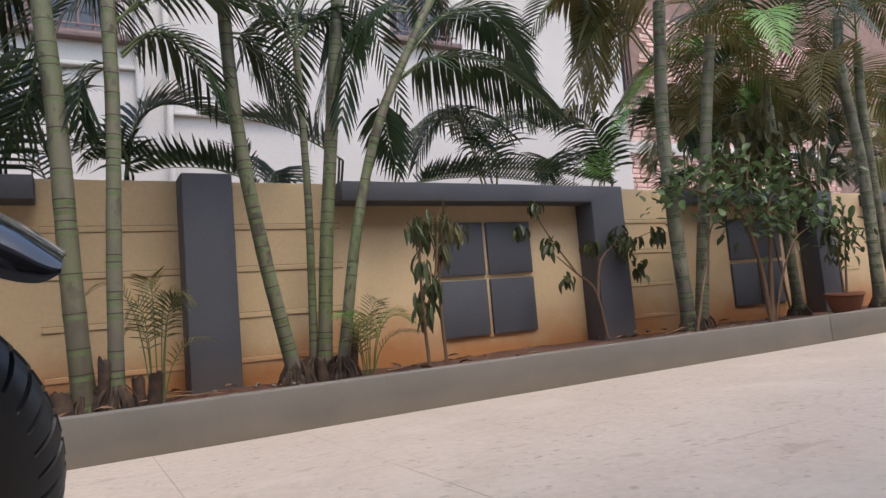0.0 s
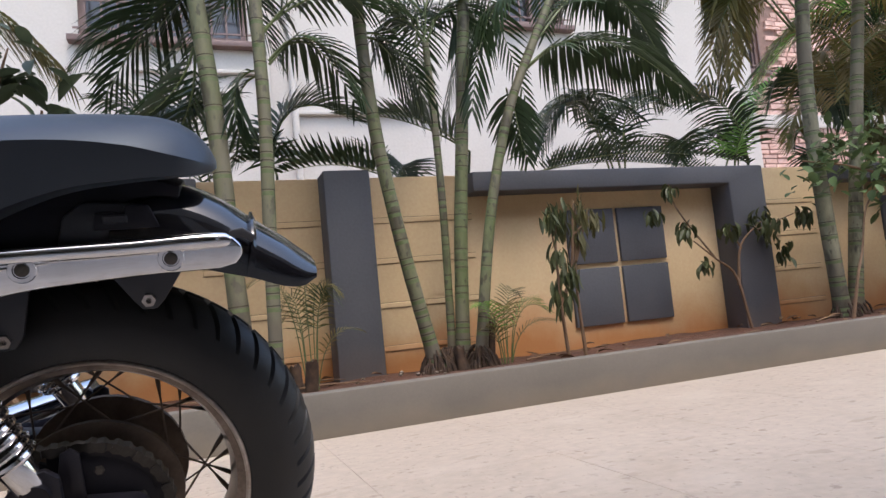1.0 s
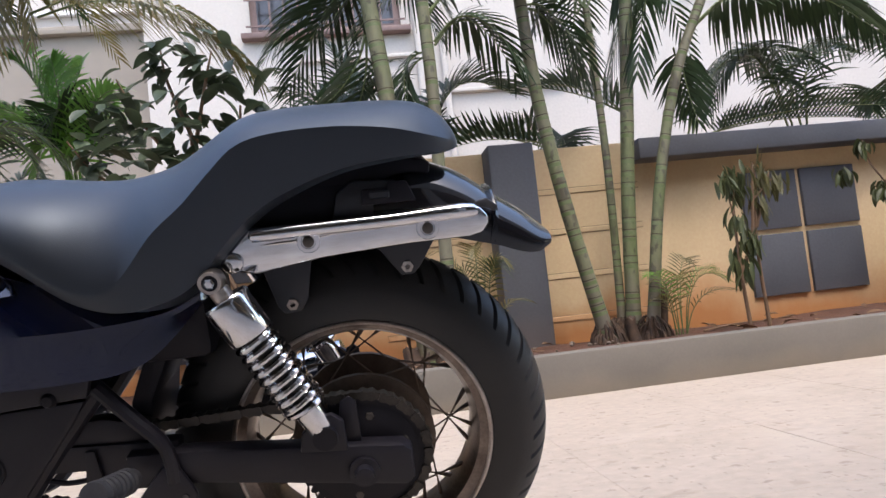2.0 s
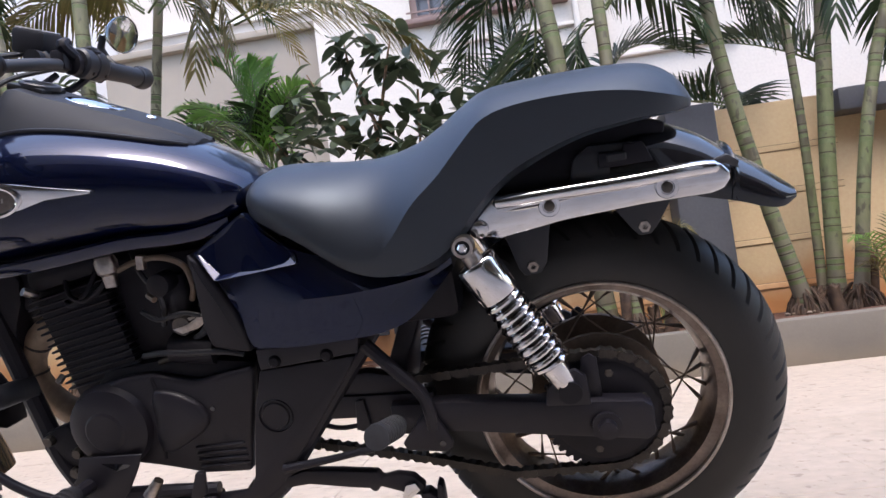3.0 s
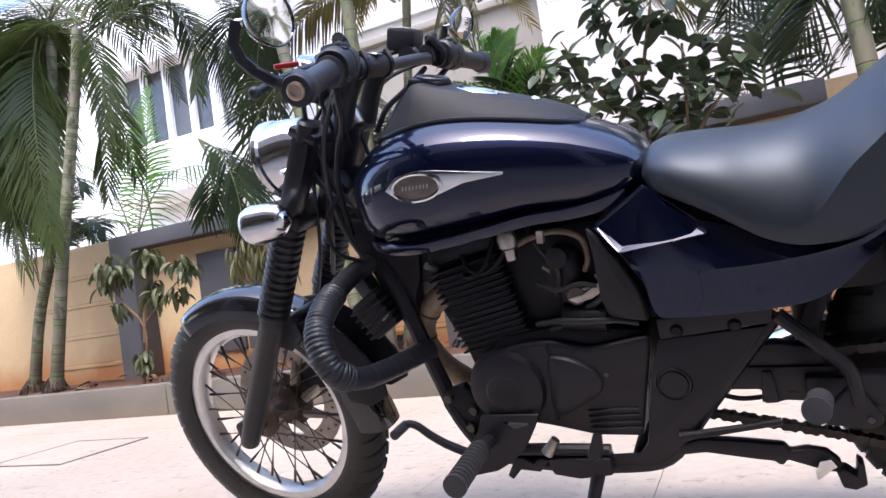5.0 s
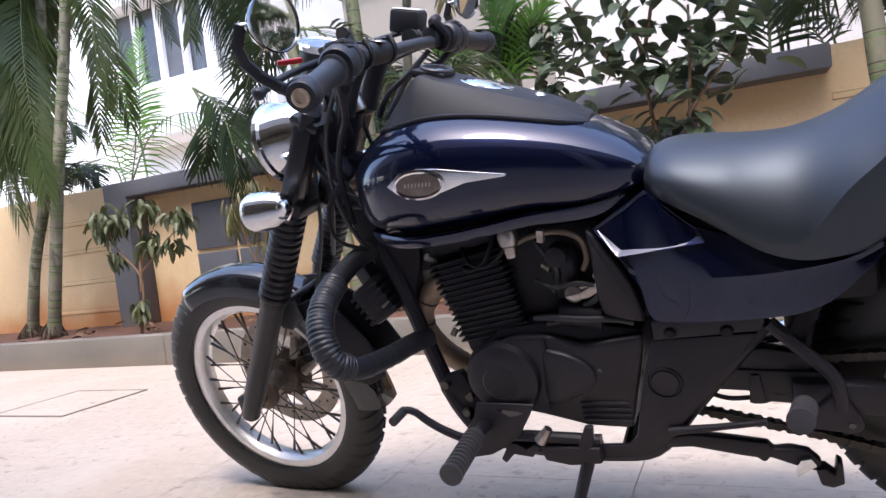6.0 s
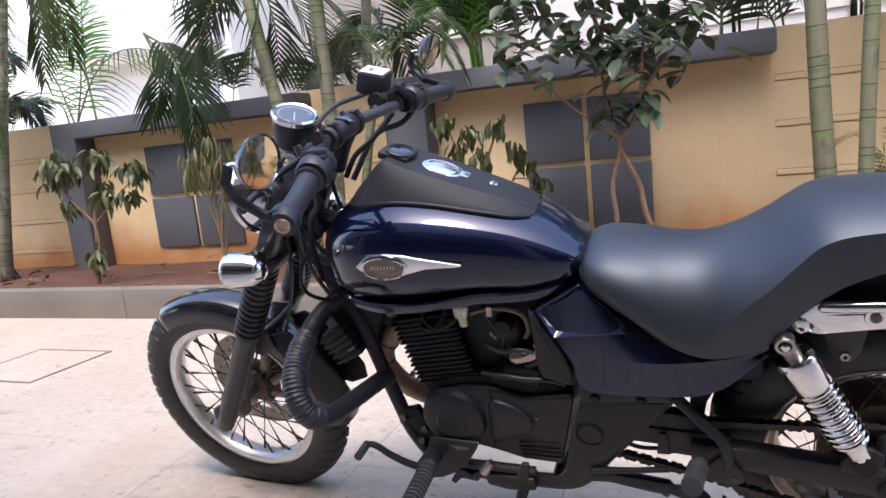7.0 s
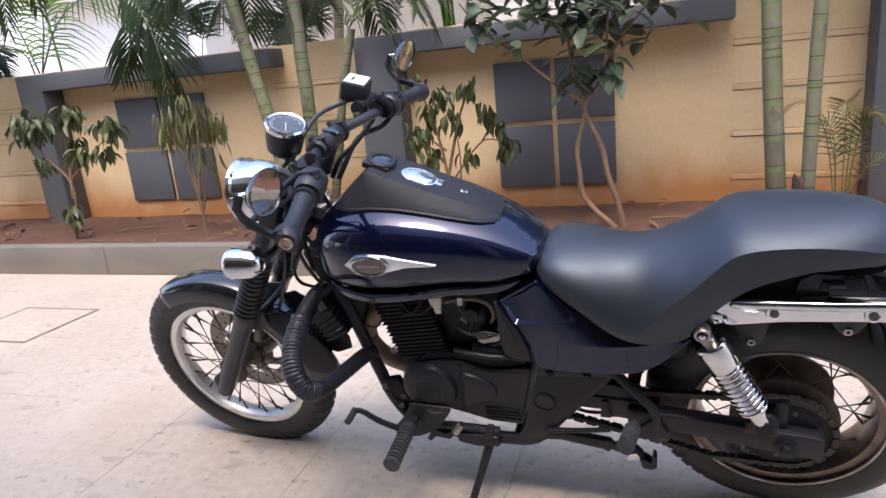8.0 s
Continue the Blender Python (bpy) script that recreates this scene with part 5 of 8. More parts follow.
for s in (-1, 1):
    part("riser", tube([(-1.018, s * 0.045, 0.900), (-0.985, s * 0.045, 0.95), (-0.955, s * 0.045, 0.988)], [0.022, 0.019, 0.021], seg=14), SATIN, hb)
    part("bar_clamp", box(-0.020, 0.020, -0.016, 0.016, -0.016, 0.022, 0.006), SATIN, hb).matrix_basis = Matrix.Translation((-0.953, s * 0.045, 0.988)) @ Matrix.Rotation(radians(-35), 4, 'Y')
    tip, inn = (Vector((-0.856, -0.376, 0.951)), Vector((-0.880, -0.243, 0.976))) if s < 0 else (Vector((-0.874, 0.392, 0.957)), Vector((-0.888, 0.250, 0.978)))
    d = (tip - inn).normalized()
    L = (tip - inn).length
    prof = [(0.0, 0.0), (0.0235, 0.0), (0.024, 0.003), (0.024, 0.010), (0.0195, 0.013), (0.0183, 0.03), (0.0180, 0.07), (0.0186, L - 0.034), (0.0195, L - 0.030), (0.0, L - 0.030)]
    grip = part("grip", lathe(prof, toward(inn, d), seg=28), SATIN, hb, "smooth black rubber grip")
    part("grip_collar", lathe([(0.0, -0.028), (0.0205, -0.028), (0.0225, -0.024), (0.0225, -0.004), (0.0205, 0.0), (0.0, 0.0)], toward(tip, d), seg=28), SATIN, grip)
    part("bar_end", lathe([(0.0, 0.004), (0.0055, 0.004), (0.006, 0.006), (0.010, 0.006), (0.0125, 0.004), (0.013, -0.002)], toward(tip, d), seg=18), BRASS, grip, "worn beige bar-end bolt")
    sw = part("switch_housing", lathe([(0.0, -0.032), (0.024, -0.032), (0.0285, -0.027), (0.0295, -0.010), (0.0275, -0.008), (0.0275, -0.004), (0.0300, -0.002), (0.0300, 0.020), (0.0265, 0.026), (0.0, 0.026)], seg=28), SATIN, hb)
    sw.matrix_basis = Matrix.Translation((0.004, 0, 0.003)) @ toward(inn - d * 0.024, d)
    part("switch_lid", box(-0.020, 0.020, -0.016, 0.016, 0.020, 0.033, 0.006), SATIN, hb).matrix_basis = Matrix.Translation(inn - d * 0.026 + Vector((0.004, 0, 0.002))) @ Matrix.Rotation(radians(-14), 4, 'X')
    for a in (-0.018, 0.014):
        part("housing_screw", lathe([(0.0, 0.003), (0.004, 0.003), (0.0048, 0.0)], toward(inn - d * (0.024 - a) + Vector((0.022, 0, -0.020)), (0.75, 0, -0.65)), seg=10), STEEL, hb)
    part("switch_clamp", lathe([(0.018, -0.02), (0.022, -0.018), (0.022, -0.002), (0.018, 0.0)], toward(inn - d * 0.050, d), seg=20), MATTE, sw).matrix_parent_inverse = sw.matrix_basis.inverted()
    part("lever_perch", box(-0.016, 0.016, -0.02, 0.02, -0.014, 0.014, 0.006), MATTE, hb).matrix_basis = toward(inn - d * 0.072 + Vector((-0.012, 0, 0.006)), d)
    part("lever", tube([inn - d * 0.070 + Vector((-0.030, 0, 0.006)), Vector((-0.930, s * 0.23, 0.992)), Vector((-0.940, s * 0.29, 0.984)), Vector((-0.948, s * 0.338, 0.971))],
                       [0.007, 0.0060, 0.0055, 0.0062], seg=10, flat=0.7), SATIN, hb, "curved hand lever")
    ball = bmesh.new()
    bmesh.ops.create_uvsphere(ball, u_segments=14, v_segments=10, radius=0.0095)
    part("lever_ball", ball, SATIN, hb).matrix_basis = Matrix.Translation((-0.949, s * 0.343, 0.970))
    part("switch_rocker", box(-0.008, 0.008, -0.012, 0.012, -0.006, 0.008, 0.003), MATTE, hb).matrix_basis = toward(inn - d * 0.022 + Vector((0.016, 0, 0.022)), (0.5, 0, 1))
    part("choke_lever", tube([inn - d * 0.060 + Vector((0.008, 0, 0.008)), inn - d * 0.075 + Vector((0.0, 0, 0.030)), inn - d * 0.062 + Vector((0.002, 0, 0.040))], [0.012, 0.013, 0.010], seg=10), MATTE, hb)
    part("switch_wiring", tube([inn - d * 0.03 + Vector((0, 0, -0.02)), inn - d * 0.06 + Vector((-0.02, 0, -0.045)), inn - d * 0.11 + Vector((-0.06, 0, -0.06)), Vector((-1.0, s * 0.07, 0.86))], 0.0065, seg=8), MATTE, hb)
for s in (-1, 1):
    part("sleeve_ring", lathe([(0.0, -0.006), (0.0245, -0.006), (0.0255, -0.003), (0.0255, 0.003), (0.0245, 0.006), (0.0, 0.006)], side((-0.948, s * 0.045, 0.990)), seg=26), FORKB, hb)
    for q in (-1, 1):
        part("clamp_bolt", lathe([(0.0, 0.008), (0.0055, 0.008), (0.006, 0.004), (0.006, -0.01)], toward((-0.948 + q * 0.017, s * 0.045, 1.008), (-0.35, 0, 1)), seg=10), STEEL, hb)
    part("perch_bolt", lathe([(0.0, 0.010), (0.007, 0.010), (0.008, 0.006), (0.008, -0.01)], toward((-0.935, s * 0.175, 1.005), (-0.3, 0, 1)), seg=10), STEEL, hb)
    part("cable_adjuster", tube([(-0.938, s * 0.175, 0.992), (-0.950, s * 0.140, 0.990)], [0.009, 0.007], seg=12), STEEL, hb)
part("sleeve_plate", lathe([(0.0, 0.003), (0.010, 0.003), (0.012, 0.0015), (0.012, -0.004)], toward((-0.938, 0.0, 1.0095), (0.35, 0, 1)) @ Matrix.Diagonal((0.7, 1.8, 1, 1)), seg=24), GLOSS, hb, "small oval plate on the clamp sleeve")
part("bar_sleeve", lathe([(0.0, -0.062), (0.019, -0.062), (0.0215, -0.057), (0.0215, 0.057), (0.019, 0.062), (0.0, 0.062)], side((-0.948, 0, 0.990)), seg=24), SATIN, hb, "thick black clamp sleeve round the bar")
part("red_button", box(-0.020, 0.018, -0.006, 0.006, -0.004, 0.004, 0.002), RED, hb, "red switch button").matrix_basis = pose(-0.946, -0.253, 1.004, 10, 6, 40)
res = part("brake_reservoir", box(-0.026, 0.026, -0.03, 0.03, -0.020, 0.020, 0.006), SATIN, hb, "square brake fluid reservoir")
res.matrix_basis = pose(-0.962, 0.200, 1.038, 0, 20, 8) @ Matrix.Diagonal((1.2, 1.15, 1.15, 1))
part("master_cylinder", tube([(-0.945, 0.15, 1.005), (-0.955, 0.25, 1.000)], [0.017, 0.015], seg=14), SATIN, hb)
part("reservoir_label", box(-0.022, 0.022, -0.026, 0.026, 0.0205, 0.0222, 0.0006, seg=1), WHITE, res, "white printed reservoir lid")
part("label_bar", box(-0.010, -0.004, -0.012, 0.008, 0.0222, 0.0226), STEEL, res)
for s in (-1, 1):
    mr = new("bar_end_mirror")
    mr.parent, mr["label"] = bike, "black bar-end mirror on an angular bent arm"
    tip = Vector((-0.862, -0.362, 0.954)) if s < 0 else Vector((-0.876, 0.380, 0.959))
    c = Vector((-0.869, -0.372, 1.050)) if s < 0 else Vector((-0.903, 0.390, 1.057))
    nrm = Vector((0.97, -0.05, -0.06)).normalized() if s < 0 else Vector((0.93, -0.12, -0.25)).normalized()
    w = Vector((0.011, -0.017, 0)) if s < 0 else Vector((-0.030, 0.012, 0.006))
    knees = [tip + Vector((-0.006, 0, 0.002)), tip + Vector((-0.020, s * 0.016, 0.016)), Vector((-0.911, s * 0.373, 0.990)) + w * 0.6, Vector((-0.924, s * 0.377, 1.010)) + w * 0.8, Vector((-0.927, s * 0.378, 1.031)) + w, Vector((-0.914, s * 0.376, 1.054)) + w]
    for p, q in zip(knees, knees[1:]):
        g = (q - p).normalized() * 0.003
        part("arm_segment", tube([p - g, q + g], [0.0088, 0.0082], seg=8, flat=0.75), SATIN, mr)
    part("mirror_pin", tube([knees[-1], c - nrm * 0.008], 0.0055, seg=12), CHROME, mr)
    part("arm_collar", lathe([(0.0, -0.014), (0.0232, -0.013), (0.0242, -0.009), (0.0242, 0.004), (0.0232, 0.007), (0.0, 0.007)], toward(tip, (0.05, s, -0.2)), seg=24), SATIN, mr)
    u = Vector((0, 0, 1)).cross(nrm).normalized()
    mm = toward(c, nrm)
    x_axis = mm.to_3x3() @ Vector((1, 0, 0))
    turn = math.atan2(x_axis.cross(u).dot(nrm), x_axis.dot(u)) + radians(8)
    mm = mm @ Matrix.Rotation(turn, 4, 'Z') @ Matrix.Diagonal((1.08, 0.90, 1, 1))
    part("mirror_shell", lathe([(0.0, -0.022), (0.02, -0.019), (0.034, -0.010), (0.042, 0.002), (0.0435, 0.008), (0.0415, 0.009), (0.040, 0.005)], mm, seg=40), GLOSS, mr)
    part("mirror_face", lathe([(0.0, 0.0070), (0.0405, 0.0064), (0.0405, 0.003)], mm, seg=36), MIRROR, mr, "mirror glass")

# cables at the head
for pts, r in (([(-0.92, -0.19, 0.985), (-0.99, -0.15, 0.99), (-1.06, -0.09, 0.92), (-1.06, -0.06, 0.80), (-1.02, -0.05, 0.70)], 0.005),
               ([(-0.90, -0.20, 0.965), (-0.97, -0.13, 0.94), (-1.03, -0.11, 0.86), (-1.05, -0.10, 0.74), (-1.03, -0.07, 0.62)], 0.0045),
               ([(-0.97, 0.18, 1.02), (-1.03, 0.10, 1.01), (-1.05, -0.02, 0.95), (-1.075, -0.055, 0.85), (-1.12, -0.03, 0.72), (-1.22, 0.06, 0.60)], 0.0055),
               ([(-0.91, 0.19, 0.985), (-0.98, 0.10, 0.965), (-1.02, 0.03, 0.90), (-1.01, 0.02, 0.80), (-0.96, 0.02, 0.74)], 0.0045),
               ([(-1.07, 0.012, 0.955), (-1.10, -0.04, 0.90), (-1.115, -0.055, 0.80), (-1.16, -0.045, 0.66), (-1.26, -0.03, 0.48)], 0.004),
               ([(-1.13, -0.02, 0.86), (-1.08, -0.085, 0.82), (-1.04, -0.085, 0.76), (-0.99, -0.06, 0.72)], 0.006)):
    part("control_cable", tube(pts, r, n=26, seg=8), SATIN, bike)
for pts, r in (([(-0.905, -0.205, 0.955), (-0.935, -0.17, 0.90), (-0.985, -0.13, 0.86), (-1.02, -0.11, 0.80), (-1.04, -0.085, 0.70)], 0.006),
               ([(-0.93, -0.165, 0.975), (-0.955, -0.14, 0.92), (-1.00, -0.10, 0.88), (-1.03, -0.095, 0.80)], 0.005),
               ([(-0.95, -0.13, 0.985), (-1.0, -0.11, 0.955), (-1.01, -0.09, 0.90), (-1.02, -0.075, 0.84)], 0.004),
               ([(-0.92, 0.17, 0.97), (-0.95, 0.11, 0.935), (-0.985, 0.08, 0.91), (-1.01, 0.06, 0.87)], 0.006),
               ([(-1.02, -0.105, 0.79), (-1.06, -0.12, 0.74), (-1.07, -0.11, 0.68), (-1.03, -0.08, 0.64)], 0.004)):
    part("control_cable", tube(pts, r, n=22, seg=8), MATTE, bike)
part("ignition_lock", lathe([(0.0, 0.014), (0.010, 0.014), (0.013, 0.010), (0.016, 0.010), (0.018, 0.0), (0.018, -0.03)], toward((-1.02, 0.0, 0.925), (-0.2, 0, 1)), seg=20), DULLCHROME, bike)
part("wiring_block", box(-0.02, 0.02, -0.03, 0.03, -0.03, 0.03, 0.008), MATTE, bike).matrix_basis = pose(-1.07, -0.03, 0.80, 10, -30, 0)
part("horn_box", box(-0.036, 0.034, -0.036, 0.03, -0.042, 0.040, 0.008), MATTE, bike).matrix_basis = pose(-1.040, -0.062, 0.540, 0, -28, 0)
part("horn_bracket", box(-0.014, 0.016, -0.02, 0.02, -0.018, 0.022, 0.005), SATIN, bike).matrix_basis = pose(-1.052, -0.070, 0.590, 0, -20, 0)
part("horn_contact", box(-0.011, 0.011, -0.003, 0.003, -0.0025, 0.0025, 0.001, seg=1), DULLCHROME, bike).matrix_basis = pose(-1.012, -0.099, 0.535, 0, -30, 0)
for k in range(5):
    part("horn_fin", box(-0.041, 0.039, -0.040, 0.034, -0.003, 0.003, 0.001, seg=1), MATTE, bike).matrix_basis = pose(-1.040, -0.062, 0.540, 0, -28, 0) @ Matrix.Translation((0, 0, -0.032 + 0.015 * k))

# leg guards wrapped in ribbed cord
for s in (-1, 1):
    path = spline([(-1.030, s * 0.045, 0.638), (-1.055, s * 0.10, 0.628), (-1.052, s * 0.19, 0.612), (-1.040, s * 0.255, 0.592), (-1.022, s * 0.295, 0.560), (-1.006, s * 0.300, 0.520), (-0.996, s * 0.262, 0.486), (-0.985, s * 0.18, 0.463), (-0.965, s * 0.105, 0.454), (-0.950, s * 0.075, 0.450)], 420)
    rings, up = [], Vector((1, 0, 0))
    rg = random.Random(3)
    for k in range(420):
        d = Vector(path[min(k + 1, 419)] - path[max(k - 1, 0)]).normalized()
        sd = d.cross(up).normalized()
        up = sd.cross(d)
        wrap = 96 < k < 262
        if k % 6 == 0:
            lift = rg.uniform(-0.0006, 0.0008)
        if wrap:
            r = 0.0226 + 0.0017 * (1 - ((k % 6) - 2.5) ** 2 / 6.25) ** 0.5 + lift + 0.0012 * noise.noise(Vector((k * 0.07, s, 0)))
        else:
            r = 0.0196 + 0.0008 * noise.noise(Vector((k * 0.11, s, 4)))
        rings.append([Vector(path[k]) + (sd * math.cos(a) + up * math.sin(a)) * r * (1 + 0.02 * noise.noise(Vector((k * 0.15, j * 0.9, s)))) for j, a in ((j, 2 * math.pi * j / 14) for j in range(14))])
    part("leg_guard", loft(rings), SATIN, bike, "black leg guard with ribbed wrapping round its bend", flat_angle=60)

# footpegs, gear lever, side stand
def peg(p, q, r, name):
    d = (Vector(q) - Vector(p)).normalized()
    L = (Vector(q) - Vector(p)).length
    prof = [(0.0, 0.0), (r * 0.8, 0.0)]
    k = 0.012
    while k < L - 0.014:
        prof += [(r * 0.80, k), (r, k + 0.0015), (r, k + 0.0060), (r * 0.80, k + 0.0075)]
        k += 0.0112
    prof += [(r * 1.05, L - 0.008), (r * 1.02, L - 0.001), (r * 0.6, L), (0.0, L)]
    return part(name, lathe(prof, toward(p, d), seg=22), PEGRUBBER, bike, "ribbed grey rubber footpeg")


for s in (-1, 1):
    peg((-0.851, s * 0.175, 0.297), (-0.843, s * 0.308, 0.309), 0.0195, "front_footpeg")
    part("peg_mount", tube([(-0.84, s * 0.10, 0.29), (-0.848, s * 0.15, 0.293), (-0.850, s * 0.185, 0.298)], [0.014, 0.012, 0.010]), ENGINEB, bike)
    peg((-0.314, s * 0.150, 0.347), (-0.322, s * 0.240, 0.378), 0.0175, "rear_footpeg")
part("guard_plate", plate([(-0.852, 0.342), (-0.742, 0.338), (-0.752, 0.318), (-0.783, 0.272), (-0.815, 0.246), (-0.848, 0.228), (-0.892, 0.219), (-0.918, 0.228), (-0.905, 0.262), (-0.866, 0.310)], -0.142, -0.136, 0.003), ENGINEB, bike)
part("plate_slot", plate([(-0.815, 0.329), (-0.764, 0.323), (-0.770, 0.318), (-0.792, 0.313)], -0.1428, -0.1400), GLOSS, bike, "dark slot in the guard plate", smooth=False)
part("gear_lever", tube([(-0.971, -0.206, 0.362), (-0.962, -0.204, 0.366), (-0.948, -0.200, 0.358), (-0.930, -0.195, 0.336), (-0.905, -0.188, 0.312), (-0.875, -0.178, 0.290), (-0.845, -0.165, 0.275)], [0.0068, 0.0068, 0.0070, 0.0074, 0.0078, 0.0082, 0.009], seg=12), ENGINEB, bike, "black gear lever")
part("toe_rubber", tube([(-0.972, -0.200, 0.362), (-0.969, -0.246, 0.368)], 0.0088, seg=14), PEGRUBBER, bike)
part("engine_mount", plate([(-0.938, 0.372), (-0.890, 0.386), (-0.872, 0.350), (-0.852, 0.325), (-0.830, 0.300), (-0.868, 0.262), (-0.893, 0.285), (-0.905, 0.305), (-0.936, 0.322), (-0.945, 0.345)], -0.104, -0.084, 0.005), MATTE, bike, "lumpy black engine mounting bracket")
for x, z in ((-0.925, 0.362), (-0.880, 0.335), (-0.895, 0.300)):
    part("mount_bolt", lathe([(0.0, 0.010), (0.008, 0.010), (0.010, 0.006), (0.010, -0.002)], side((x, -0.104, z)), seg=8), STEEL, bike)
part("lower_crossbar", tube([(-0.86, -0.13, 0.265), (-0.79, -0.125, 0.262), (-0.70, -0.12, 0.256), (-0.64, -0.118, 0.252)], 0.011), ENGINEB, bike)
part("drain_stub", tube([(-0.722, -0.145, 0.292), (-0.742, -0.150, 0.268)], [0.008, 0.011], seg=14), DULLCHROME, bike, "pale worn metal stub")
part("stand_bracket", plate([(-0.812, 0.250), (-0.835, 0.214), (-0.826, 0.206), (-0.806, 0.226), (-0.770, 0.221), (-0.752, 0.242), (-0.765, 0.247), (-0.780, 0.237), (-0.797, 0.250)], -0.135, -0.128, 0.002), ENGINEB, bike)
part("stand_switch", plate([(-0.655, 0.300), (-0.640, 0.300), (-0.645, 0.262), (-0.663, 0.248), (-0.675, 0.256)], -0.150, -0.140, 0.003), ENGINEB, bike)
part("stand_pivot", plate([(-0.752, 0.245), (-0.748, 0.214), (-0.700, 0.205), (-0.640, 0.212), (-0.640, 0.245)], -0.135, -0.10, 0.006), ENGINEB, bike)
part("side_stand", tube([(-0.665, -0.115, 0.225), (-0.69, -0.165, 0.15), (-0.72, -0.235, 0.06), (-0.742, -0.292, -0.068)], [0.013, 0.0105, 0.0095, 0.010], seg=14), ENGINEB, bike, "lowered black side stand")
part("stand_foot", lathe([(0.0, -0.004), (0.026, -0.004), (0.028, 0.0), (0.018, 0.007), (0.0, 0.009)], Matrix.Translation((-0.745, -0.302, -0.077)) @ Matrix.Rotation(radians(-16), 4, 'X'), seg=20), ENGINEB, bike)
# centre stand folded up, ending in a foot behind
part("centre_stand_leg", plate([(-0.536, 0.256), (-0.490, 0.268), (-0.430, 0.262), (-0.372, 0.254), (-0.366, 0.243), (-0.342, 0.247), (-0.316, 0.241), (-0.300, 0.222), (-0.306, 0.206), (-0.322, 0.208), (-0.372, 0.228), (-0.378, 0.219), (-0.386, 0.220), (-0.390, 0.226), (-0.412, 0.229), (-0.488, 0.243), (-0.540, 0.238)], -0.118, -0.100, 0.004), ENGINEB, bike, "folded black centre stand")
part("centre_stand_foot", plate([(-0.310, 0.212), (-0.296, 0.214), (-0.284, 0.202), (-0.280, 0.228), (-0.272, 0.222), (-0.272, 0.188), (-0.288, 0.180), (-0.304, 0.184)], -0.124, -0.098, 0.003), ENGINEB, bike)
part("stand_tip", plate([(-0.330, 0.232), (-0.314, 0.236), (-0.306, 0.222), (-0.322, 0.210), (-0.336, 0.198), (-0.338, 0.212)], -0.128, -0.119, 0.003), CHROME, bike, "bright worn stand tip")
part("brake_rod", tube([(-0.52, -0.122, 0.277), (-0.44, -0.122, 0.287), (-0.37, -0.12, 0.297)], [0.008, 0.006, 0.006], seg=10), ENGINEB, bike)
part("lower_cable", tube([(-0.455, -0.10, 0.338), (-0.42, -0.10, 0.327), (-0.37, -0.10, 0.330), (-0.33, -0.10, 0.325)], 0.004, seg=8), ENGINEB, bike)
part("pivot_box", plate([(-0.455, 0.385), (-0.262, 0.372), (-0.262, 0.312), (-0.36, 0.322), (-0.372, 0.318), (-0.39, 0.318), (-0.39, 0.342), (-0.44, 0.345)], -0.105, -0.080, 0.004), ENGINEB, bike)
part("pivot_tab", plate([(-0.385, 0.375), (-0.372, 0.375), (-0.368, 0.325), (-0.392, 0.325)], -0.112, -0.106, 0.002), ENGINEB, bike)
part("chain_guard", plate([(-0.43, 0.41), (-0.36, 0.415), (-0.30, 0.40), (-0.30, 0.375), (-0.43, 0.375)], -0.10, -0.075, 0.004), ENGINEB, bike)
part("engine_breather", tube([(-0.42, -0.06, 0.36), (-0.36, -0.085, 0.34), (-0.30, -0.08, 0.335)], 0.02), MATTE, bike)
part("inner_mudflap", plate([(-0.33, 0.42), (-0.27, 0.55), (-0.22, 0.60), (-0.18, 0.60), (-0.24, 0.54), (-0.30, 0.42), (-0.315, 0.34), (-0.335, 0.34)], -0.07, 0.07, 0.004), MATTE, bike)
part("lower_crossmember", tube([(-0.60, -0.105, 0.22), (-0.60, 0.105, 0.22)], 0.014), ENGINEB, bike)

# ---- plants ----
def leaf_mat(name, a, b, rough=0.4, trans=0.25, scale=3.0, rand=0.35):
    m = mat(name, a, b, scale=scale, rough=rough, rvar=0.1, bump=0.1, bscale=120, rand=rand, fine=0.25, depth=0.001)
    n, l = m.node_tree.nodes, m.node_tree.links
    bs = n["Principled BSDF"]
    tr = n.new("ShaderNodeBsdfTranslucent")
    l.new(bs.inputs["Base Color"].links[0].from_socket, tr.inputs["Color"])
    mix = n.new("ShaderNodeMixShader")
    mix.inputs[0].default_value = trans
    l.new(bs.outputs[0], mix.inputs[1])
    l.new(tr.outputs[0], mix.inputs[2])
    l.new(mix.outputs[0], n["Material Output"].inputs["Surface"])
    return m


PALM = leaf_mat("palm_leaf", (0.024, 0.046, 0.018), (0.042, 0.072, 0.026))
# lit copy of the palm leaf: light on the fronds put into the green
PALMLIT = leaf_mat("lit_palm_leaf", (0.12, 0.28, 0.045), (0.17, 0.35, 0.065), trans=0.42)
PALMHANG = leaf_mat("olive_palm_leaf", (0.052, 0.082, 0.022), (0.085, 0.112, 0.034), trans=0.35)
PALMDRY = leaf_mat("yellowing_palm_leaf", (0.13, 0.13, 0.03), (0.20, 0.15, 0.05))
RIB = mat("palm_rib", (0.13, 0.17, 0.06), (0.10, 0.13, 0.05), rough=0.5, bump=0.1)
TRUNK = mat("green_palm_trunk", (0.112, 0.140, 0.054), (0.178, 0.166, 0.100), scale=5, rough=0.6, bump=0.3, bscale=60, stretch=(1, 1, 0.35), depth=0.003)
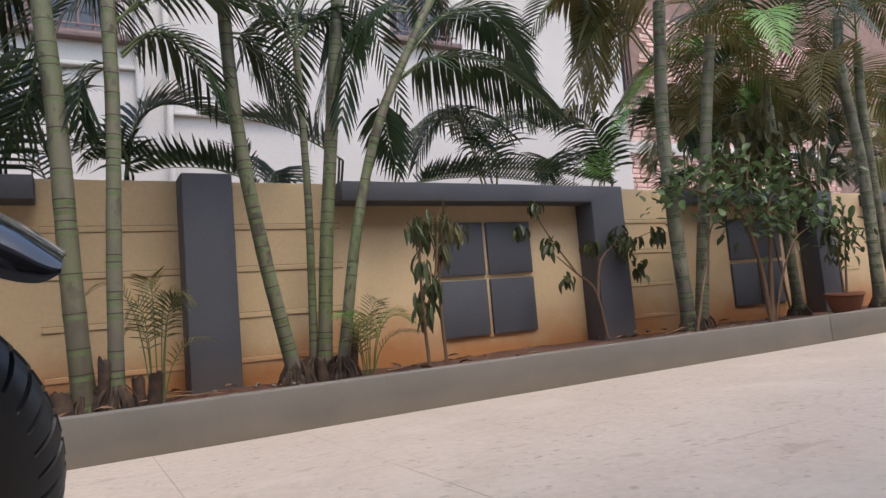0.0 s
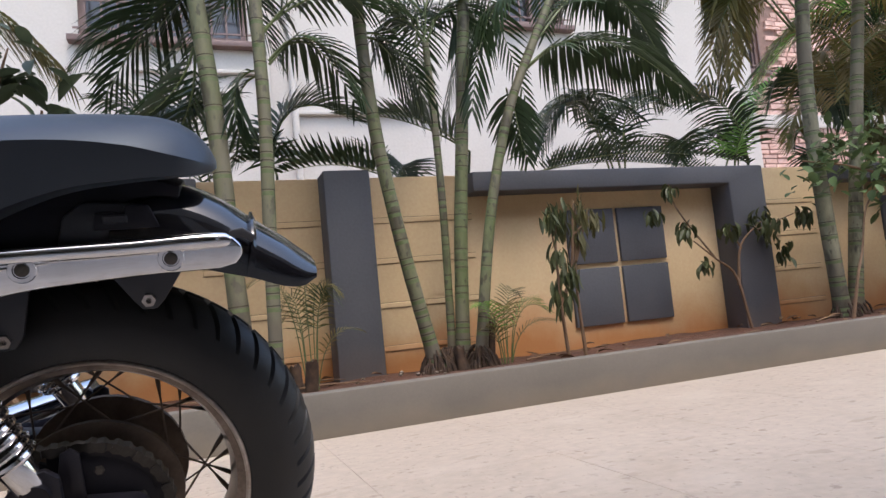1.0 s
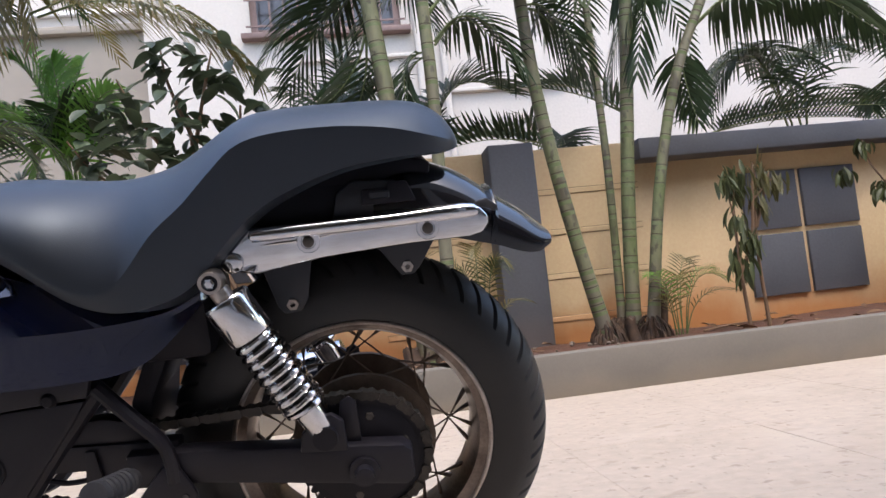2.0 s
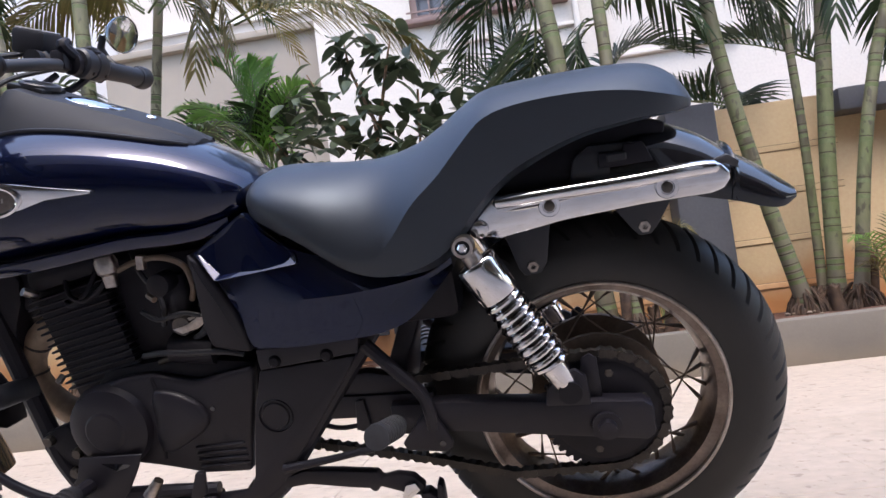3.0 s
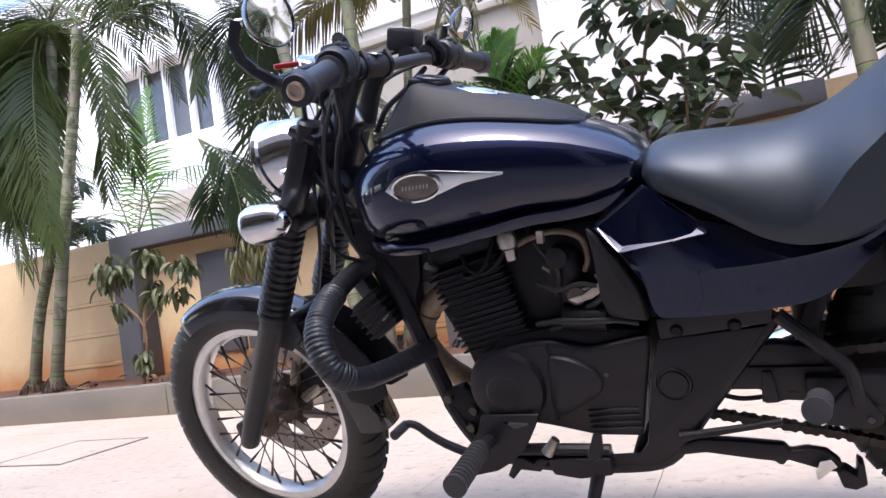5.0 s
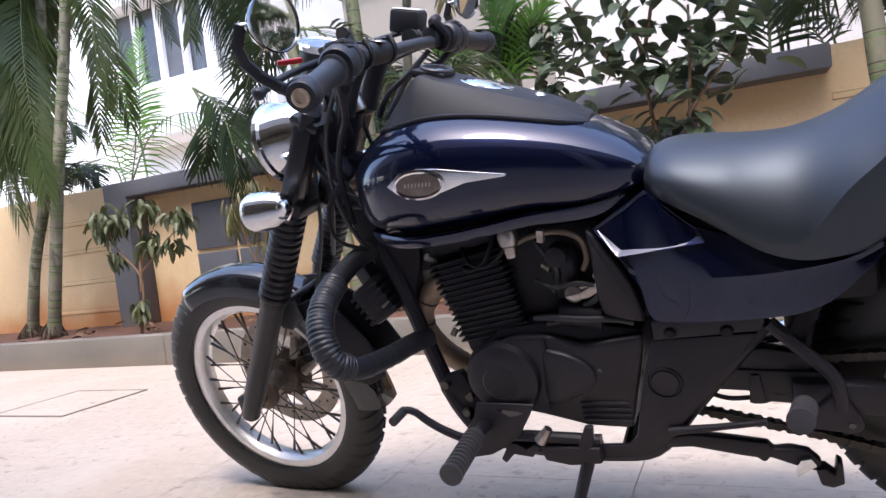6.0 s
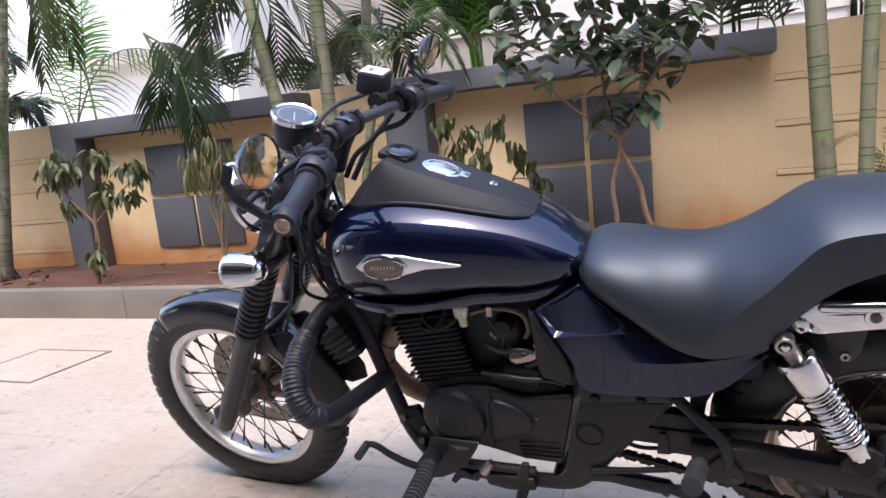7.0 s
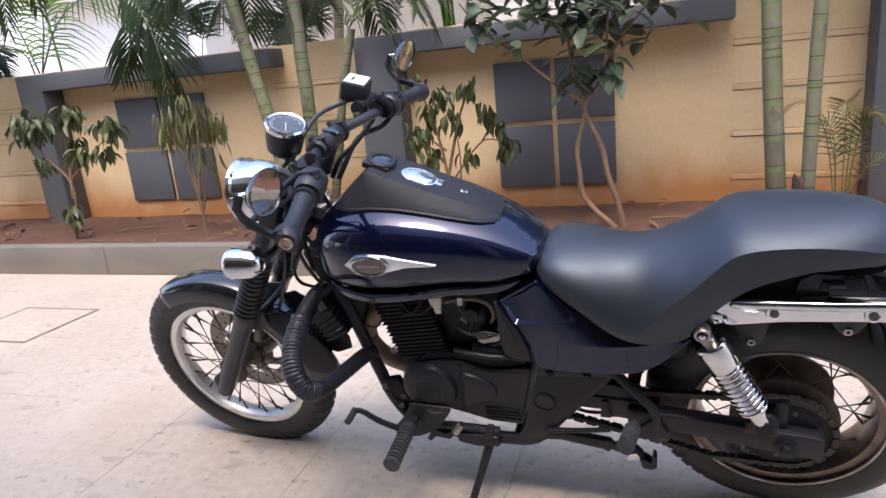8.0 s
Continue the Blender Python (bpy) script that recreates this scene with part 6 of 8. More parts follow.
TRUNKGREY = mat("grey_palm_trunk", (0.27, 0.265, 0.185), (0.20, 0.20, 0.125), scale=6, rough=0.75, bump=0.35, bscale=60, stretch=(1, 1, 0.35), depth=0.003)
SCAR = mat("leaf_scar", (0.040, 0.034, 0.022), (0.075, 0.065, 0.040), scale=14, rough=0.8, bump=0.3)
BLOOM = mat("waxy_trunk_band", (0.150, 0.180, 0.090), (0.095, 0.130, 0.045), scale=16, rough=0.7, bump=0.2)
ROOT = mat("palm_root", (0.085, 0.050, 0.030), (0.024, 0.015, 0.011), scale=22, rough=0.9, bump=0.5)
BARK = mat("young_bark", (0.20, 0.12, 0.07), (0.13, 0.08, 0.045), scale=12, rough=0.8, bump=0.4, stretch=(1, 1, 0.3))
BROAD = leaf_mat("broad_leaf", (0.058, 0.082, 0.048), (0.085, 0.112, 0.060), rough=0.42)
DROOP = leaf_mat("drooping_leaf", (0.062, 0.085, 0.029), (0.098, 0.100, 0.037), rough=0.45)
SMALLLEAF = leaf_mat("small_leaf", (0.090, 0.150, 0.058), (0.135, 0.195, 0.078), rough=0.42)
OLIVE = leaf_mat("olive_leaf", (0.09, 0.095, 0.03), (0.12, 0.10, 0.035), rough=0.5)
rng = random.Random(7)
for m in (TRUNK, TRUNKGREY):
    add_layer(m, (0.080, 0.062, 0.040), 0.42, 0.80, 5.0, (1, 1, 0.5), 0.85, 5, height=(0.15, 0.75))
    add_layer(m, (0.052, 0.042, 0.030), 0.50, 0.62, 9.0, (1, 1, 0.3), 0.8)
    add_layer(m, (0.040, 0.036, 0.026), 0.58, 0.64, 26.0, (1, 1, 0.5), 0.7, 4)
    add_layer(m, (0.165, 0.148, 0.112), 0.46, 0.62, 3.2, (1, 1, 0.5), 0.7)


def frond_mesh(base, mid, tip, leaf=0.36, width=0.021, spacing=0.041, vee=0.3, droop=0.5, seed=0, stem=0.12):
    """A feather leaf: a tapering rib through three points with two rows of folded leaflets."""
    r = random.Random(seed)
    p0, p1, p2 = Vector(base), Vector(mid), Vector(tip)
    c = p1 * 2 - (p0 + p2) * 0.5
    bm = bmesh.new()
    at = lambda s: p0 * (1 - s) ** 2 + c * 2 * s * (1 - s) + p2 * s * s
    tube([at(s) for s in (0, 0.25, 0.5, 0.75, 1)], [q * min(1.0, leaf / 0.34) for q in (0.009, 0.007, 0.005, 0.0035, 0.002)], n=12, seg=5, bm=bm)
    for f in bm.faces:
        f.material_index = 1
    run = sum((at(k / 12) - at((k + 1) / 12)).length for k in range(12))
    pairs = max(12, int(run * (1 - stem) / spacing))
    lean = Vector((r.uniform(-0.25, 0.25), r.uniform(-0.25, 0.25), 1)).normalized()
    for k in range(pairs):
        s = stem + (1 - stem) * (k + 0.5) / pairs
        o = at(s)
        t = (at(min(s + 0.02, 1)) - at(s - 0.02)).normalized()
        sd = t.cross(lean)
        sd = sd.normalized() if sd.length > 0.05 else Vector((1, 0, 0))
        up = sd.cross(t)
        u = (s - stem) / (1 - stem)
        size = leaf * (0.45 + 0.55 * math.sin(math.pi * min(1, u * 0.85 + 0.18))) * (1 - 0.35 * u)
        for w in (-1, 1):
            if r.random() < 0.04:
                continue
            ang = radians(64 - 34 * u + r.uniform(-2.5, 2.5))
            d = (sd * w * math.sin(ang) + t * math.cos(ang) + up * (vee * math.sin(ang) + r.uniform(-0.04, 0.04))).normalized()
            nrm = (up - sd * w * vee).normalized()
            flat = d.cross(nrm).normalized()
            L = size * r.uniform(0.94, 1.05)
            g = droop * r.uniform(0.88, 1.12)
            pts = [o + d * L * q + Vector((0, 0, -g * L * q * q)) for q in (0.0, 0.35, 0.7, 1.0)]
            ws = [width * 0.45, width, width * 0.75, width * 0.08]
            va = [bm.verts.new(p + flat * h * 0.5 + nrm * h * 0.12) for p, h in zip(pts, ws)]
            vb = [bm.verts.new(p - flat * h * 0.5 + nrm * h * 0.12) for p, h in zip(pts, ws)]
            for j in range(3):
                bm.faces.new((va[j], va[j + 1], vb[j + 1], vb[j]))
    return bm


def companion(b, m, e, r):
    """A second frond from nearly the same foot, turned aside a little."""
    b, m, e = Vector(b), Vector(m), Vector(e)
    side_step = Vector((r.uniform(-0.16, 0.16), r.uniform(0.06, 0.22), r.uniform(-0.05, 0.12)))
    return b + Vector((r.uniform(-0.05, 0.05), 0.05, 0)), m + side_step * 0.8, e + side_step * 1.6


def arch(base, ang, length, rise, drop, r):
    """Three points of a frond that leaves base in the direction ang and arches over."""
    d = Vector((math.cos(ang), math.sin(ang), 0))
    b = Vector(base)
    return b, b + d * length * 0.45 + Vector((0, 0, rise)), b + d * length + Vector((0, 0, rise - drop))


def trunk_mesh(pts, r0, r1, step=0.095, seed=0):
    r = random.Random(seed)
    n = 60
    q = spline(pts, n)
    q = np.array([np.interp(np.linspace(0, 1, 120), np.linspace(0, 1, n), q[:, c]) for c in range(3)]).T
    length = float(np.sum(np.linalg.norm(np.diff(q, axis=0), axis=1)))
    marks, z = [], 0.05
    while z < length:
        marks.append(z)
        z += step * r.choice((0.45, 0.75, 1.0, 1.3, 2.0)) * r.uniform(0.8, 1.2)
    ss = sorted({0.0, length} | {m + d for m in marks for d in (-0.032, -0.010, -0.004, 0.002, 0.010) if 0 < m + d < length} | set(np.linspace(0, length, 20)))
    cum = np.r_[0, np.cumsum(np.linalg.norm(np.diff(q, axis=0), axis=1))]
    bm = bmesh.new()
    rings, flags = [], []
    for s in ss:
        c = Vector([np.interp(s, cum, q[:, k]) for k in range(3)])
        e = Vector([np.interp(min(s + 0.02, length), cum, q[:, k]) for k in range(3)]) - Vector([np.interp(max(s - 0.02, 0), cum, q[:, k]) for k in range(3)])
        e.normalize()
        near = min((abs(s - m) for m in marks), default=1)
        u = s / length
        rr = r0 + (r1 - r0) * u + 0.022 * math.exp(-s / 0.07)
        rr *= 1.0 + (0.015 if near < 0.0045 else 0.0) + 0.04 * noise.noise(Vector((s * 7, seed, 0)))
        sx = e.cross(Vector((0, 1, 0))).normalized()
        sy = sx.cross(e)
        rings.append([c + (sx * math.cos(a) + sy * math.sin(a)) * rr * (1 + 0.02 * math.sin(3 * a + seed)) for a in (2 * math.pi * k / 14 for k in range(14))])
        flags.append(s)
    loft(rings, bm)
    m = 14
    bm.faces.ensure_lookup_table()
    for i in range(len(rings) - 1):
        mid = (flags[i] + flags[i + 1]) / 2
        slot = 1 if any(-0.0042 < mid - q < 0.0025 for q in marks) else 2 if any(-0.0325 < mid - q < -0.0095 for q in marks) else 0
        for k in range(m):
            bm.faces[i * m + k].material_index = slot
    return bm


def roots(centre, radius, parent, seed):
    r = random.Random(seed)
    bm = bmesh.new()
    c = Vector(centre)
    for k in range(90):
        a = r.uniform(0, 6.28)
        d = Vector((math.cos(a), math.sin(a), 0))
        h = r.uniform(0.02, 0.13)
        w = radius * r.uniform(0.45, 1.1)
        q = r.uniform(0.0035, 0.0085)
        bend = Vector((r.uniform(-0.02, 0.02), r.uniform(-0.02, 0.02), 0))
        tube([c + d * w * 0.42 + Vector((0, 0, h)), c + d * w * 0.8 + bend + Vector((0, 0, h * 0.6)), c + d * w + bend * 1.5 + Vector((0, 0, -0.03))], [q, q * 1.1, q * 1.2], n=5, seg=5, bm=bm)
    part("root_mass", bm, ROOT, parent, "gnarled brown palm roots")


def palm(trunks, fronds=(), crown=6, label="", mats=(PALM,), reach=1.5, seed=1, trunk_mat=TRUNK, group="palms along the wall", lower=2):
    """A clump: trunks as (points, base radius, top radius); fronds as (base, mid, tip)."""
    base = Vector(trunks[0][0][0])
    t = thing("palm", Matrix.Translation(base), label, "palm", group)
    r = random.Random(seed)
    back = Matrix.Translation(-base)

    def add(name, bm, ms, lab=""):
        bmesh.ops.transform(bm, matrix=back, verts=bm.verts)
        return part(name, bm, ms, t, lab, flat_angle=60)
    for i, (pts, r0, r1) in enumerate(trunks):
        add("trunk", trunk_mesh(pts, r0, r1, seed=seed + i), [trunk_mat, SCAR, BLOOM], "ringed palm trunk")
        top = Vector(pts[-1]) + Vector((0, 0, 0.12))
        for k in range(max(4, crown - 2)):
            a = 6.28 * (k + r.random() * 0.6) / crown
            if top.z < 2.0:
                break
            b, m, e = arch(top + Vector((0, 0, r.uniform(-0.1, 0.1))), a, reach * r.uniform(0.8, 1.2), r.uniform(0.35, 0.7), r.uniform(0.35, 0.9), r)
            if e.y > -0.1 and e.z < 1.6:
                e.z = 1.6
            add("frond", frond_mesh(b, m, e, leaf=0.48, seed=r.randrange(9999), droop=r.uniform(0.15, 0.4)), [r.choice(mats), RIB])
        low = Vector(pts[-1])
        for k in range(lower):
            w = 1 if k % 2 else -1
            z = min(low.z, r.uniform(2.15, 2.6))
            q = Vector([float(np.interp(z, [p[2] for p in pts], [p[c] for p in pts])) for c in (0, 1)] + [z])
            reach_x = r.uniform(0.8, 1.35) * w
            dy = r.uniform(-0.25, 0.25)
            add("frond", frond_mesh(q, q + Vector((reach_x * 0.5, dy * 0.5, r.uniform(0.12, 0.34))), q + Vector((reach_x, dy, r.uniform(-0.55, -0.15))), leaf=0.42, seed=r.randrange(9999), droop=r.uniform(0.2, 0.45)), [mats[0], RIB])
    for b, m, e, *more in fronds:
        leaf, vee, droop = more or (0.44, 0.3, 0.28)
        for p in ((b, m, e), companion(b, m, e, r)):
            add("frond", frond_mesh(*p, leaf=leaf * r.uniform(0.95, 1.1), width=0.0235, spacing=0.036, vee=vee, seed=r.randrange(9999), droop=droop, stem=0.16), [mats[0], RIB])
    for x, y, _ in (Vector(tr[0][0]) - base for tr in trunks):
        roots((x, y, 0), 0.105, t, seed + int(x * 90))
    return t


def areca(x, y, z0, count, low, high, seed, mats=(PALM,), spread=0.75, label="feathery areca palm shoots behind the wall", width=0.0195, leaf=0.38, fronds=(), spacing=0.042, pair=True, gap=0.036):
    """A stemless clump of arching fronds."""
    r = random.Random(seed)
    t = thing("areca_palm", Matrix.Translation((x, y, z0)), label, "palm", "palm shoots")
    for k in range(count):
        a = 6.28 * (k + r.random()) / count
        h = r.uniform(low, high) - z0
        d = spread * r.uniform(0.35, 1.0)
        e = Vector((math.cos(a) * d, math.sin(a) * d * 0.55, h * r.uniform(0.78, 1.0)))
        m = Vector((e.x * 0.42, e.y * 0.42, h * 0.85))
        bm = frond_mesh((0.03 * math.cos(a), 0.03 * math.sin(a), 0), m, e, leaf=leaf, width=width, spacing=spacing, seed=r.randrange(9999), stem=max(0.1, 0.62 - 0.35 * min(1, 0.6 / max(h, 0.1))), droop=r.uniform(0.15, 0.4))
        part("frond", bm, [r.choice(mats), RIB], t, flat_angle=60)
    for b, m, e, *more in fronds:
        o = Vector((x, y, z0))
        size, vee, droop = more or (leaf, 0.3, 0.4)
        for p in ((b, m, e), companion(b, m, e, r))[:2 if pair else 1]:
            b, m, e = (Vector(q) - o for q in p)
            bm = frond_mesh(b, m, e, leaf=size * r.uniform(0.95, 1.1), width=width * 1.15, spacing=gap, vee=vee, seed=r.randrange(9999), stem=0.06, droop=droop)
            tube([(b.x * 0.3, b.y * 0.3, 0), b * 0.6, b], [0.014, 0.012, 0.009], n=6, seg=6, bm=bm)
            part("frond", bm, [mats[0], RIB], t, flat_angle=60)
    return t


S = SOIL_Z - 0.02
palm([([(-0.53, -0.40, S), (-0.575, -0.40, 0.85), (-0.61, -0.40, 1.58), (-0.66, -0.40, 2.14), (-0.73, -0.40, 3.0)], 0.052, 0.042)],
     [((-0.69, -0.30, 2.01), (-0.79, -0.30, 1.79), (-0.97, -0.30, 1.61)), ((-0.68, -0.38, 2.30), (-0.86, -0.2, 2.25), (-1.15, -0.1, 1.80), 0.42, 0.2, 0.4), ((-0.68, -0.38, 2.45), (-0.42, -0.25, 2.50), (-0.16, -0.2, 2.10), 0.40, 0.2, 0.4)],
     7, "tall slim palm with a ringed green trunk", seed=11, lower=0)
palm([([(-0.40, -0.45, S), (-0.385, -0.45, 0.90), (-0.365, -0.45, 1.58), (-0.37, -0.45, 2.16), (-0.37, -0.45, 3.1)], 0.036, 0.033)],
     [((-0.31, -0.35, 1.93), (-0.06, -0.35, 2.06), (0.20, -0.35, 1.72), 0.40, 0.15, 0.55), ((-0.33, -0.40, 2.07), (-0.04, -0.40, 2.32), (0.28, -0.40, 2.24), 0.42, 0.2, 0.3), ((-0.35, -0.40, 1.86), (-0.48, -0.40, 1.79), (-0.51, -0.40, 1.56), 0.30, 0.2, 0.4), ((-0.36, -0.42, 2.25), (-0.56, -0.3, 2.42), (-0.9, -0.2, 2.1))],
     7, "slim palm with a green ringed trunk and a cut stump", seed=23, lower=0)
palm([([(0.55, -0.20, S), (0.40, -0.20, 0.88), (0.29, -0.20, 1.64), (0.25, -0.20, 2.38), (0.24, -0.2, 3.1)], 0.043, 0.036), ([(0.75, -0.10, S), (0.81, -0.10, 0.88), (0.90, -0.10, 1.67), (1.00, -0.10, 2.54), (1.06, -0.1, 3.1)], 0.044, 0.038),
      ([(0.82, -0.20, S), (0.98, -0.20, 1.01), (1.18, -0.20, 1.69), (1.42, -0.20, 2.18), (1.66, -0.20, 2.62)], 0.036, 0.028), ([(0.70, -0.05, S), (0.73, -0.05, 1.07), (0.73, -0.05, 1.64), (0.72, -0.05, 2.20)], 0.026, 0.022)],
     [((0.29, -0.20, 2.18), (0.45, -0.20, 2.11), (0.66, -0.20, 1.75), 0.38, 0.15, 0.6), ((0.72, -0.05, 2.19), (0.54, -0.05, 2.36), (0.37, -0.05, 2.07), 0.34, 0.2, 0.5), ((0.72, -0.05, 2.19), (0.91, -0.05, 2.45), (0.99, -0.05, 2.10), 0.34, 0.2, 0.5), ((0.71, -0.05, 2.20), (0.73, -0.05, 2.52), (0.59, -0.05, 2.72)),
      ((1.46, -0.20, 2.51), (1.14, -0.20, 2.36), (0.93, -0.20, 1.70), 0.42, 0.1, 0.6), ((1.28, -0.20, 1.95), (1.87, -0.24, 2.20), (2.65, -0.20, 1.85), 0.46, 0.05, 0.7), ((1.43, -0.20, 2.17), (2.10, -0.10, 2.63), (2.62, -0.05, 2.04), 0.46, 0.15, 0.5), ((1.24, -0.20, 1.88), (1.26, -0.15, 1.70), (1.33, -0.12, 1.40), 0.24, 0.2, 0.5)],
     6, "clump of four palm trunks on a mat of roots", seed=31, lower=0)
palm([([(3.77, -0.25, S), (3.73, -0.25, 0.99), (3.72, -0.25, 1.82), (3.84, -0.25, 2.90)], 0.058, 0.05), ([(4.02, -0.15, S), (4.19, -0.15, 0.99), (4.38, -0.15, 1.89), (4.57, -0.15, 2.74)], 0.055, 0.046)],
     [((3.75, -0.2, 2.4), (3.45, 0.0, 2.85), (3.38, 0.1, 2.11)), ((2.67, -0.10, 2.69), (3.16, -0.10, 2.96), (3.17, -0.10, 2.04), 0.42, 0.1, 0.6)], 8, "pair of stout palms with yellowing fronds", mats=(PALMDRY, PALM, PALMDRY), trunk_mat=TRUNKGREY, seed=43)
palm([([(6.47, -0.30, S), (6.48, -0.30, 1.51), (6.33, -0.30, 2.55), (6.40, -0.30, 3.1)], 0.06, 0.05), ([(6.9, -0.25, S), (6.75, -0.25, 1.2), (6.72, -0.25, 2.2), (6.8, -0.25, 2.9)], 0.055, 0.045)], (), 9,
     "grey-trunked palms at the end of the bed", mats=(PALMDRY, PALM), trunk_mat=TRUNKGREY, seed=57)
palm([([(5.6, 0.0, S), (5.55, 0.0, 1.2), (5.6, 0.05, 2.4)], 0.05, 0.045)], (), 9, "palm with a dense yellow-green crown", mats=(PALMDRY, PALM, PALMLIT), trunk_mat=TRUNKGREY, seed=59)
palm([([(-3.58, -0.32, S), (-3.68, -0.30, 0.80), (-3.77, -0.30, 1.27), (-3.84, -0.30, 1.67), (-3.98, -0.30, 2.6)], 0.048, 0.040), ([(-3.46, -0.25, S), (-3.41, -0.25, 0.90), (-3.41, -0.25, 1.27), (-3.41, -0.25, 1.62), (-3.40, -0.28, 2.7)], 0.048, 0.042),
      ([(-3.41, -0.10, S), (-3.30, -0.10, 0.62), (-3.20, -0.10, 1.05), (-3.09, -0.10, 1.42)], 0.032, 0.027)],
     [((-3.98, -0.3, 2.65), (-4.5, -0.15, 2.75), (-4.66, -0.1, 2.0), 0.42, 0.1, 0.5), ((-3.94, -0.3, 2.5), (-4.2, -0.2, 2.5), (-4.40, -0.1, 1.87), 0.40, 0.1, 0.5), ((-4.75, -0.35, 1.87), (-4.50, -0.35, 1.59), (-4.45, -0.35, 1.04), 0.36, 0.1, 0.5), ((-4.75, -0.35, 1.87), (-4.67, -0.35, 1.55), (-4.82, -0.35, 1.25), 0.32, 0.1, 0.5), ((-3.81, -0.30, 2.09), (-4.12, -0.30, 2.04), (-4.39, -0.30, 1.65)), ((-3.81, -0.30, 2.09), (-3.55, -0.30, 1.91), (-3.41, -0.30, 1.46)),
      ((-3.81, -0.30, 2.11), (-3.81, -0.34, 1.82), (-3.95, -0.36, 1.54), 0.36, 0.2, 0.4), ((-3.08, -0.10, 1.46), (-3.25, -0.10, 1.69), (-3.46, -0.10, 1.44), 0.30, 0.2, 0.4), ((-3.07, -0.10, 1.49), (-2.74, -0.10, 1.66), (-2.51, -0.10, 1.33), 0.34, 0.2, 0.5), ((-3.07, -0.10, 1.49), (-2.91, -0.12, 1.62), (-2.79, -0.14, 1.30), 0.28, 0.2, 0.5)],
     6, "leaning palms with ringed green trunks", seed=61, lower=0)
palm([([(-6.55, -0.40, S), (-6.27, -0.40, 1.27), (-5.94, -0.40, 2.43), (-5.80, -0.40, 3.0)], 0.050, 0.040), ([(-6.97, -0.30, S), (-6.80, -0.30, 0.75), (-6.55, -0.30, 1.35), (-6.31, -0.30, 2.61), (-6.25, -0.30, 3.1)], 0.046, 0.038)],
     [((-6.0, -0.3, 2.9), (-5.09, -0.2, 3.08), (-4.84, -0.2, 2.29)), ((-6.17, -0.2, 2.87), (-6.65, -0.2, 3.40), (-7.35, -0.2, 3.0)), ((-6.3, -0.2, 2.9), (-7.2, -0.3, 2.8), (-7.7, -0.3, 1.7), 0.5, 0.1, 0.7),
      ((-6.28, -0.3, 3.2), (-6.65, -0.3, 2.93), (-6.8, -0.3, 1.17), 0.5, 0.1, 0.6), ((-6.01, -0.3, 3.05), (-6.5, -0.3, 2.94), (-7.11, -0.3, 1.82), 0.5, 0.1, 0.6), ((-6.25, 0.0, 3.24), (-5.45, 0.0, 3.17), (-4.54, 0.0, 2.44), 0.46, 0.1, 0.5),
      ((-6.0, -0.3, 3.05), (-5.75, -0.3, 2.79), (-5.75, -0.3, 2.04), 0.30, 0.2, 0.5), ((-6.3, -0.2, 2.92), (-6.18, 0.0, 2.48), (-6.28, 0.1, 1.74), 0.40, 0.2, 0.5),
      ((-6.25, -0.4, 3.15), (-6.29, -0.5, 2.41), (-6.24, -0.5, 1.29), 0.46, 0.1, 0.6), ((-6.32, -0.4, 3.2), (-6.66, -0.5, 2.45), (-6.62, -0.5, 1.16), 0.50, 0.1, 0.6), ((-6.35, -0.4, 3.2), (-7.24, -0.5, 2.50), (-7.20, -0.5, 1.25), 0.55, 0.1, 0.6), ((-5.85, -0.4, 3.10), (-6.49, -0.5, 2.89), (-7.28, -0.5, 1.9), 0.5, 0.1, 0.6)], 8, "tall palms with pale ringed trunks and hanging fronds", trunk_mat=TRUNKGREY, seed=71, mats=(PALMHANG, PALM, PALMDRY), lower=0)
palm([([(-9.0, -0.3, S), (-8.9, -0.3, 1.3), (-8.7, -0.3, 2.9)], 0.06, 0.05)], (), 8, "palm at the far end of the bed", trunk_mat=TRUNKGREY, seed=73)
palm([([(-3.62, 0.62, 0.0), (-3.55, 0.62, 1.2), (-3.47, 0.62, 2.0), (-3.34, 0.60, 2.9)], 0.042, 0.034)], [((-3.35, 0.4, 2.75), (-3.85, 0.25, 2.88), (-4.71, 0.2, 2.30), 0.44, 0.1, 0.6), ((-3.35, 0.45, 2.75), (-2.9, 0.3, 2.9), (-2.3, 0.0, 2.45), 0.42, 0.1, 0.6), ((-3.33, 0.4, 2.85), (-2.95, 0.3, 2.85), (-2.98, 0.3, 2.20), 0.40, 0.1, 0.5), ((-2.75, 0.4, 2.55), (-1.94, -0.1, 2.40), (-1.36, -0.2, 1.93), 0.42, 0.1, 0.6)], 6, "thin palm behind the wall with yellow-green hanging fronds", mats=(PALMDRY, PALMLIT, PALM), trunk_mat=TRUNKGREY, seed=77, lower=0)

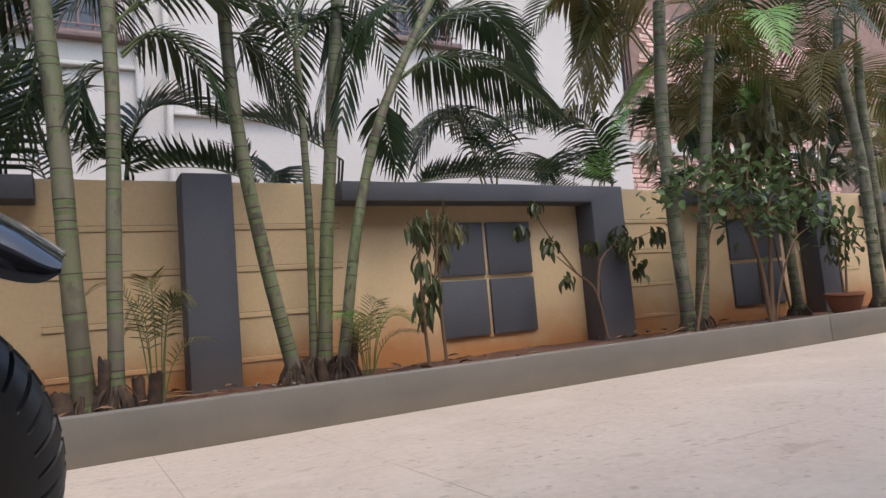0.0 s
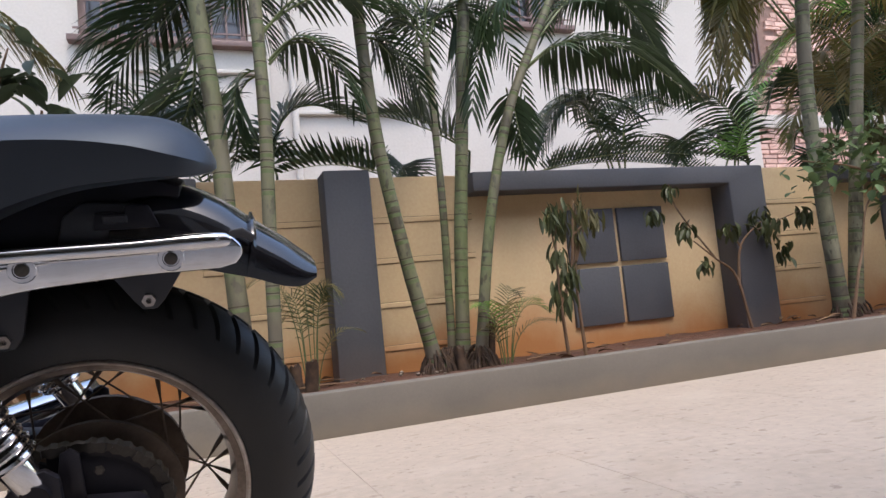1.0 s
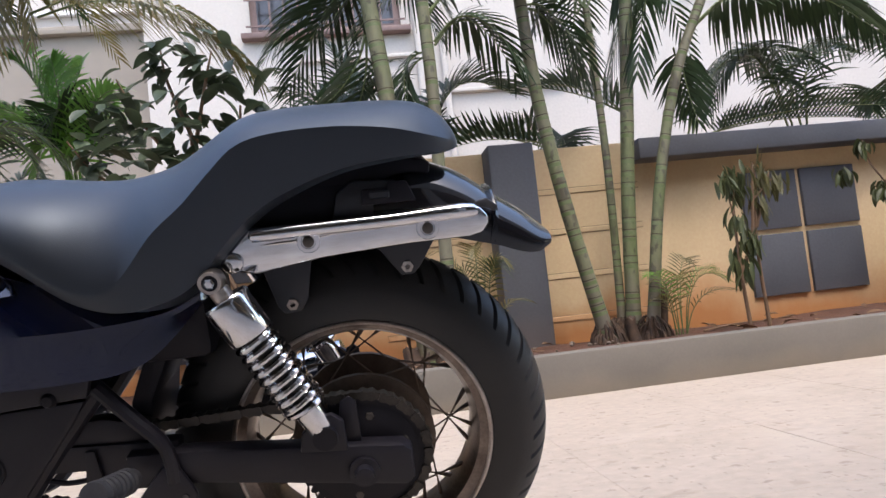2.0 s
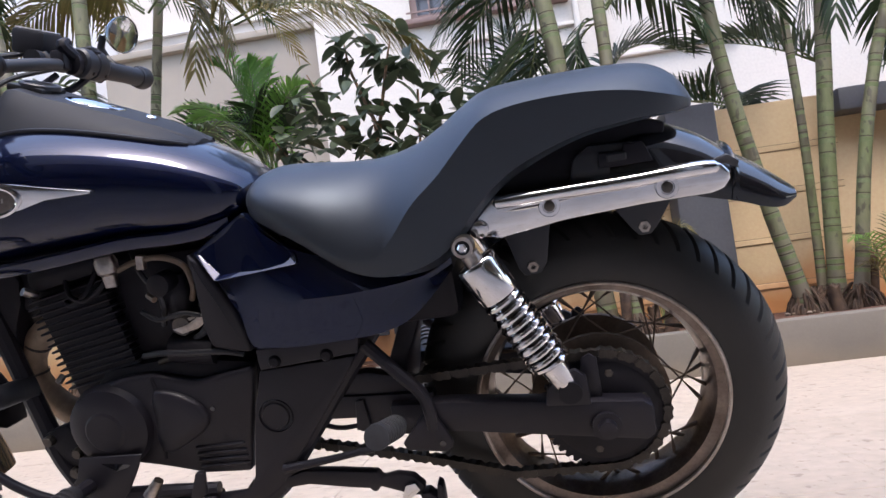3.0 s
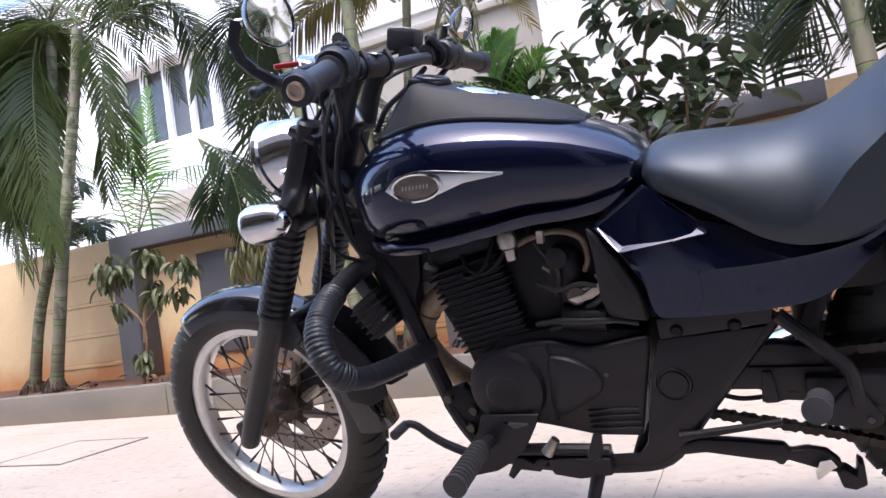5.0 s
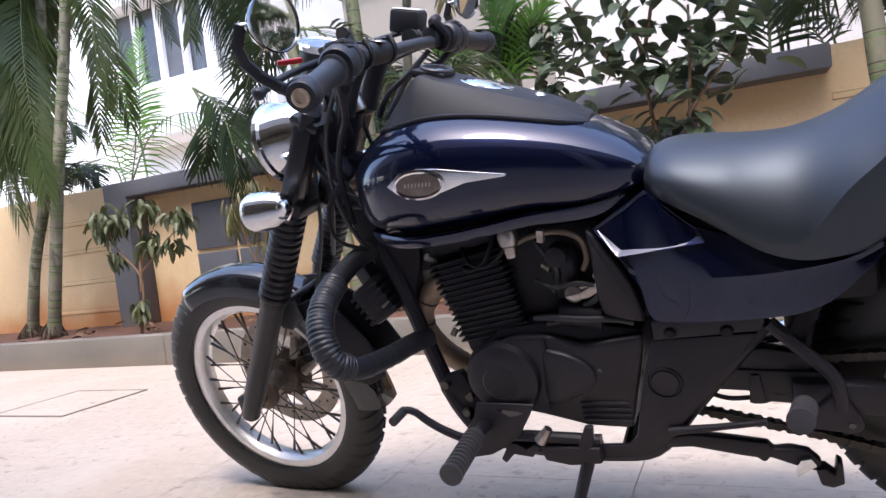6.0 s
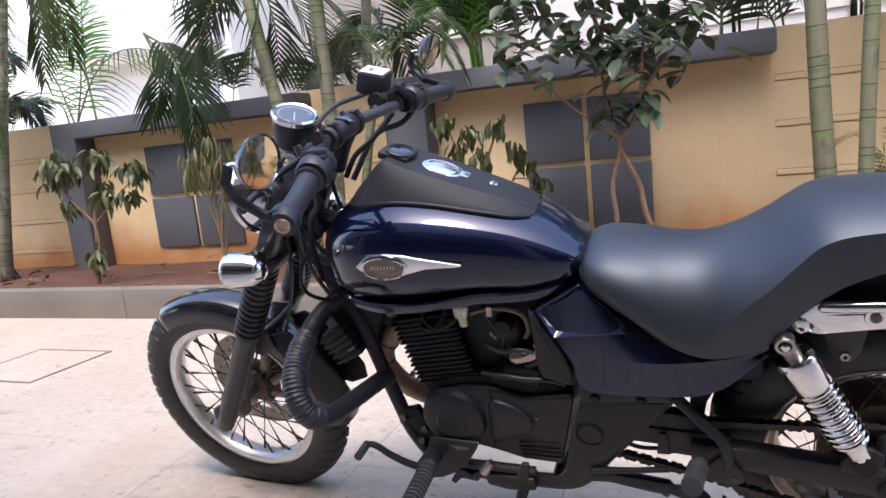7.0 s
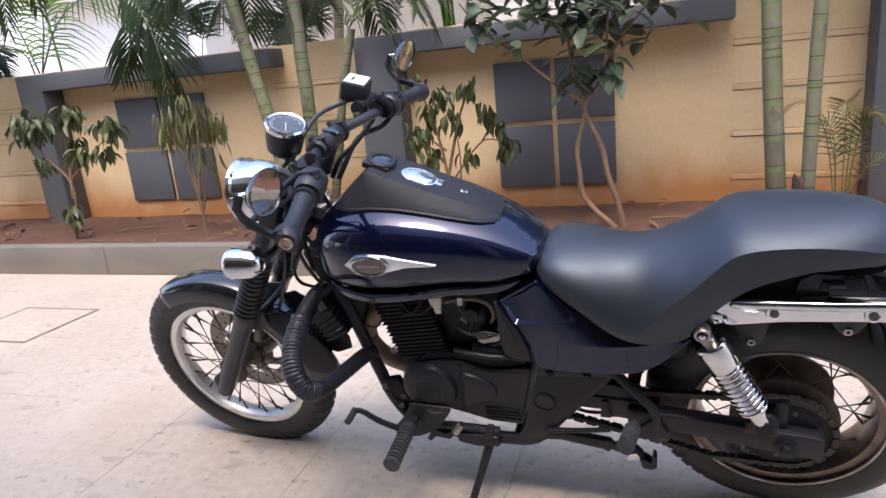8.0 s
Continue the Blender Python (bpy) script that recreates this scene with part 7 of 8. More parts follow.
# stumps of cut stems at the feet of the first palms
for x, y, h, rad, lean in ((-0.455, -0.46, 0.25, 0.026, 4), (-0.29, -0.40, 0.15, 0.028, -6), (-0.235, -0.47, 0.17, 0.032, 8), (-0.62, -0.47, 0.12, 0.040, -10), (0.90, -0.16, 0.28, 0.030, 6), (0.69, -0.24, 0.14, 0.034, -8)):
    bm = lathe([(0.0, 0.0), (rad * 1.25, 0.0), (rad * 1.1, h * 0.2), (rad, h * 0.6), (rad * 1.03, h * 0.97), (rad * 0.9, h), (rad * 0.4, h * 0.985), (0.0, h * 0.97)], seg=18)
    for v in bm.verts:
        g = 1 + 0.34 * noise.noise(Vector((v.co.x * 38, v.co.y * 38, v.co.z * 9 + x * 7)))
        v.co.x *= g
        v.co.y *= g
        v.co.z *= 1 + 0.25 * noise.noise(Vector((v.co.x * 45, v.co.y * 45, 3 + x)))
    ob = part("palm_stump", bm, ROOT)
    ob.matrix_basis = pose(x, y, S - 0.01, lean, lean * 0.5, 0)
    tagged(ob, "dark brown stump of a cut palm stem", "stump", "cut stumps")

# shoots behind and above the wall
areca(-0.19, 0.75, 0.0, 0, 1.7, 2.1, 81, fronds=[((-0.23, 0.60, 1.50), (-0.05, 0.60, 1.96), (0.42, 0.60, 1.87), 0.44, 0.5, 0.25), ((0.56, 0.50, 1.47), (0.18, 0.50, 1.54), (-0.19, 0.50, 1.49), 0.26, 1.2, 0.0), ((-0.20, 0.60, 1.50), (-0.34, 0.60, 1.75), (-0.59, 0.60, 1.56), 0.34, 0.3, 0.4)])
areca(-0.95, 0.70, 0.0, 0, 1.7, 2.0, 88, fronds=[((-1.00, 0.30, 1.36), (-0.86, 0.32, 1.79), (-0.43, 0.34, 1.97), 0.44, 0.3, 0.3), ((-0.63, 0.50, 1.40), (-0.71, 0.50, 1.67), (-0.90, 0.50, 1.78), 0.30, 0.4, 0.3)])
areca(1.10, 0.80, 0.0, 0, 1.7, 2.0, 82, fronds=[((1.21, 0.60, 1.66), (0.88, 0.60, 1.88), (0.51, 0.60, 1.93), 0.40, 0.6, 0.15)])
areca(2.30, 0.85, 0.0, 0, 1.7, 2.3, 83, fronds=[((1.68, 0.60, 1.48), (2.12, 0.60, 2.08), (2.80, 0.60, 1.92), 0.44, 0.3, 0.5), ((2.61, 0.60, 1.50), (2.82, 0.60, 2.07), (3.56, 0.60, 2.10), 0.46, 0.3, 0.4), ((1.73, 0.45, 1.45), (2.64, 0.45, 1.58), (3.79, 0.45, 1.48), 0.22, 1.1, 0.0), ((2.56, 0.70, 1.52), (2.28, 0.70, 2.09), (1.90, 0.70, 1.67), 0.44, 0.2, 0.5)])
areca(3.40, 0.80, 0.0, 2, 1.7, 2.2, 89, fronds=[((3.93, 0.60, 1.52), (3.66, 0.60, 2.10), (3.06, 0.60, 2.01), 0.44, 0.2, 0.5)])
areca(3.77, 0.70, 0.0, 0, 1.6, 2.1, 84, mats=(PALMLIT, PALM), fronds=[((3.71, 0.55, 1.48), (3.94, 0.55, 1.92), (4.40, 0.55, 2.38), 0.30, 0.4, 0.2)])
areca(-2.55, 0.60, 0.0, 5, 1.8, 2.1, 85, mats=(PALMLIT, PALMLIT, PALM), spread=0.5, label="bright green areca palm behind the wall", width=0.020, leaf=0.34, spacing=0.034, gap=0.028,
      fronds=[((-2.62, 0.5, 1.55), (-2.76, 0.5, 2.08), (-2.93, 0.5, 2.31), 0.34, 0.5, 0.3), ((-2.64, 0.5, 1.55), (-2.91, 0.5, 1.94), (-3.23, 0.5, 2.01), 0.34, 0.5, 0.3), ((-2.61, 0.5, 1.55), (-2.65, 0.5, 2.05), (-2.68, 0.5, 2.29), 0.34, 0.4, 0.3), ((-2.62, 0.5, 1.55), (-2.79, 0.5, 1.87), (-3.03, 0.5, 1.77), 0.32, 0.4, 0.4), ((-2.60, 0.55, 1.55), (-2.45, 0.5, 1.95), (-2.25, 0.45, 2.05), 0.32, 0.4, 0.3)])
areca(-0.85, 0.70, 0.0, 2, 1.7, 2.0, 86, fronds=[((-0.88, 0.50, 1.55), (-0.77, 0.50, 1.95), (-0.99, 0.50, 2.39), 0.44, 0.2, 0.3), ((-0.88, 0.50, 1.55), (-1.01, 0.50, 1.89), (-1.28, 0.50, 1.98), 0.40, 0.2, 0.4)])
areca(-6.79, 0.95, 0.0, 0, 2.0, 2.9, 87, mats=(PALMLIT, PALM), pair=False, gap=0.055, width=0.014, fronds=[((-6.79, 0.80, 1.43), (-6.60, 0.80, 2.31), (-6.87, 0.80, 3.27), 0.52, 0.2, 0.45), ((-6.68, 0.70, 1.42), (-6.04, 0.70, 2.00), (-5.24, 0.70, 1.70), 0.42, -0.2, 0.8), ((-6.83, 0.80, 1.43), (-7.21, 0.80, 2.19), (-7.98, 0.80, 2.48), 0.50, 0.2, 0.4), ((-7.53, 0.60, 1.46), (-7.65, 0.60, 1.96), (-8.38, 0.60, 2.17), 0.46, 0.2, 0.4), ((-6.67, 0.60, 1.42), (-6.85, 0.60, 1.65), (-7.41, 0.60, 1.59), 0.36, 0.3, 0.4)])
areca(-7.0, 1.30, 0.0, 0, 2.0, 3.0, 79, mats=(PALMLIT,), pair=False, label="upright lit green palm frond behind the wall", fronds=[((-7.00, 1.20, 2.02), (-6.91, 1.20, 2.55), (-6.79, 1.20, 3.10), 0.38, 0.3, 0.3), ((-7.05, 1.25, 1.90), (-7.25, 1.25, 2.40), (-7.55, 1.25, 2.70), 0.38, 0.3, 0.3)])
for i, (x, y, n, lo, hi) in enumerate(((-8.6, 0.9, 8, 1.8, 2.8), (-7.7, 0.6, 11, 1.6, 2.4), (-5.3, 1.0, 3, 1.6, 2.0), (-4.1, 0.9, 4, 1.6, 2.0), (-3.4, 1.1, 5, 1.7, 2.2), (-1.6, 0.9, 3, 1.5, 1.8), (0.75, 1.0, 2, 1.5, 1.8), (5.2, 0.9, 9, 1.8, 2.6), (6.4, 1.0, 9, 1.9, 2.8), (7.8, 1.0, 9, 1.9, 2.9), (9.2, 0.9, 9, 1.9, 2.9), (-9.8, 0.9, 9, 1.9, 2.9))):
    areca(x, y, 0.0, n, lo, hi, 90 + i, mats=(PALM, PALM, PALMDRY) if x > 5 else (PALM,), spread=0.8, width=0.024, leaf=0.42)
for i, (x, y, n, lo, hi, ms) in enumerate(((5.0, 0.35, 10, 1.9, 2.8, (PALMDRY, PALM)), (5.9, 0.45, 11, 2.0, 3.0, (PALMDRY, PALMLIT, PALM)), (6.9, 0.5, 10, 1.9, 3.0, (PALM, PALMDRY)), (8.3, 0.4, 10, 1.9, 3.0, (PALMDRY, PALM)))):
    areca(x, y, 0.0, n, lo, hi, 160 + i, mats=ms, spread=0.95, label="tall areca palm shoots with yellowing fronds")
# small shoots in the bed
areca(-0.20, -0.30, S, 8, 0.36, 0.80, 120, mats=(OLIVE, PALMDRY, PALM), spread=0.34, label="small palm shoot at the foot of a palm", width=0.0075, leaf=0.15, spacing=0.024)
areca(0.95, -0.30, S, 9, 0.32, 0.62, 121, mats=(OLIVE, PALMLIT, PALMDRY), spread=0.42, label="small palm shoot beside the palm clump", width=0.0075, leaf=0.15, spacing=0.024)


def leaf_mesh(name, length, width, curl, fold, material):
    bm = bmesh.new()
    rows = []
    for k in range(6):
        u = k / 5
        w = width * (math.sin(math.pi * (u * 0.9 + 0.06)) ** 0.8) * 0.5 if k < 5 else 0.002
        z = -curl * length * u * u
        rows.append([bm.verts.new((length * u, -w, z + fold * w)), bm.verts.new((length * u, 0, z)), bm.verts.new((length * u, w, z + fold * w))])
    for a, b in zip(rows, rows[1:]):
        for k in (0, 1):
            bm.faces.new((a[k], a[k + 1], b[k + 1], b[k]))
    me = bpy.data.meshes.new(name)
    for f in bm.faces:
        f.smooth = True
    bm.to_mesh(me)
    bm.free()
    me.materials.append(material)
    return me


def leafed(name, base, branches, tips, leaf, per, hang, label, category, seed, size=(0.8, 1.2), bark=BARK, cloud=0.085, r0=0.012):
    """A bush: branches as lists of points, leaf rosettes at the tips; hang: how far the leaves point down."""
    r = random.Random(seed)
    o = Vector(base)
    t = thing(name, Matrix.Translation(o), label, category)
    for i, pts in enumerate(branches):
        pts = [Vector(p) - o for p in pts]
        k = len(pts)
        rad = [max(0.003, r0 * (1 if i < 2 else 0.6) * (1 - 0.65 * j / (k - 1))) for j in range(k)]
        part("stem" if i == 0 else "branch", tube(pts, rad, seg=8), bark, t)
    for c, spread, n in tips:
        c = Vector(c) - o
        for k in range(int(n * (1.5 if leaf is DROOPS else 1))):
            off = Vector((r.gauss(0, 1), r.gauss(0, 1), r.gauss(0, 1))) * spread * cloud * 10 * 0.5
            a = r.uniform(0, 6.283)
            d = Vector((math.cos(a), math.sin(a), r.uniform(-0.2, 0.5) - hang * r.uniform(0.6, 1.5))).normalized()
            up = Vector((r.uniform(-0.3, 0.3), r.uniform(-0.3, 0.3), 1))
            y = up.cross(d)
            y = y.normalized() if y.length > 0.05 else Vector((0, 1, 0))
            z = d.cross(y)
            m = Matrix(((d.x, y.x, z.x, 0), (d.y, y.y, z.y, 0), (d.z, y.z, z.z, 0), (0, 0, 0, 1)))
            s = r.uniform(*size)
            share("leaf", r.choice(leaf), t, Matrix.Translation(c + off) @ m @ Matrix.Diagonal((s, s, s, 1)))
    return t


BROADS = [leaf_mesh("broad_leaf", 0.132, 0.070, c, 0.35, BROAD) for c in (0.05, 0.25, 0.45)]
DROOPS = [leaf_mesh("drooping_leaf", 0.088, 0.034, c, 0.75, DROOP) for c in (0.1, 0.3, 0.5)]
SMALLS = [leaf_mesh("small_leaf", 0.085, 0.042, c, 0.3, SMALLLEAF) for c in (0.05, 0.3)]
WILTED = [leaf_mesh("wilted_leaf", 0.105, 0.026, c, 0.7, DROOP) for c in (0.1, 0.4)]
NARROWS = [leaf_mesh("narrow_leaf", 0.105, 0.017, c, 0.4, OLIVE) for c in (0.1, 0.35)]
OLIVES = [leaf_mesh("olive_leaf", 0.13, 0.042, c, 0.4, OLIVE) for c in (0.15, 0.35)]

# broad-leaved young tree with two crossing stems
leafed("young_tree", (-1.40, -0.52, S), [[(-1.39, -0.52, S), (-1.51, -0.52, 0.25), (-1.57, -0.52, 0.34), (-1.58, -0.52, 0.47), (-1.59, -0.52, 0.60), (-1.54, -0.52, 0.82), (-1.60, -0.52, 1.05), (-1.64, -0.52, 1.55)],
       [(-1.34, -0.51, S), (-1.38, -0.51, 0.30), (-1.43, -0.51, 0.46), (-1.45, -0.51, 0.59), (-1.52, -0.515, 0.75), (-1.54, -0.52, 0.84), (-1.46, -0.50, 0.95), (-1.42, -0.5, 1.12), (-1.38, -0.48, 1.6)],
       [(-1.55, -0.52, 0.86), (-1.61, -0.52, 0.90), (-1.76, -0.52, 1.02), (-1.91, -0.54, 1.16), (-2.08, -0.56, 1.28), (-2.2, -0.58, 1.45)],
       [(-1.44, -0.50, 1.05), (-1.28, -0.46, 1.25), (-1.15, -0.44, 1.4)], [(-1.60, -0.52, 1.2), (-1.85, -0.45, 1.5), (-2.0, -0.42, 1.8)], [(-1.61, -0.52, 1.4), (-1.52, -0.6, 1.7), (-1.48, -0.6, 1.85)], [(-1.61, -0.52, 1.4), (-1.73, -0.5, 1.75), (-1.75, -0.5, 1.92)]],
       [((-1.57, -0.52, 1.02), 0.11, 14), ((-1.42, -0.5, 1.02), 0.10, 14), ((-1.64, -0.52, 1.28), 0.25, 30), ((-1.45, -0.5, 1.26), 0.24, 28), ((-1.24, -0.46, 1.28), 0.18, 22), ((-1.75, -0.5, 1.5), 0.25, 28), ((-1.52, -0.55, 1.6), 0.26, 32),
        ((-2.10, -0.56, 1.36), 0.12, 22), ((-1.98, -0.45, 1.66), 0.18, 26), ((-1.50, -0.6, 1.80), 0.18, 24), ((-1.74, -0.5, 1.86), 0.14, 16), ((-1.22, -0.45, 1.52), 0.18, 26), ((-1.40, -0.42, 1.40), 0.26, 12), ((-1.85, -0.6, 1.30), 0.18, 14)],
       BROADS, 0, 0.45, "young broad-leaved tree with crossed pale stems", "tree", 201, r0=0.019)
# drooping mango-like bushes
leafed("bush", (1.23, -0.55, S), [[(1.23, -0.55, S), (1.215, -0.55, 0.46), (1.22, -0.55, 0.79), (1.25, -0.55, 1.03)], [(1.215, -0.55, 0.46), (1.30, -0.55, 0.62), (1.34, -0.56, 0.90), (1.37, -0.55, 1.06)], [(1.22, -0.55, 0.75), (1.19, -0.55, 0.95)], [(1.34, -0.55, 0.85), (1.50, -0.55, 0.98)]],
       [((1.19, -0.55, 1.00), 0.07, 34), ((1.25, -0.55, 0.96), 0.06, 22), ((1.21, -0.55, 0.52), 0.07, 30), ((1.29, -0.55, 0.66), 0.07, 26), ((1.23, -0.55, 0.78), 0.05, 16)], WILTED, 0, 2.4, "thin sapling with wilted drooping leaves", "bush", 203)
leafed("bush", (1.36, -0.52, S), [[(1.36, -0.52, S), (1.35, -0.52, 0.6), (1.40, -0.52, 1.05)], [(1.36, -0.52, 0.7), (1.48, -0.52, 1.0)]], [((1.40, -0.52, 1.03), 0.10, 40), ((1.50, -0.52, 0.98), 0.08, 34), ((1.38, -0.52, 0.88), 0.07, 24)], NARROWS, 0, 2.2, "thin shrub with narrow drooping leaves", "bush", 204)
leafed("bush", (3.03, -0.10, S), [[(3.03, -0.10, S), (2.96, -0.08, 0.53), (2.80, -0.08, 0.66), (2.62, -0.08, 0.80)], [(2.98, -0.08, 0.45), (3.05, -0.08, 0.75), (3.28, -0.08, 0.92)], [(2.80, -0.08, 0.66), (2.50, -0.08, 1.05), (2.46, -0.08, 1.22)], [(3.05, -0.08, 0.72), (2.95, -0.08, 0.88)], [(3.2, -0.1, 0.85), (3.66, -0.1, 0.98)]],
       [((2.46, -0.08, 1.20), 0.05, 14), ((2.30, -0.08, 1.02), 0.05, 12), ((2.56, -0.08, 0.90), 0.07, 18), ((2.95, -0.08, 0.88), 0.05, 14), ((2.68, -0.08, 0.63), 0.05, 10), ((3.30, -0.08, 0.92), 0.13, 34), ((3.45, -0.08, 0.7), 0.08, 14), ((3.70, -0.08, 0.95), 0.08, 16)], DROOPS, 0, 1.5, "young bush with clusters of drooping leaves", "bush", 205)
leafed("bush", (-5.28, -0.63, S), [[(-5.28, -0.63, S), (-5.20, -0.63, 0.54), (-5.42, -0.63, 0.80), (-5.47, -0.63, 1.05)], [(-5.22, -0.63, 0.45), (-5.15, -0.63, 0.80), (-5.04, -0.63, 1.08)], [(-5.18, -0.63, 0.6), (-4.9, -0.63, 0.80), (-4.74, -0.63, 0.90)], [(-5.22, -0.63, 0.5), (-5.2, -0.6, 0.9)]],
       [((-5.50, -0.63, 1.02), 0.10, 30), ((-5.36, -0.63, 0.98), 0.10, 26), ((-5.08, -0.63, 1.05), 0.08, 24), ((-4.76, -0.63, 0.95), 0.08, 26), ((-5.45, -0.63, 0.72), 0.06, 12), ((-5.10, -0.63, 0.80), 0.10, 24), ((-4.88, -0.63, 0.78), 0.07, 14), ((-5.25, -0.63, 0.35), 0.05, 14), ((-5.6, -0.6, 0.9), 0.05, 10)], DROOPS, 0, 1.3, "leafy bush with drooping dark leaves", "bush", 206, size=(0.9, 1.35))
leafed("bush", (-4.14, -0.60, S), [[(-4.14, -0.60, S), (-4.16, -0.60, 0.49), (-4.26, -0.60, 0.80), (-4.28, -0.6, 1.0)], [(-4.15, -0.60, 0.4), (-4.08, -0.6, 0.75), (-4.05, -0.6, 1.05)], [(-4.14, -0.60, 0.3), (-4.0, -0.6, 0.7), (-3.9, -0.6, 0.95)], [(-4.15, -0.6, 0.5), (-4.17, -0.6, 1.1)]],
       [((-4.28, -0.60, 0.92), 0.13, 60), ((-4.12, -0.60, 0.95), 0.15, 80), ((-3.95, -0.60, 0.90), 0.12, 60), ((-4.15, -0.60, 1.08), 0.06, 20), ((-4.05, -0.6, 0.70), 0.1, 16)], NARROWS, 0, 2.2, "shrub with a mop of narrow hanging leaves", "bush", 207, size=(0.9, 1.3))
leafed("bush", (-2.42, -0.30, S), [[(-2.42, -0.30, S), (-2.46, -0.30, 0.55), (-2.52, -0.30, 0.82), (-2.60, -0.30, 1.04)], [(-2.44, -0.30, 0.45), (-2.34, -0.30, 0.80), (-2.26, -0.30, 0.98)], [(-2.42, -0.3, 0.4), (-2.2, -0.3, 0.65), (-2.06, -0.3, 0.64)], [(-2.44, -0.3, 0.6), (-2.62, -0.3, 0.74)], [(-2.43, -0.32, S), (-2.54, -0.32, 0.5), (-2.56, -0.3, 0.9)], [(-2.41, -0.28, S), (-2.36, -0.28, 0.5), (-2.38, -0.3, 0.85)], [(-2.2, -0.3, 0.65), (-2.12, -0.3, 0.78)]],
       [((-2.60, -0.30, 1.04), 0.07, 20), ((-2.45, -0.30, 0.96), 0.06, 14), ((-2.26, -0.30, 0.98), 0.06, 16), ((-2.16, -0.30, 0.84), 0.06, 14), ((-2.05, -0.30, 0.62), 0.06, 14), ((-2.62, -0.30, 0.72), 0.09, 24), ((-2.38, -0.30, 0.80), 0.07, 14), ((-2.3, -0.3, 0.58), 0.06, 10), ((-2.52, -0.30, 0.86), 0.06, 14), ((-2.55, -0.3, 0.56), 0.07, 18), ((-2.10, -0.3, 0.74), 0.05, 10)], DROOPS, 0, 1.9, "open bush with olive drooping leaves", "bush", 208, size=(0.8, 1.2))
# dense small tree at the bed's end
leafed("small_tree", (4.60, -0.39, S), [[(4.60, -0.39, S), (4.54, -0.39, 0.66), (4.35, -0.39, 1.10), (3.9, -0.39, 1.25), (3.4, -0.4, 1.30)], [(4.62, -0.39, S), (4.70, -0.39, 0.7), (4.8, -0.39, 1.2), (5.3, -0.39, 1.35)], [(4.66, -0.39, S), (4.88, -0.39, 0.6), (5.1, -0.39, 0.85), (5.5, -0.39, 1.0)], [(4.54, -0.39, 0.8), (4.5, -0.39, 1.3), (4.6, -0.39, 1.6)], [(3.55, -0.5, S), (3.66, -0.5, 0.45), (3.8, -0.45, 0.62), (3.95, -0.42, 0.95), (4.2, -0.4, 1.1)]],
       [((3.65, -0.40, 1.32), 0.30, 44), ((4.05, -0.40, 1.36), 0.36, 70), ((4.45, -0.40, 1.36), 0.40, 80), ((4.85, -0.40, 1.28), 0.40, 80), ((5.25, -0.40, 1.20), 0.36, 70), ((5.45, -0.40, 1.05), 0.28, 40), ((4.6, -0.4, 1.05), 0.34, 50), ((3.45, -0.4, 1.22), 0.2, 20), ((4.2, -0.4, 1.15), 0.25, 30)], SMALLS, 0, 0.5, "small tree with a dense low crown of green leaves", "tree", 209, size=(0.9, 1.5), r0=0.02)
leafed("small_tree", (5.55, 0.05, S), [[(5.55, 0.05, S), (5.4, 0.05, 1.0), (5.25, 0.05, 1.9)], [(5.4, 0.05, 1.0), (5.7, 0.05, 1.7)]],
       [((5.2, 0.05, 1.75), 0.40, 100), ((5.55, 0.05, 1.65), 0.40, 100), ((5.4, 0.05, 1.95), 0.34, 70), ((5.8, 0.05, 1.45), 0.30, 70), ((4.9, 0.05, 1.6), 0.30, 50)], OLIVES, 0, 1.6, "olive-leaved tree with hanging leaves", "tree", 210, size=(0.9, 1.4))
# potted plant
TERRA = mat("terracotta", (0.30, 0.12, 0.06), (0.24, 0.10, 0.055), rough=0.8, bump=0.2)
pot = thing("plant_pot", Matrix.Translation((5.52, -0.50, SOIL_Z - 0.02)), "round terracotta plant pot standing on the soil", "pot")
pot.scale = (0.72, 0.72, 0.85)
part("bowl", lathe([(0.0, 0.0), (0.13, 0.0), (0.15, 0.02), (0.19, 0.12), (0.215, 0.19), (0.235, 0.195), (0.235, 0.225), (0.21, 0.225), (0.20, 0.19), (0.0, 0.185)], seg=36), TERRA, pot)
leafed("potted_shrub", (5.52, -0.50, SOIL_Z + 0.16), [[(5.52, -0.5, SOIL_Z + 0.16), (5.50, -0.5, 0.7), (5.45, -0.5, 1.1)], [(5.56, -0.5, SOIL_Z + 0.16), (5.62, -0.5, 0.65), (5.7, -0.5, 1.0)]],
       [((5.45, -0.5, 0.95), 0.2, 36), ((5.68, -0.5, 0.9), 0.2, 36), ((5.55, -0.5, 0.7), 0.16, 16)], DROOPS, 0, 1.2, "leafy shrub growing in a terracotta pot", "shrub", 211)

# fallen leaves, stones and twigs on the soil
litter = random.Random(301)
DRYLEAF = mat("dry_leaf", (0.16, 0.09, 0.045), (0.10, 0.055, 0.03), rough=0.8, bump=0.1)
STONE = mat("bed_stone", (0.22, 0.18, 0.14), (0.13, 0.10, 0.08), rough=0.9, bump=0.3)
dry = leaf_mesh("dry_leaf", 0.09, 0.03, 0.2, 0.6, DRYLEAF)
for k in range(130):
    x = litter.uniform(-6.5, 6.0)
    ob = share("fallen_leaf", dry, None, pose(x, litter.uniform(-0.9, 0.1), SOIL_Z + 0.012, litter.uniform(-20, 20), litter.uniform(-20, 10), litter.uniform(0, 360)))
    tagged(ob, "dry brown leaf fallen on the soil", "leaf", "fallen leaves")
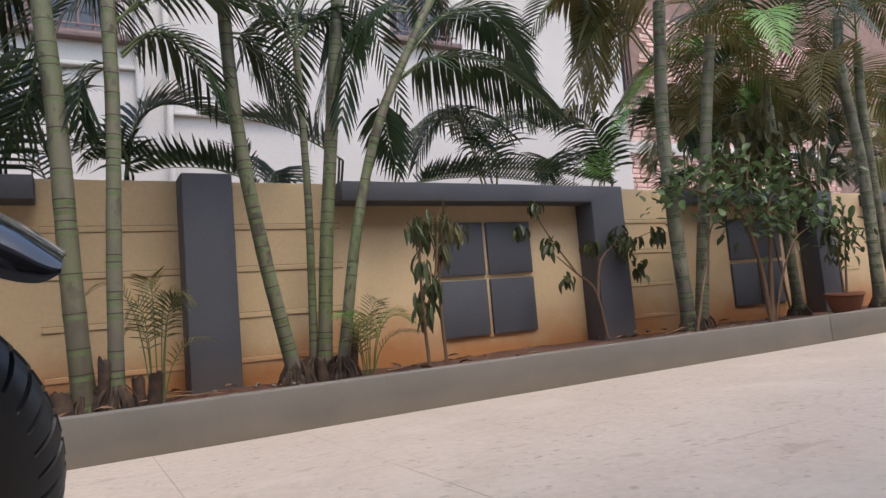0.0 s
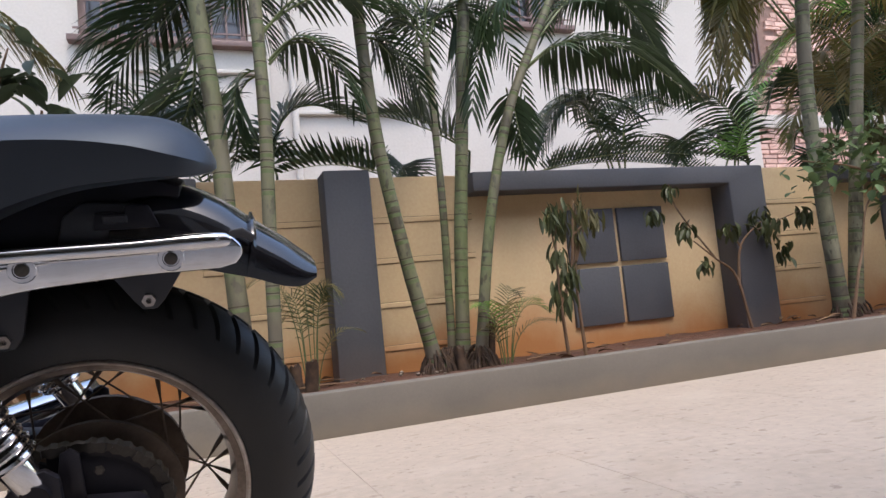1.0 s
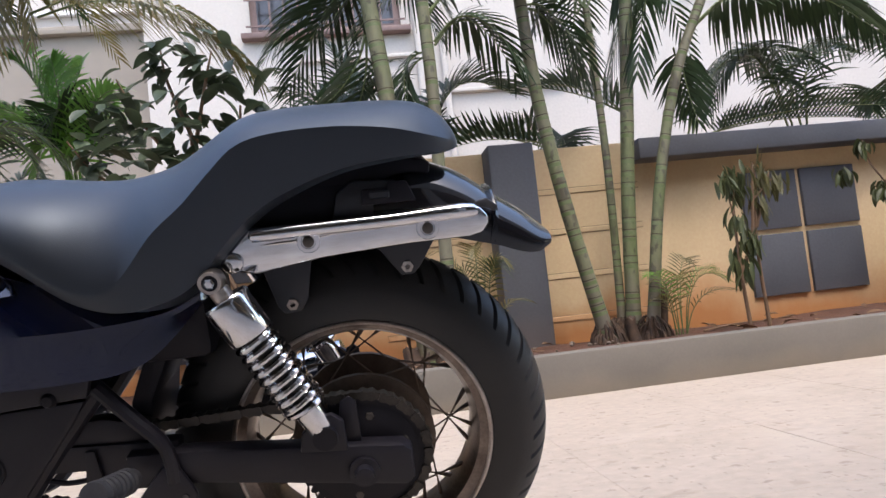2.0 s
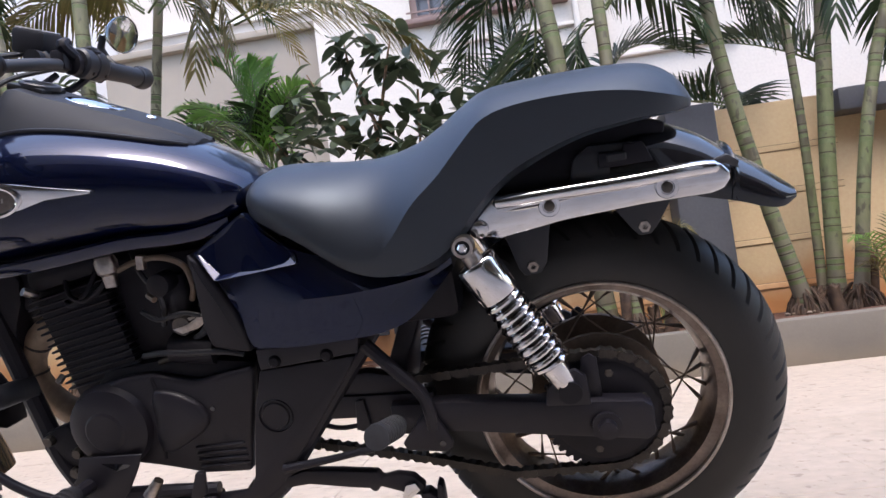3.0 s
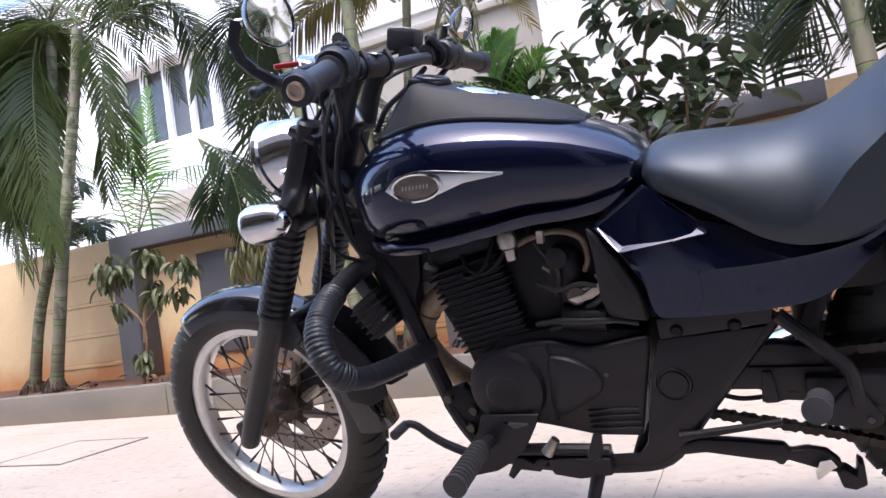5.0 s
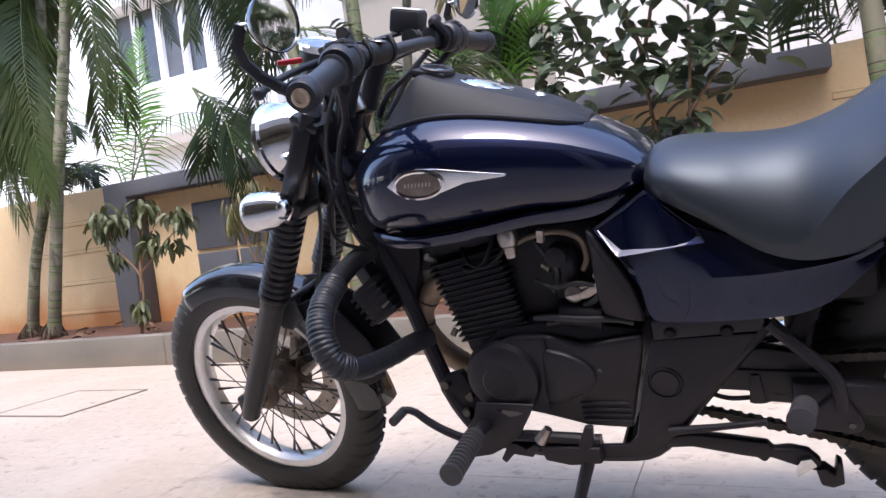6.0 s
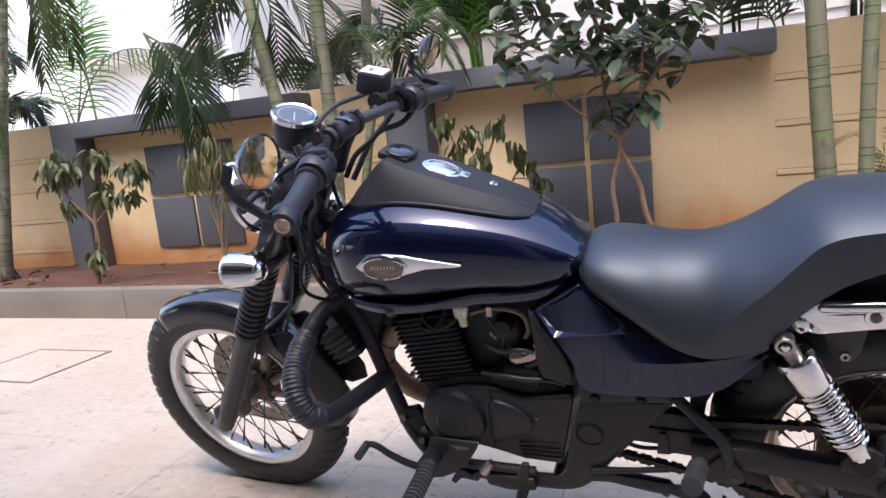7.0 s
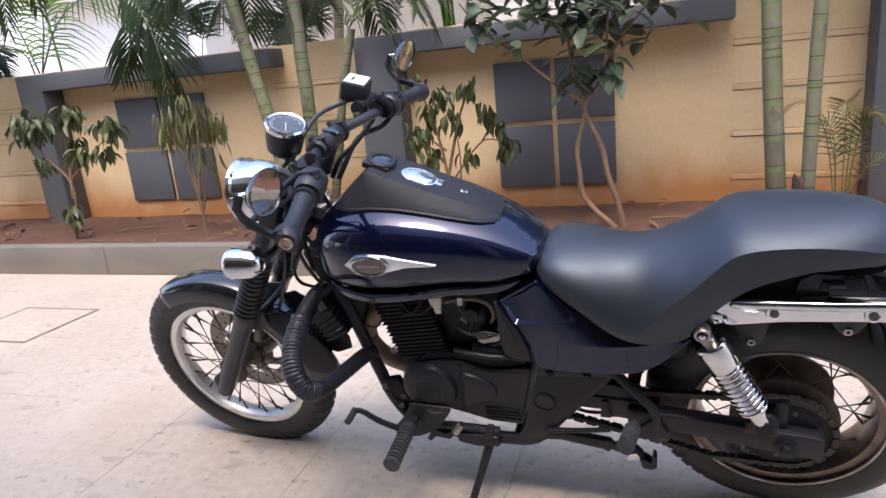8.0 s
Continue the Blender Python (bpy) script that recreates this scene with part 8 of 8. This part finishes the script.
for k in range(15):
    bm = bmesh.new()
    bmesh.ops.create_icosphere(bm, subdivisions=2, radius=litter.uniform(0.006, 0.016))
    sd = litter.uniform(0, 90)
    for v in bm.verts:
        v.co *= 1 + 0.35 * noise.noise(v.co * 40 + Vector((sd, 0, 0)))
        v.co.z *= 0.6
    ob = part("stone", bm, STONE)
    ob.matrix_basis = Matrix.Translation((litter.choice((litter.uniform(-6, 5), litter.uniform(0, 0.5))), litter.uniform(-0.92, -0.2), SOIL_Z + 0.004))
    tagged(ob, "small pale stone lying on the soil", "stone", "stones in the bed")
for k in range(14):
    x, y, a = litter.uniform(-6, 4), litter.uniform(-0.85, -0.2), litter.uniform(-0.4, 0.4)
    L = litter.uniform(0.2, 0.6)
    ob = part("twig", tube([(0, 0, 0), (L * 0.5 * math.cos(a), L * 0.5 * math.sin(a), 0.012), (L * math.cos(a), L * math.sin(a) * 1.2, 0.0)], [0.006, 0.005, 0.003], seg=6), BARK)
    ob.matrix_basis = Matrix.Translation((x, y, SOIL_Z + 0.008))
    tagged(ob, "dry brown twig lying on the soil", "twig", "twigs in the bed")

# ---- houses behind the wall ----
def window(parent, x0, x1, z0, z1, y, bars=8, rails=2, frame_mat=IRON, bar_mat=IRON):
    """A recessed window with frame, panes, sill and iron bars."""
    w = new("window")
    w.parent, w["label"] = parent, "barred window with a brown frame"
    part("pane", box(x0, x1, y + 0.14, y + 0.16, z0, z1), DARKROOM, w)
    bm = bmesh.new()
    for a, b, c, d in ((x0, x0 + 0.07, z0, z1), (x1 - 0.07, x1, z0, z1), (x0 + 0.07, x1 - 0.07, z0, z0 + 0.07), (x0 + 0.07, x1 - 0.07, z1 - 0.07, z1), ((x0 + x1) / 2 - 0.03, (x0 + x1) / 2 + 0.03, z0 + 0.07, z1 - 0.07)):
        box(a, b, y + 0.05, y + 0.13, c, d, bm=bm)
    part("window_frame", bm, frame_mat, w, smooth=False)
    for k in range(bars):
        x = x0 + (x1 - x0) * (k + 0.5) / bars
        part("bar", box(x - 0.012, x + 0.012, y - 0.10, y - 0.076, z0 - 0.02, z1), bar_mat, w, smooth=False)
    for k in range(rails):
        z = z0 + 0.06 + (z1 - z0) * k / max(1, rails)
        part("rail", box(x0 - 0.05, x1 + 0.05, y - 0.112, y - 0.10, z - 0.012, z + 0.012), bar_mat, w, smooth=False)
    part("sill", box(x0 - 0.12, x1 + 0.12, y - 0.14, y + 0.05, z0 - 0.11, z0 - 0.03, 0.01), frame_mat, w)
    return w


def wall_with_holes(x0, x1, z0, z1, y0, y1, holes):
    """One wall slab pierced by (a, b, c, d) openings in x and z."""
    xs = sorted({x0, x1} | {q for h in holes for q in h[:2]})
    zs = sorted({z0, z1} | {q for h in holes for q in h[2:]})
    solid = lambda i, j: 0 <= i < len(xs) - 1 and 0 <= j < len(zs) - 1 and not any(a <= xs[i] < b and c <= zs[j] < d for a, b, c, d in holes)
    bm = bmesh.new()
    v = {(i, j, k): bm.verts.new((x, y, z)) for i, x in enumerate(xs) for j, z in enumerate(zs) for k, y in enumerate((y0, y1))}
    for i in range(len(xs) - 1):
        for j in range(len(zs) - 1):
            if not solid(i, j):
                continue
            for k in (0, 1):
                bm.faces.new((v[i, j, k], v[i + 1, j, k], v[i + 1, j + 1, k], v[i, j + 1, k]))
            for di, dj, e in ((-1, 0, ((i, j), (i, j + 1))), (1, 0, ((i + 1, j), (i + 1, j + 1))), (0, -1, ((i, j), (i + 1, j))), (0, 1, ((i, j + 1), (i + 1, j + 1)))):
                if not solid(i + di, j + dj):
                    p, q = e
                    bm.faces.new((v[(*p, 0)], v[(*q, 0)], v[(*q, 1)], v[(*p, 1)]))
    bmesh.ops.delete(bm, geom=[w for w in bm.verts if not w.link_faces], context='VERTS')
    bmesh.ops.recalc_face_normals(bm, faces=bm.faces)
    return bm


house = thing("white_house", Matrix.Identity(4), "white plastered house with brown barred windows behind the wall", "house")
holes = [(-1.95, 0.08, 4.25, 5.7), (3.9, 5.0, 4.75, 6.0)]
part("wall", wall_with_holes(-3.33, 8.75, 0.0, 7.2, 5.0, 5.25, holes), WHITEWALL, house, smooth=False)
part("side_wall", box(-3.33, -3.08, 5.25, 11.0, 0.0, 7.2), WHITEWALL, house)
part("side_wall", box(8.5, 8.75, 5.25, 11.0, 0.0, 7.2), WHITEWALL, house)
part("roof_slab", box(-3.5, 9.0, 4.7, 11.2, 7.2, 7.4), WHITEWALL, house)
window(house, -1.95, 0.08, 4.25, 5.7, 5.0, bars=11, rails=4)
window(house, 3.9, 5.0, 4.75, 6.0, 5.0, bars=6, rails=3)
part("ledge", box(-1.35, 0.25, 4.93, 5.0, 3.80, 3.85, 0.01), WHITEWALL, house)
for x, z0, z1 in ((0.28, 3.2, 7.1), (0.62, 0.2, 7.1)):
    part("drain_pipe", tube([(x, 4.93, z0), (x, 4.93, z1)], 0.045, seg=14), WHITEWALL, house)
part("ledge", box(0.62, 2.3, 4.92, 5.0, 3.25, 3.30, 0.01), WHITEWALL, house)
part("moulding", box(-3.35, 8.76, 4.97, 5.0, 1.98, 2.01), WHITEWALL, house)

annex = thing("annex", Matrix.Identity(4), "low beige annex with a flat roof beside the white house", "house")
part("wall", box(-6.6, -3.35, 5.15, 5.35, 0.0, 4.42), SHADEWALL, annex)
part("side_wall", box(-6.6, -6.4, 5.35, 8.2, 0.0, 4.42), SHADEWALL, annex)
part("roof_slab", box(-6.7, -3.35, 5.05, 8.3, 4.42, 4.52, 0.01), SHADEWALL, annex)
part("plinth_band", box(-6.6, -3.35, 5.09, 5.15, 2.30, 2.42, 0.01), WHITEWALL, annex)

left_house = thing("white_house", Matrix.Identity(4), "sunlit white house with a projecting bay window", "house")
part("wall", wall_with_holes(-22.0, -8.4, 0.0, 8.0, 5.6, 5.85, [(-18.0, -16.8, 4.2, 5.6)]), SUNLITWALL, left_house, smooth=False)
part("side_wall", box(-8.65, -8.4, 5.85, 11.0, 0.0, 8.0), SUNLITWALL, left_house)
part("rear_wall", box(-8.4, -3.4, 8.6, 8.85, 0.0, 9.0), WHITEWALL, left_house)
part("ledge", box(-8.4, -3.4, 8.5, 8.6, 6.25, 6.33, 0.01), SUNLITWALL, left_house)
window(left_house, -18.0, -16.8, 4.2, 5.6, 5.6, bars=5)
bay = new("bay_window")
bay.parent, bay["label"] = left_house, "projecting bay window with grey shutters"
bx0, bx1, bz0, bz1 = -11.5, -9.2, 3.85, 5.20
part("base", box(bx0 - 0.1, bx1 + 0.1, 4.9, 5.6, bz0 - 0.30, bz0, 0.03), SUNLITWALL, bay)
part("lower_base", box(bx0 - 0.2, bx1 + 0.7, 4.75, 5.6, bz0 - 1.05, bz0 - 0.34, 0.12, seg=4), SUNLITWALL, bay)
part("hood_slab", box(bx0 - 0.3, bx1 + 0.1, 4.65, 5.6, bz1, bz1 + 0.22, 0.03), SUNLITWALL, bay)
for x in (bx0, bx0 + 0.56, bx0 + 1.12, bx0 + 1.68, bx1 - 0.1):
    part("mullion", box(x, x + 0.12, 4.98, 5.12, bz0, bz1), SUNLITWALL, bay)
for i, x in enumerate((bx0 + 0.12, bx0 + 0.68, bx0 + 1.24, bx0 + 1.80)):
    part("pane", box(x, x + 0.44, 5.06, 5.08, bz0, bz1), DARKROOM if i % 2 else GREY, bay)

brick_house = thing("stone_house", Matrix.Identity(4), "house clad in rough pink stone courses", "house")
part("wall", wall_with_holes(8.9, 22.0, 0.0, 8.5, 6.0, 6.25, [(9.3, 10.1, 4.55, 6.2)]), MORTAR, brick_house, smooth=False)
window(brick_house, 9.3, 10.1, 4.55, 6.2, 6.0, bars=4, rails=1)
part("floor_band", box(8.85, 22.0, 5.90, 6.0, 3.35, 3.62, 0.01), WHITEWALL, brick_house)
r = random.Random(5)
verts, faces = [], []
for lo, hi in ((1.6, 3.35), (3.62, 4.5), (4.5, 6.5)):
    z = lo
    while z < hi - 0.05:
        h = min(r.uniform(0.07, 0.13), hi - z)
        x = 8.92
        while x < 17:
            w = r.uniform(0.16, 0.42)
            if not (lo > 4.4 and 9.15 < x + w and x < 10.2):
                d = r.uniform(0.015, 0.05)
                n = len(verts)
                a, b, c, e = x + 0.008, x + w - 0.008, z + 0.007, z + h - 0.007
                verts += [(a, 6.0, c), (b, 6.0, c), (b, 6.0, e), (a, 6.0, e), (a + 0.006, 6.0 - d, c + 0.005), (b - 0.006, 6.0 - d * r.uniform(0.7, 1.2), c + 0.005), (b - 0.006, 6.0 - d, e - 0.005), (a + 0.006, 6.0 - d * r.uniform(0.7, 1.2), e - 0.005)]
                faces += [(n + 4, n + 5, n + 6, n + 7), (n, n + 1, n + 5, n + 4), (n + 1, n + 2, n + 6, n + 5), (n + 2, n + 3, n + 7, n + 6), (n + 3, n, n + 4, n + 7)]
            x += w
        z += h
me = bpy.data.meshes.new("stone_cladding")
me.from_pydata(verts, [], faces)
me.materials.append(BRICK)
ob = new("stone_cladding", me)
ob.parent, ob["kind"], ob["label"] = brick_house, "stuff", "rough pink cladding stones"

# unseen block of flats assumed on the camera's side, sized for light and reflections
own = thing("unseen_apartment_block", Matrix.Identity(4), "unseen plain cream apartment block over open parking, assumed across the yard", "building")
FLATS = mat("cream_flats_paint", (0.40, 0.37, 0.33), (0.34, 0.31, 0.28), scale=0.7, rough=0.9, space="World")
part("upper_wall", box(-22, 22, -5.65, -5.35, 2.9, 4.9), FLATS, own)
part("back_wall", box(-22, 22, -14.2, -14.0, 0.0, 2.8), FLATS, own)
part("floor_slab", box(-22, 22, -14.2, -5.35, 2.7, 2.9), FLATS, own)
for k in range(9):
    x = -20 + 5 * k
    part("column", box(x - 0.2, x + 0.2, -5.9, -5.45, 0.0, 2.7, 0.01), FLATS, own)

# ---- square stone paving slabs, laid on the fall of the ground ----
PITCH, X0, Y0 = 0.605, -2.73, -2.635
slab = {}
r = random.Random(77)
for j in range(-6, 3):
    y0 = Y0 + PITCH * j
    y1 = min(y0 + PITCH, KERB_Y)
    if y1 - y0 < 0.1:
        continue
    bm = box(-PITCH / 2 + 0.0006, PITCH / 2 - 0.0006, -(y1 - y0) / 2 + 0.0006, (y1 - y0) / 2 - 0.0006, -0.03, 0.0, 0.0009, seg=1)
    first = part("paving_slab", bm, CONCRETE, ground, smooth=False)
    for i in range(-12, 19):
        x = X0 + PITCH * (i + 0.5)
        z0, z1 = ground_z(y0), ground_z(y1)
        m = Matrix.Translation((x, (y0 + y1) / 2, (z0 + z1) / 2 + r.uniform(-0.0006, 0.0006))) @ Matrix.Rotation(math.atan2(z1 - z0, y1 - y0), 4, 'X')
        if i == -12:
            first.matrix_basis = m
        else:
            share("paving_slab", first.data, ground, m)

# flush inspection cover in the paving
cover = thing("drain_cover", pose(-4.32, -1.93, ground_z(-1.93) + 0.002, math.degrees(-0.01875)), "square stone-filled drain cover set flush in the paving", "drain cover")
part("tray", box(-0.245, 0.245, -0.225, 0.225, -0.02, 0.002, 0.002, seg=1), CONCRETE, cover)
bm = bmesh.new()
for a, b, c, d in ((-0.255, 0.255, -0.235, -0.226), (-0.255, 0.255, 0.226, 0.235), (-0.255, -0.246, -0.226, 0.226), (0.246, 0.255, -0.226, 0.226)):
    box(a, b, c, d, -0.02, 0.0035, bm=bm)
part("rim", bm, KERB, cover, "thin dark cement rim", smooth=False)
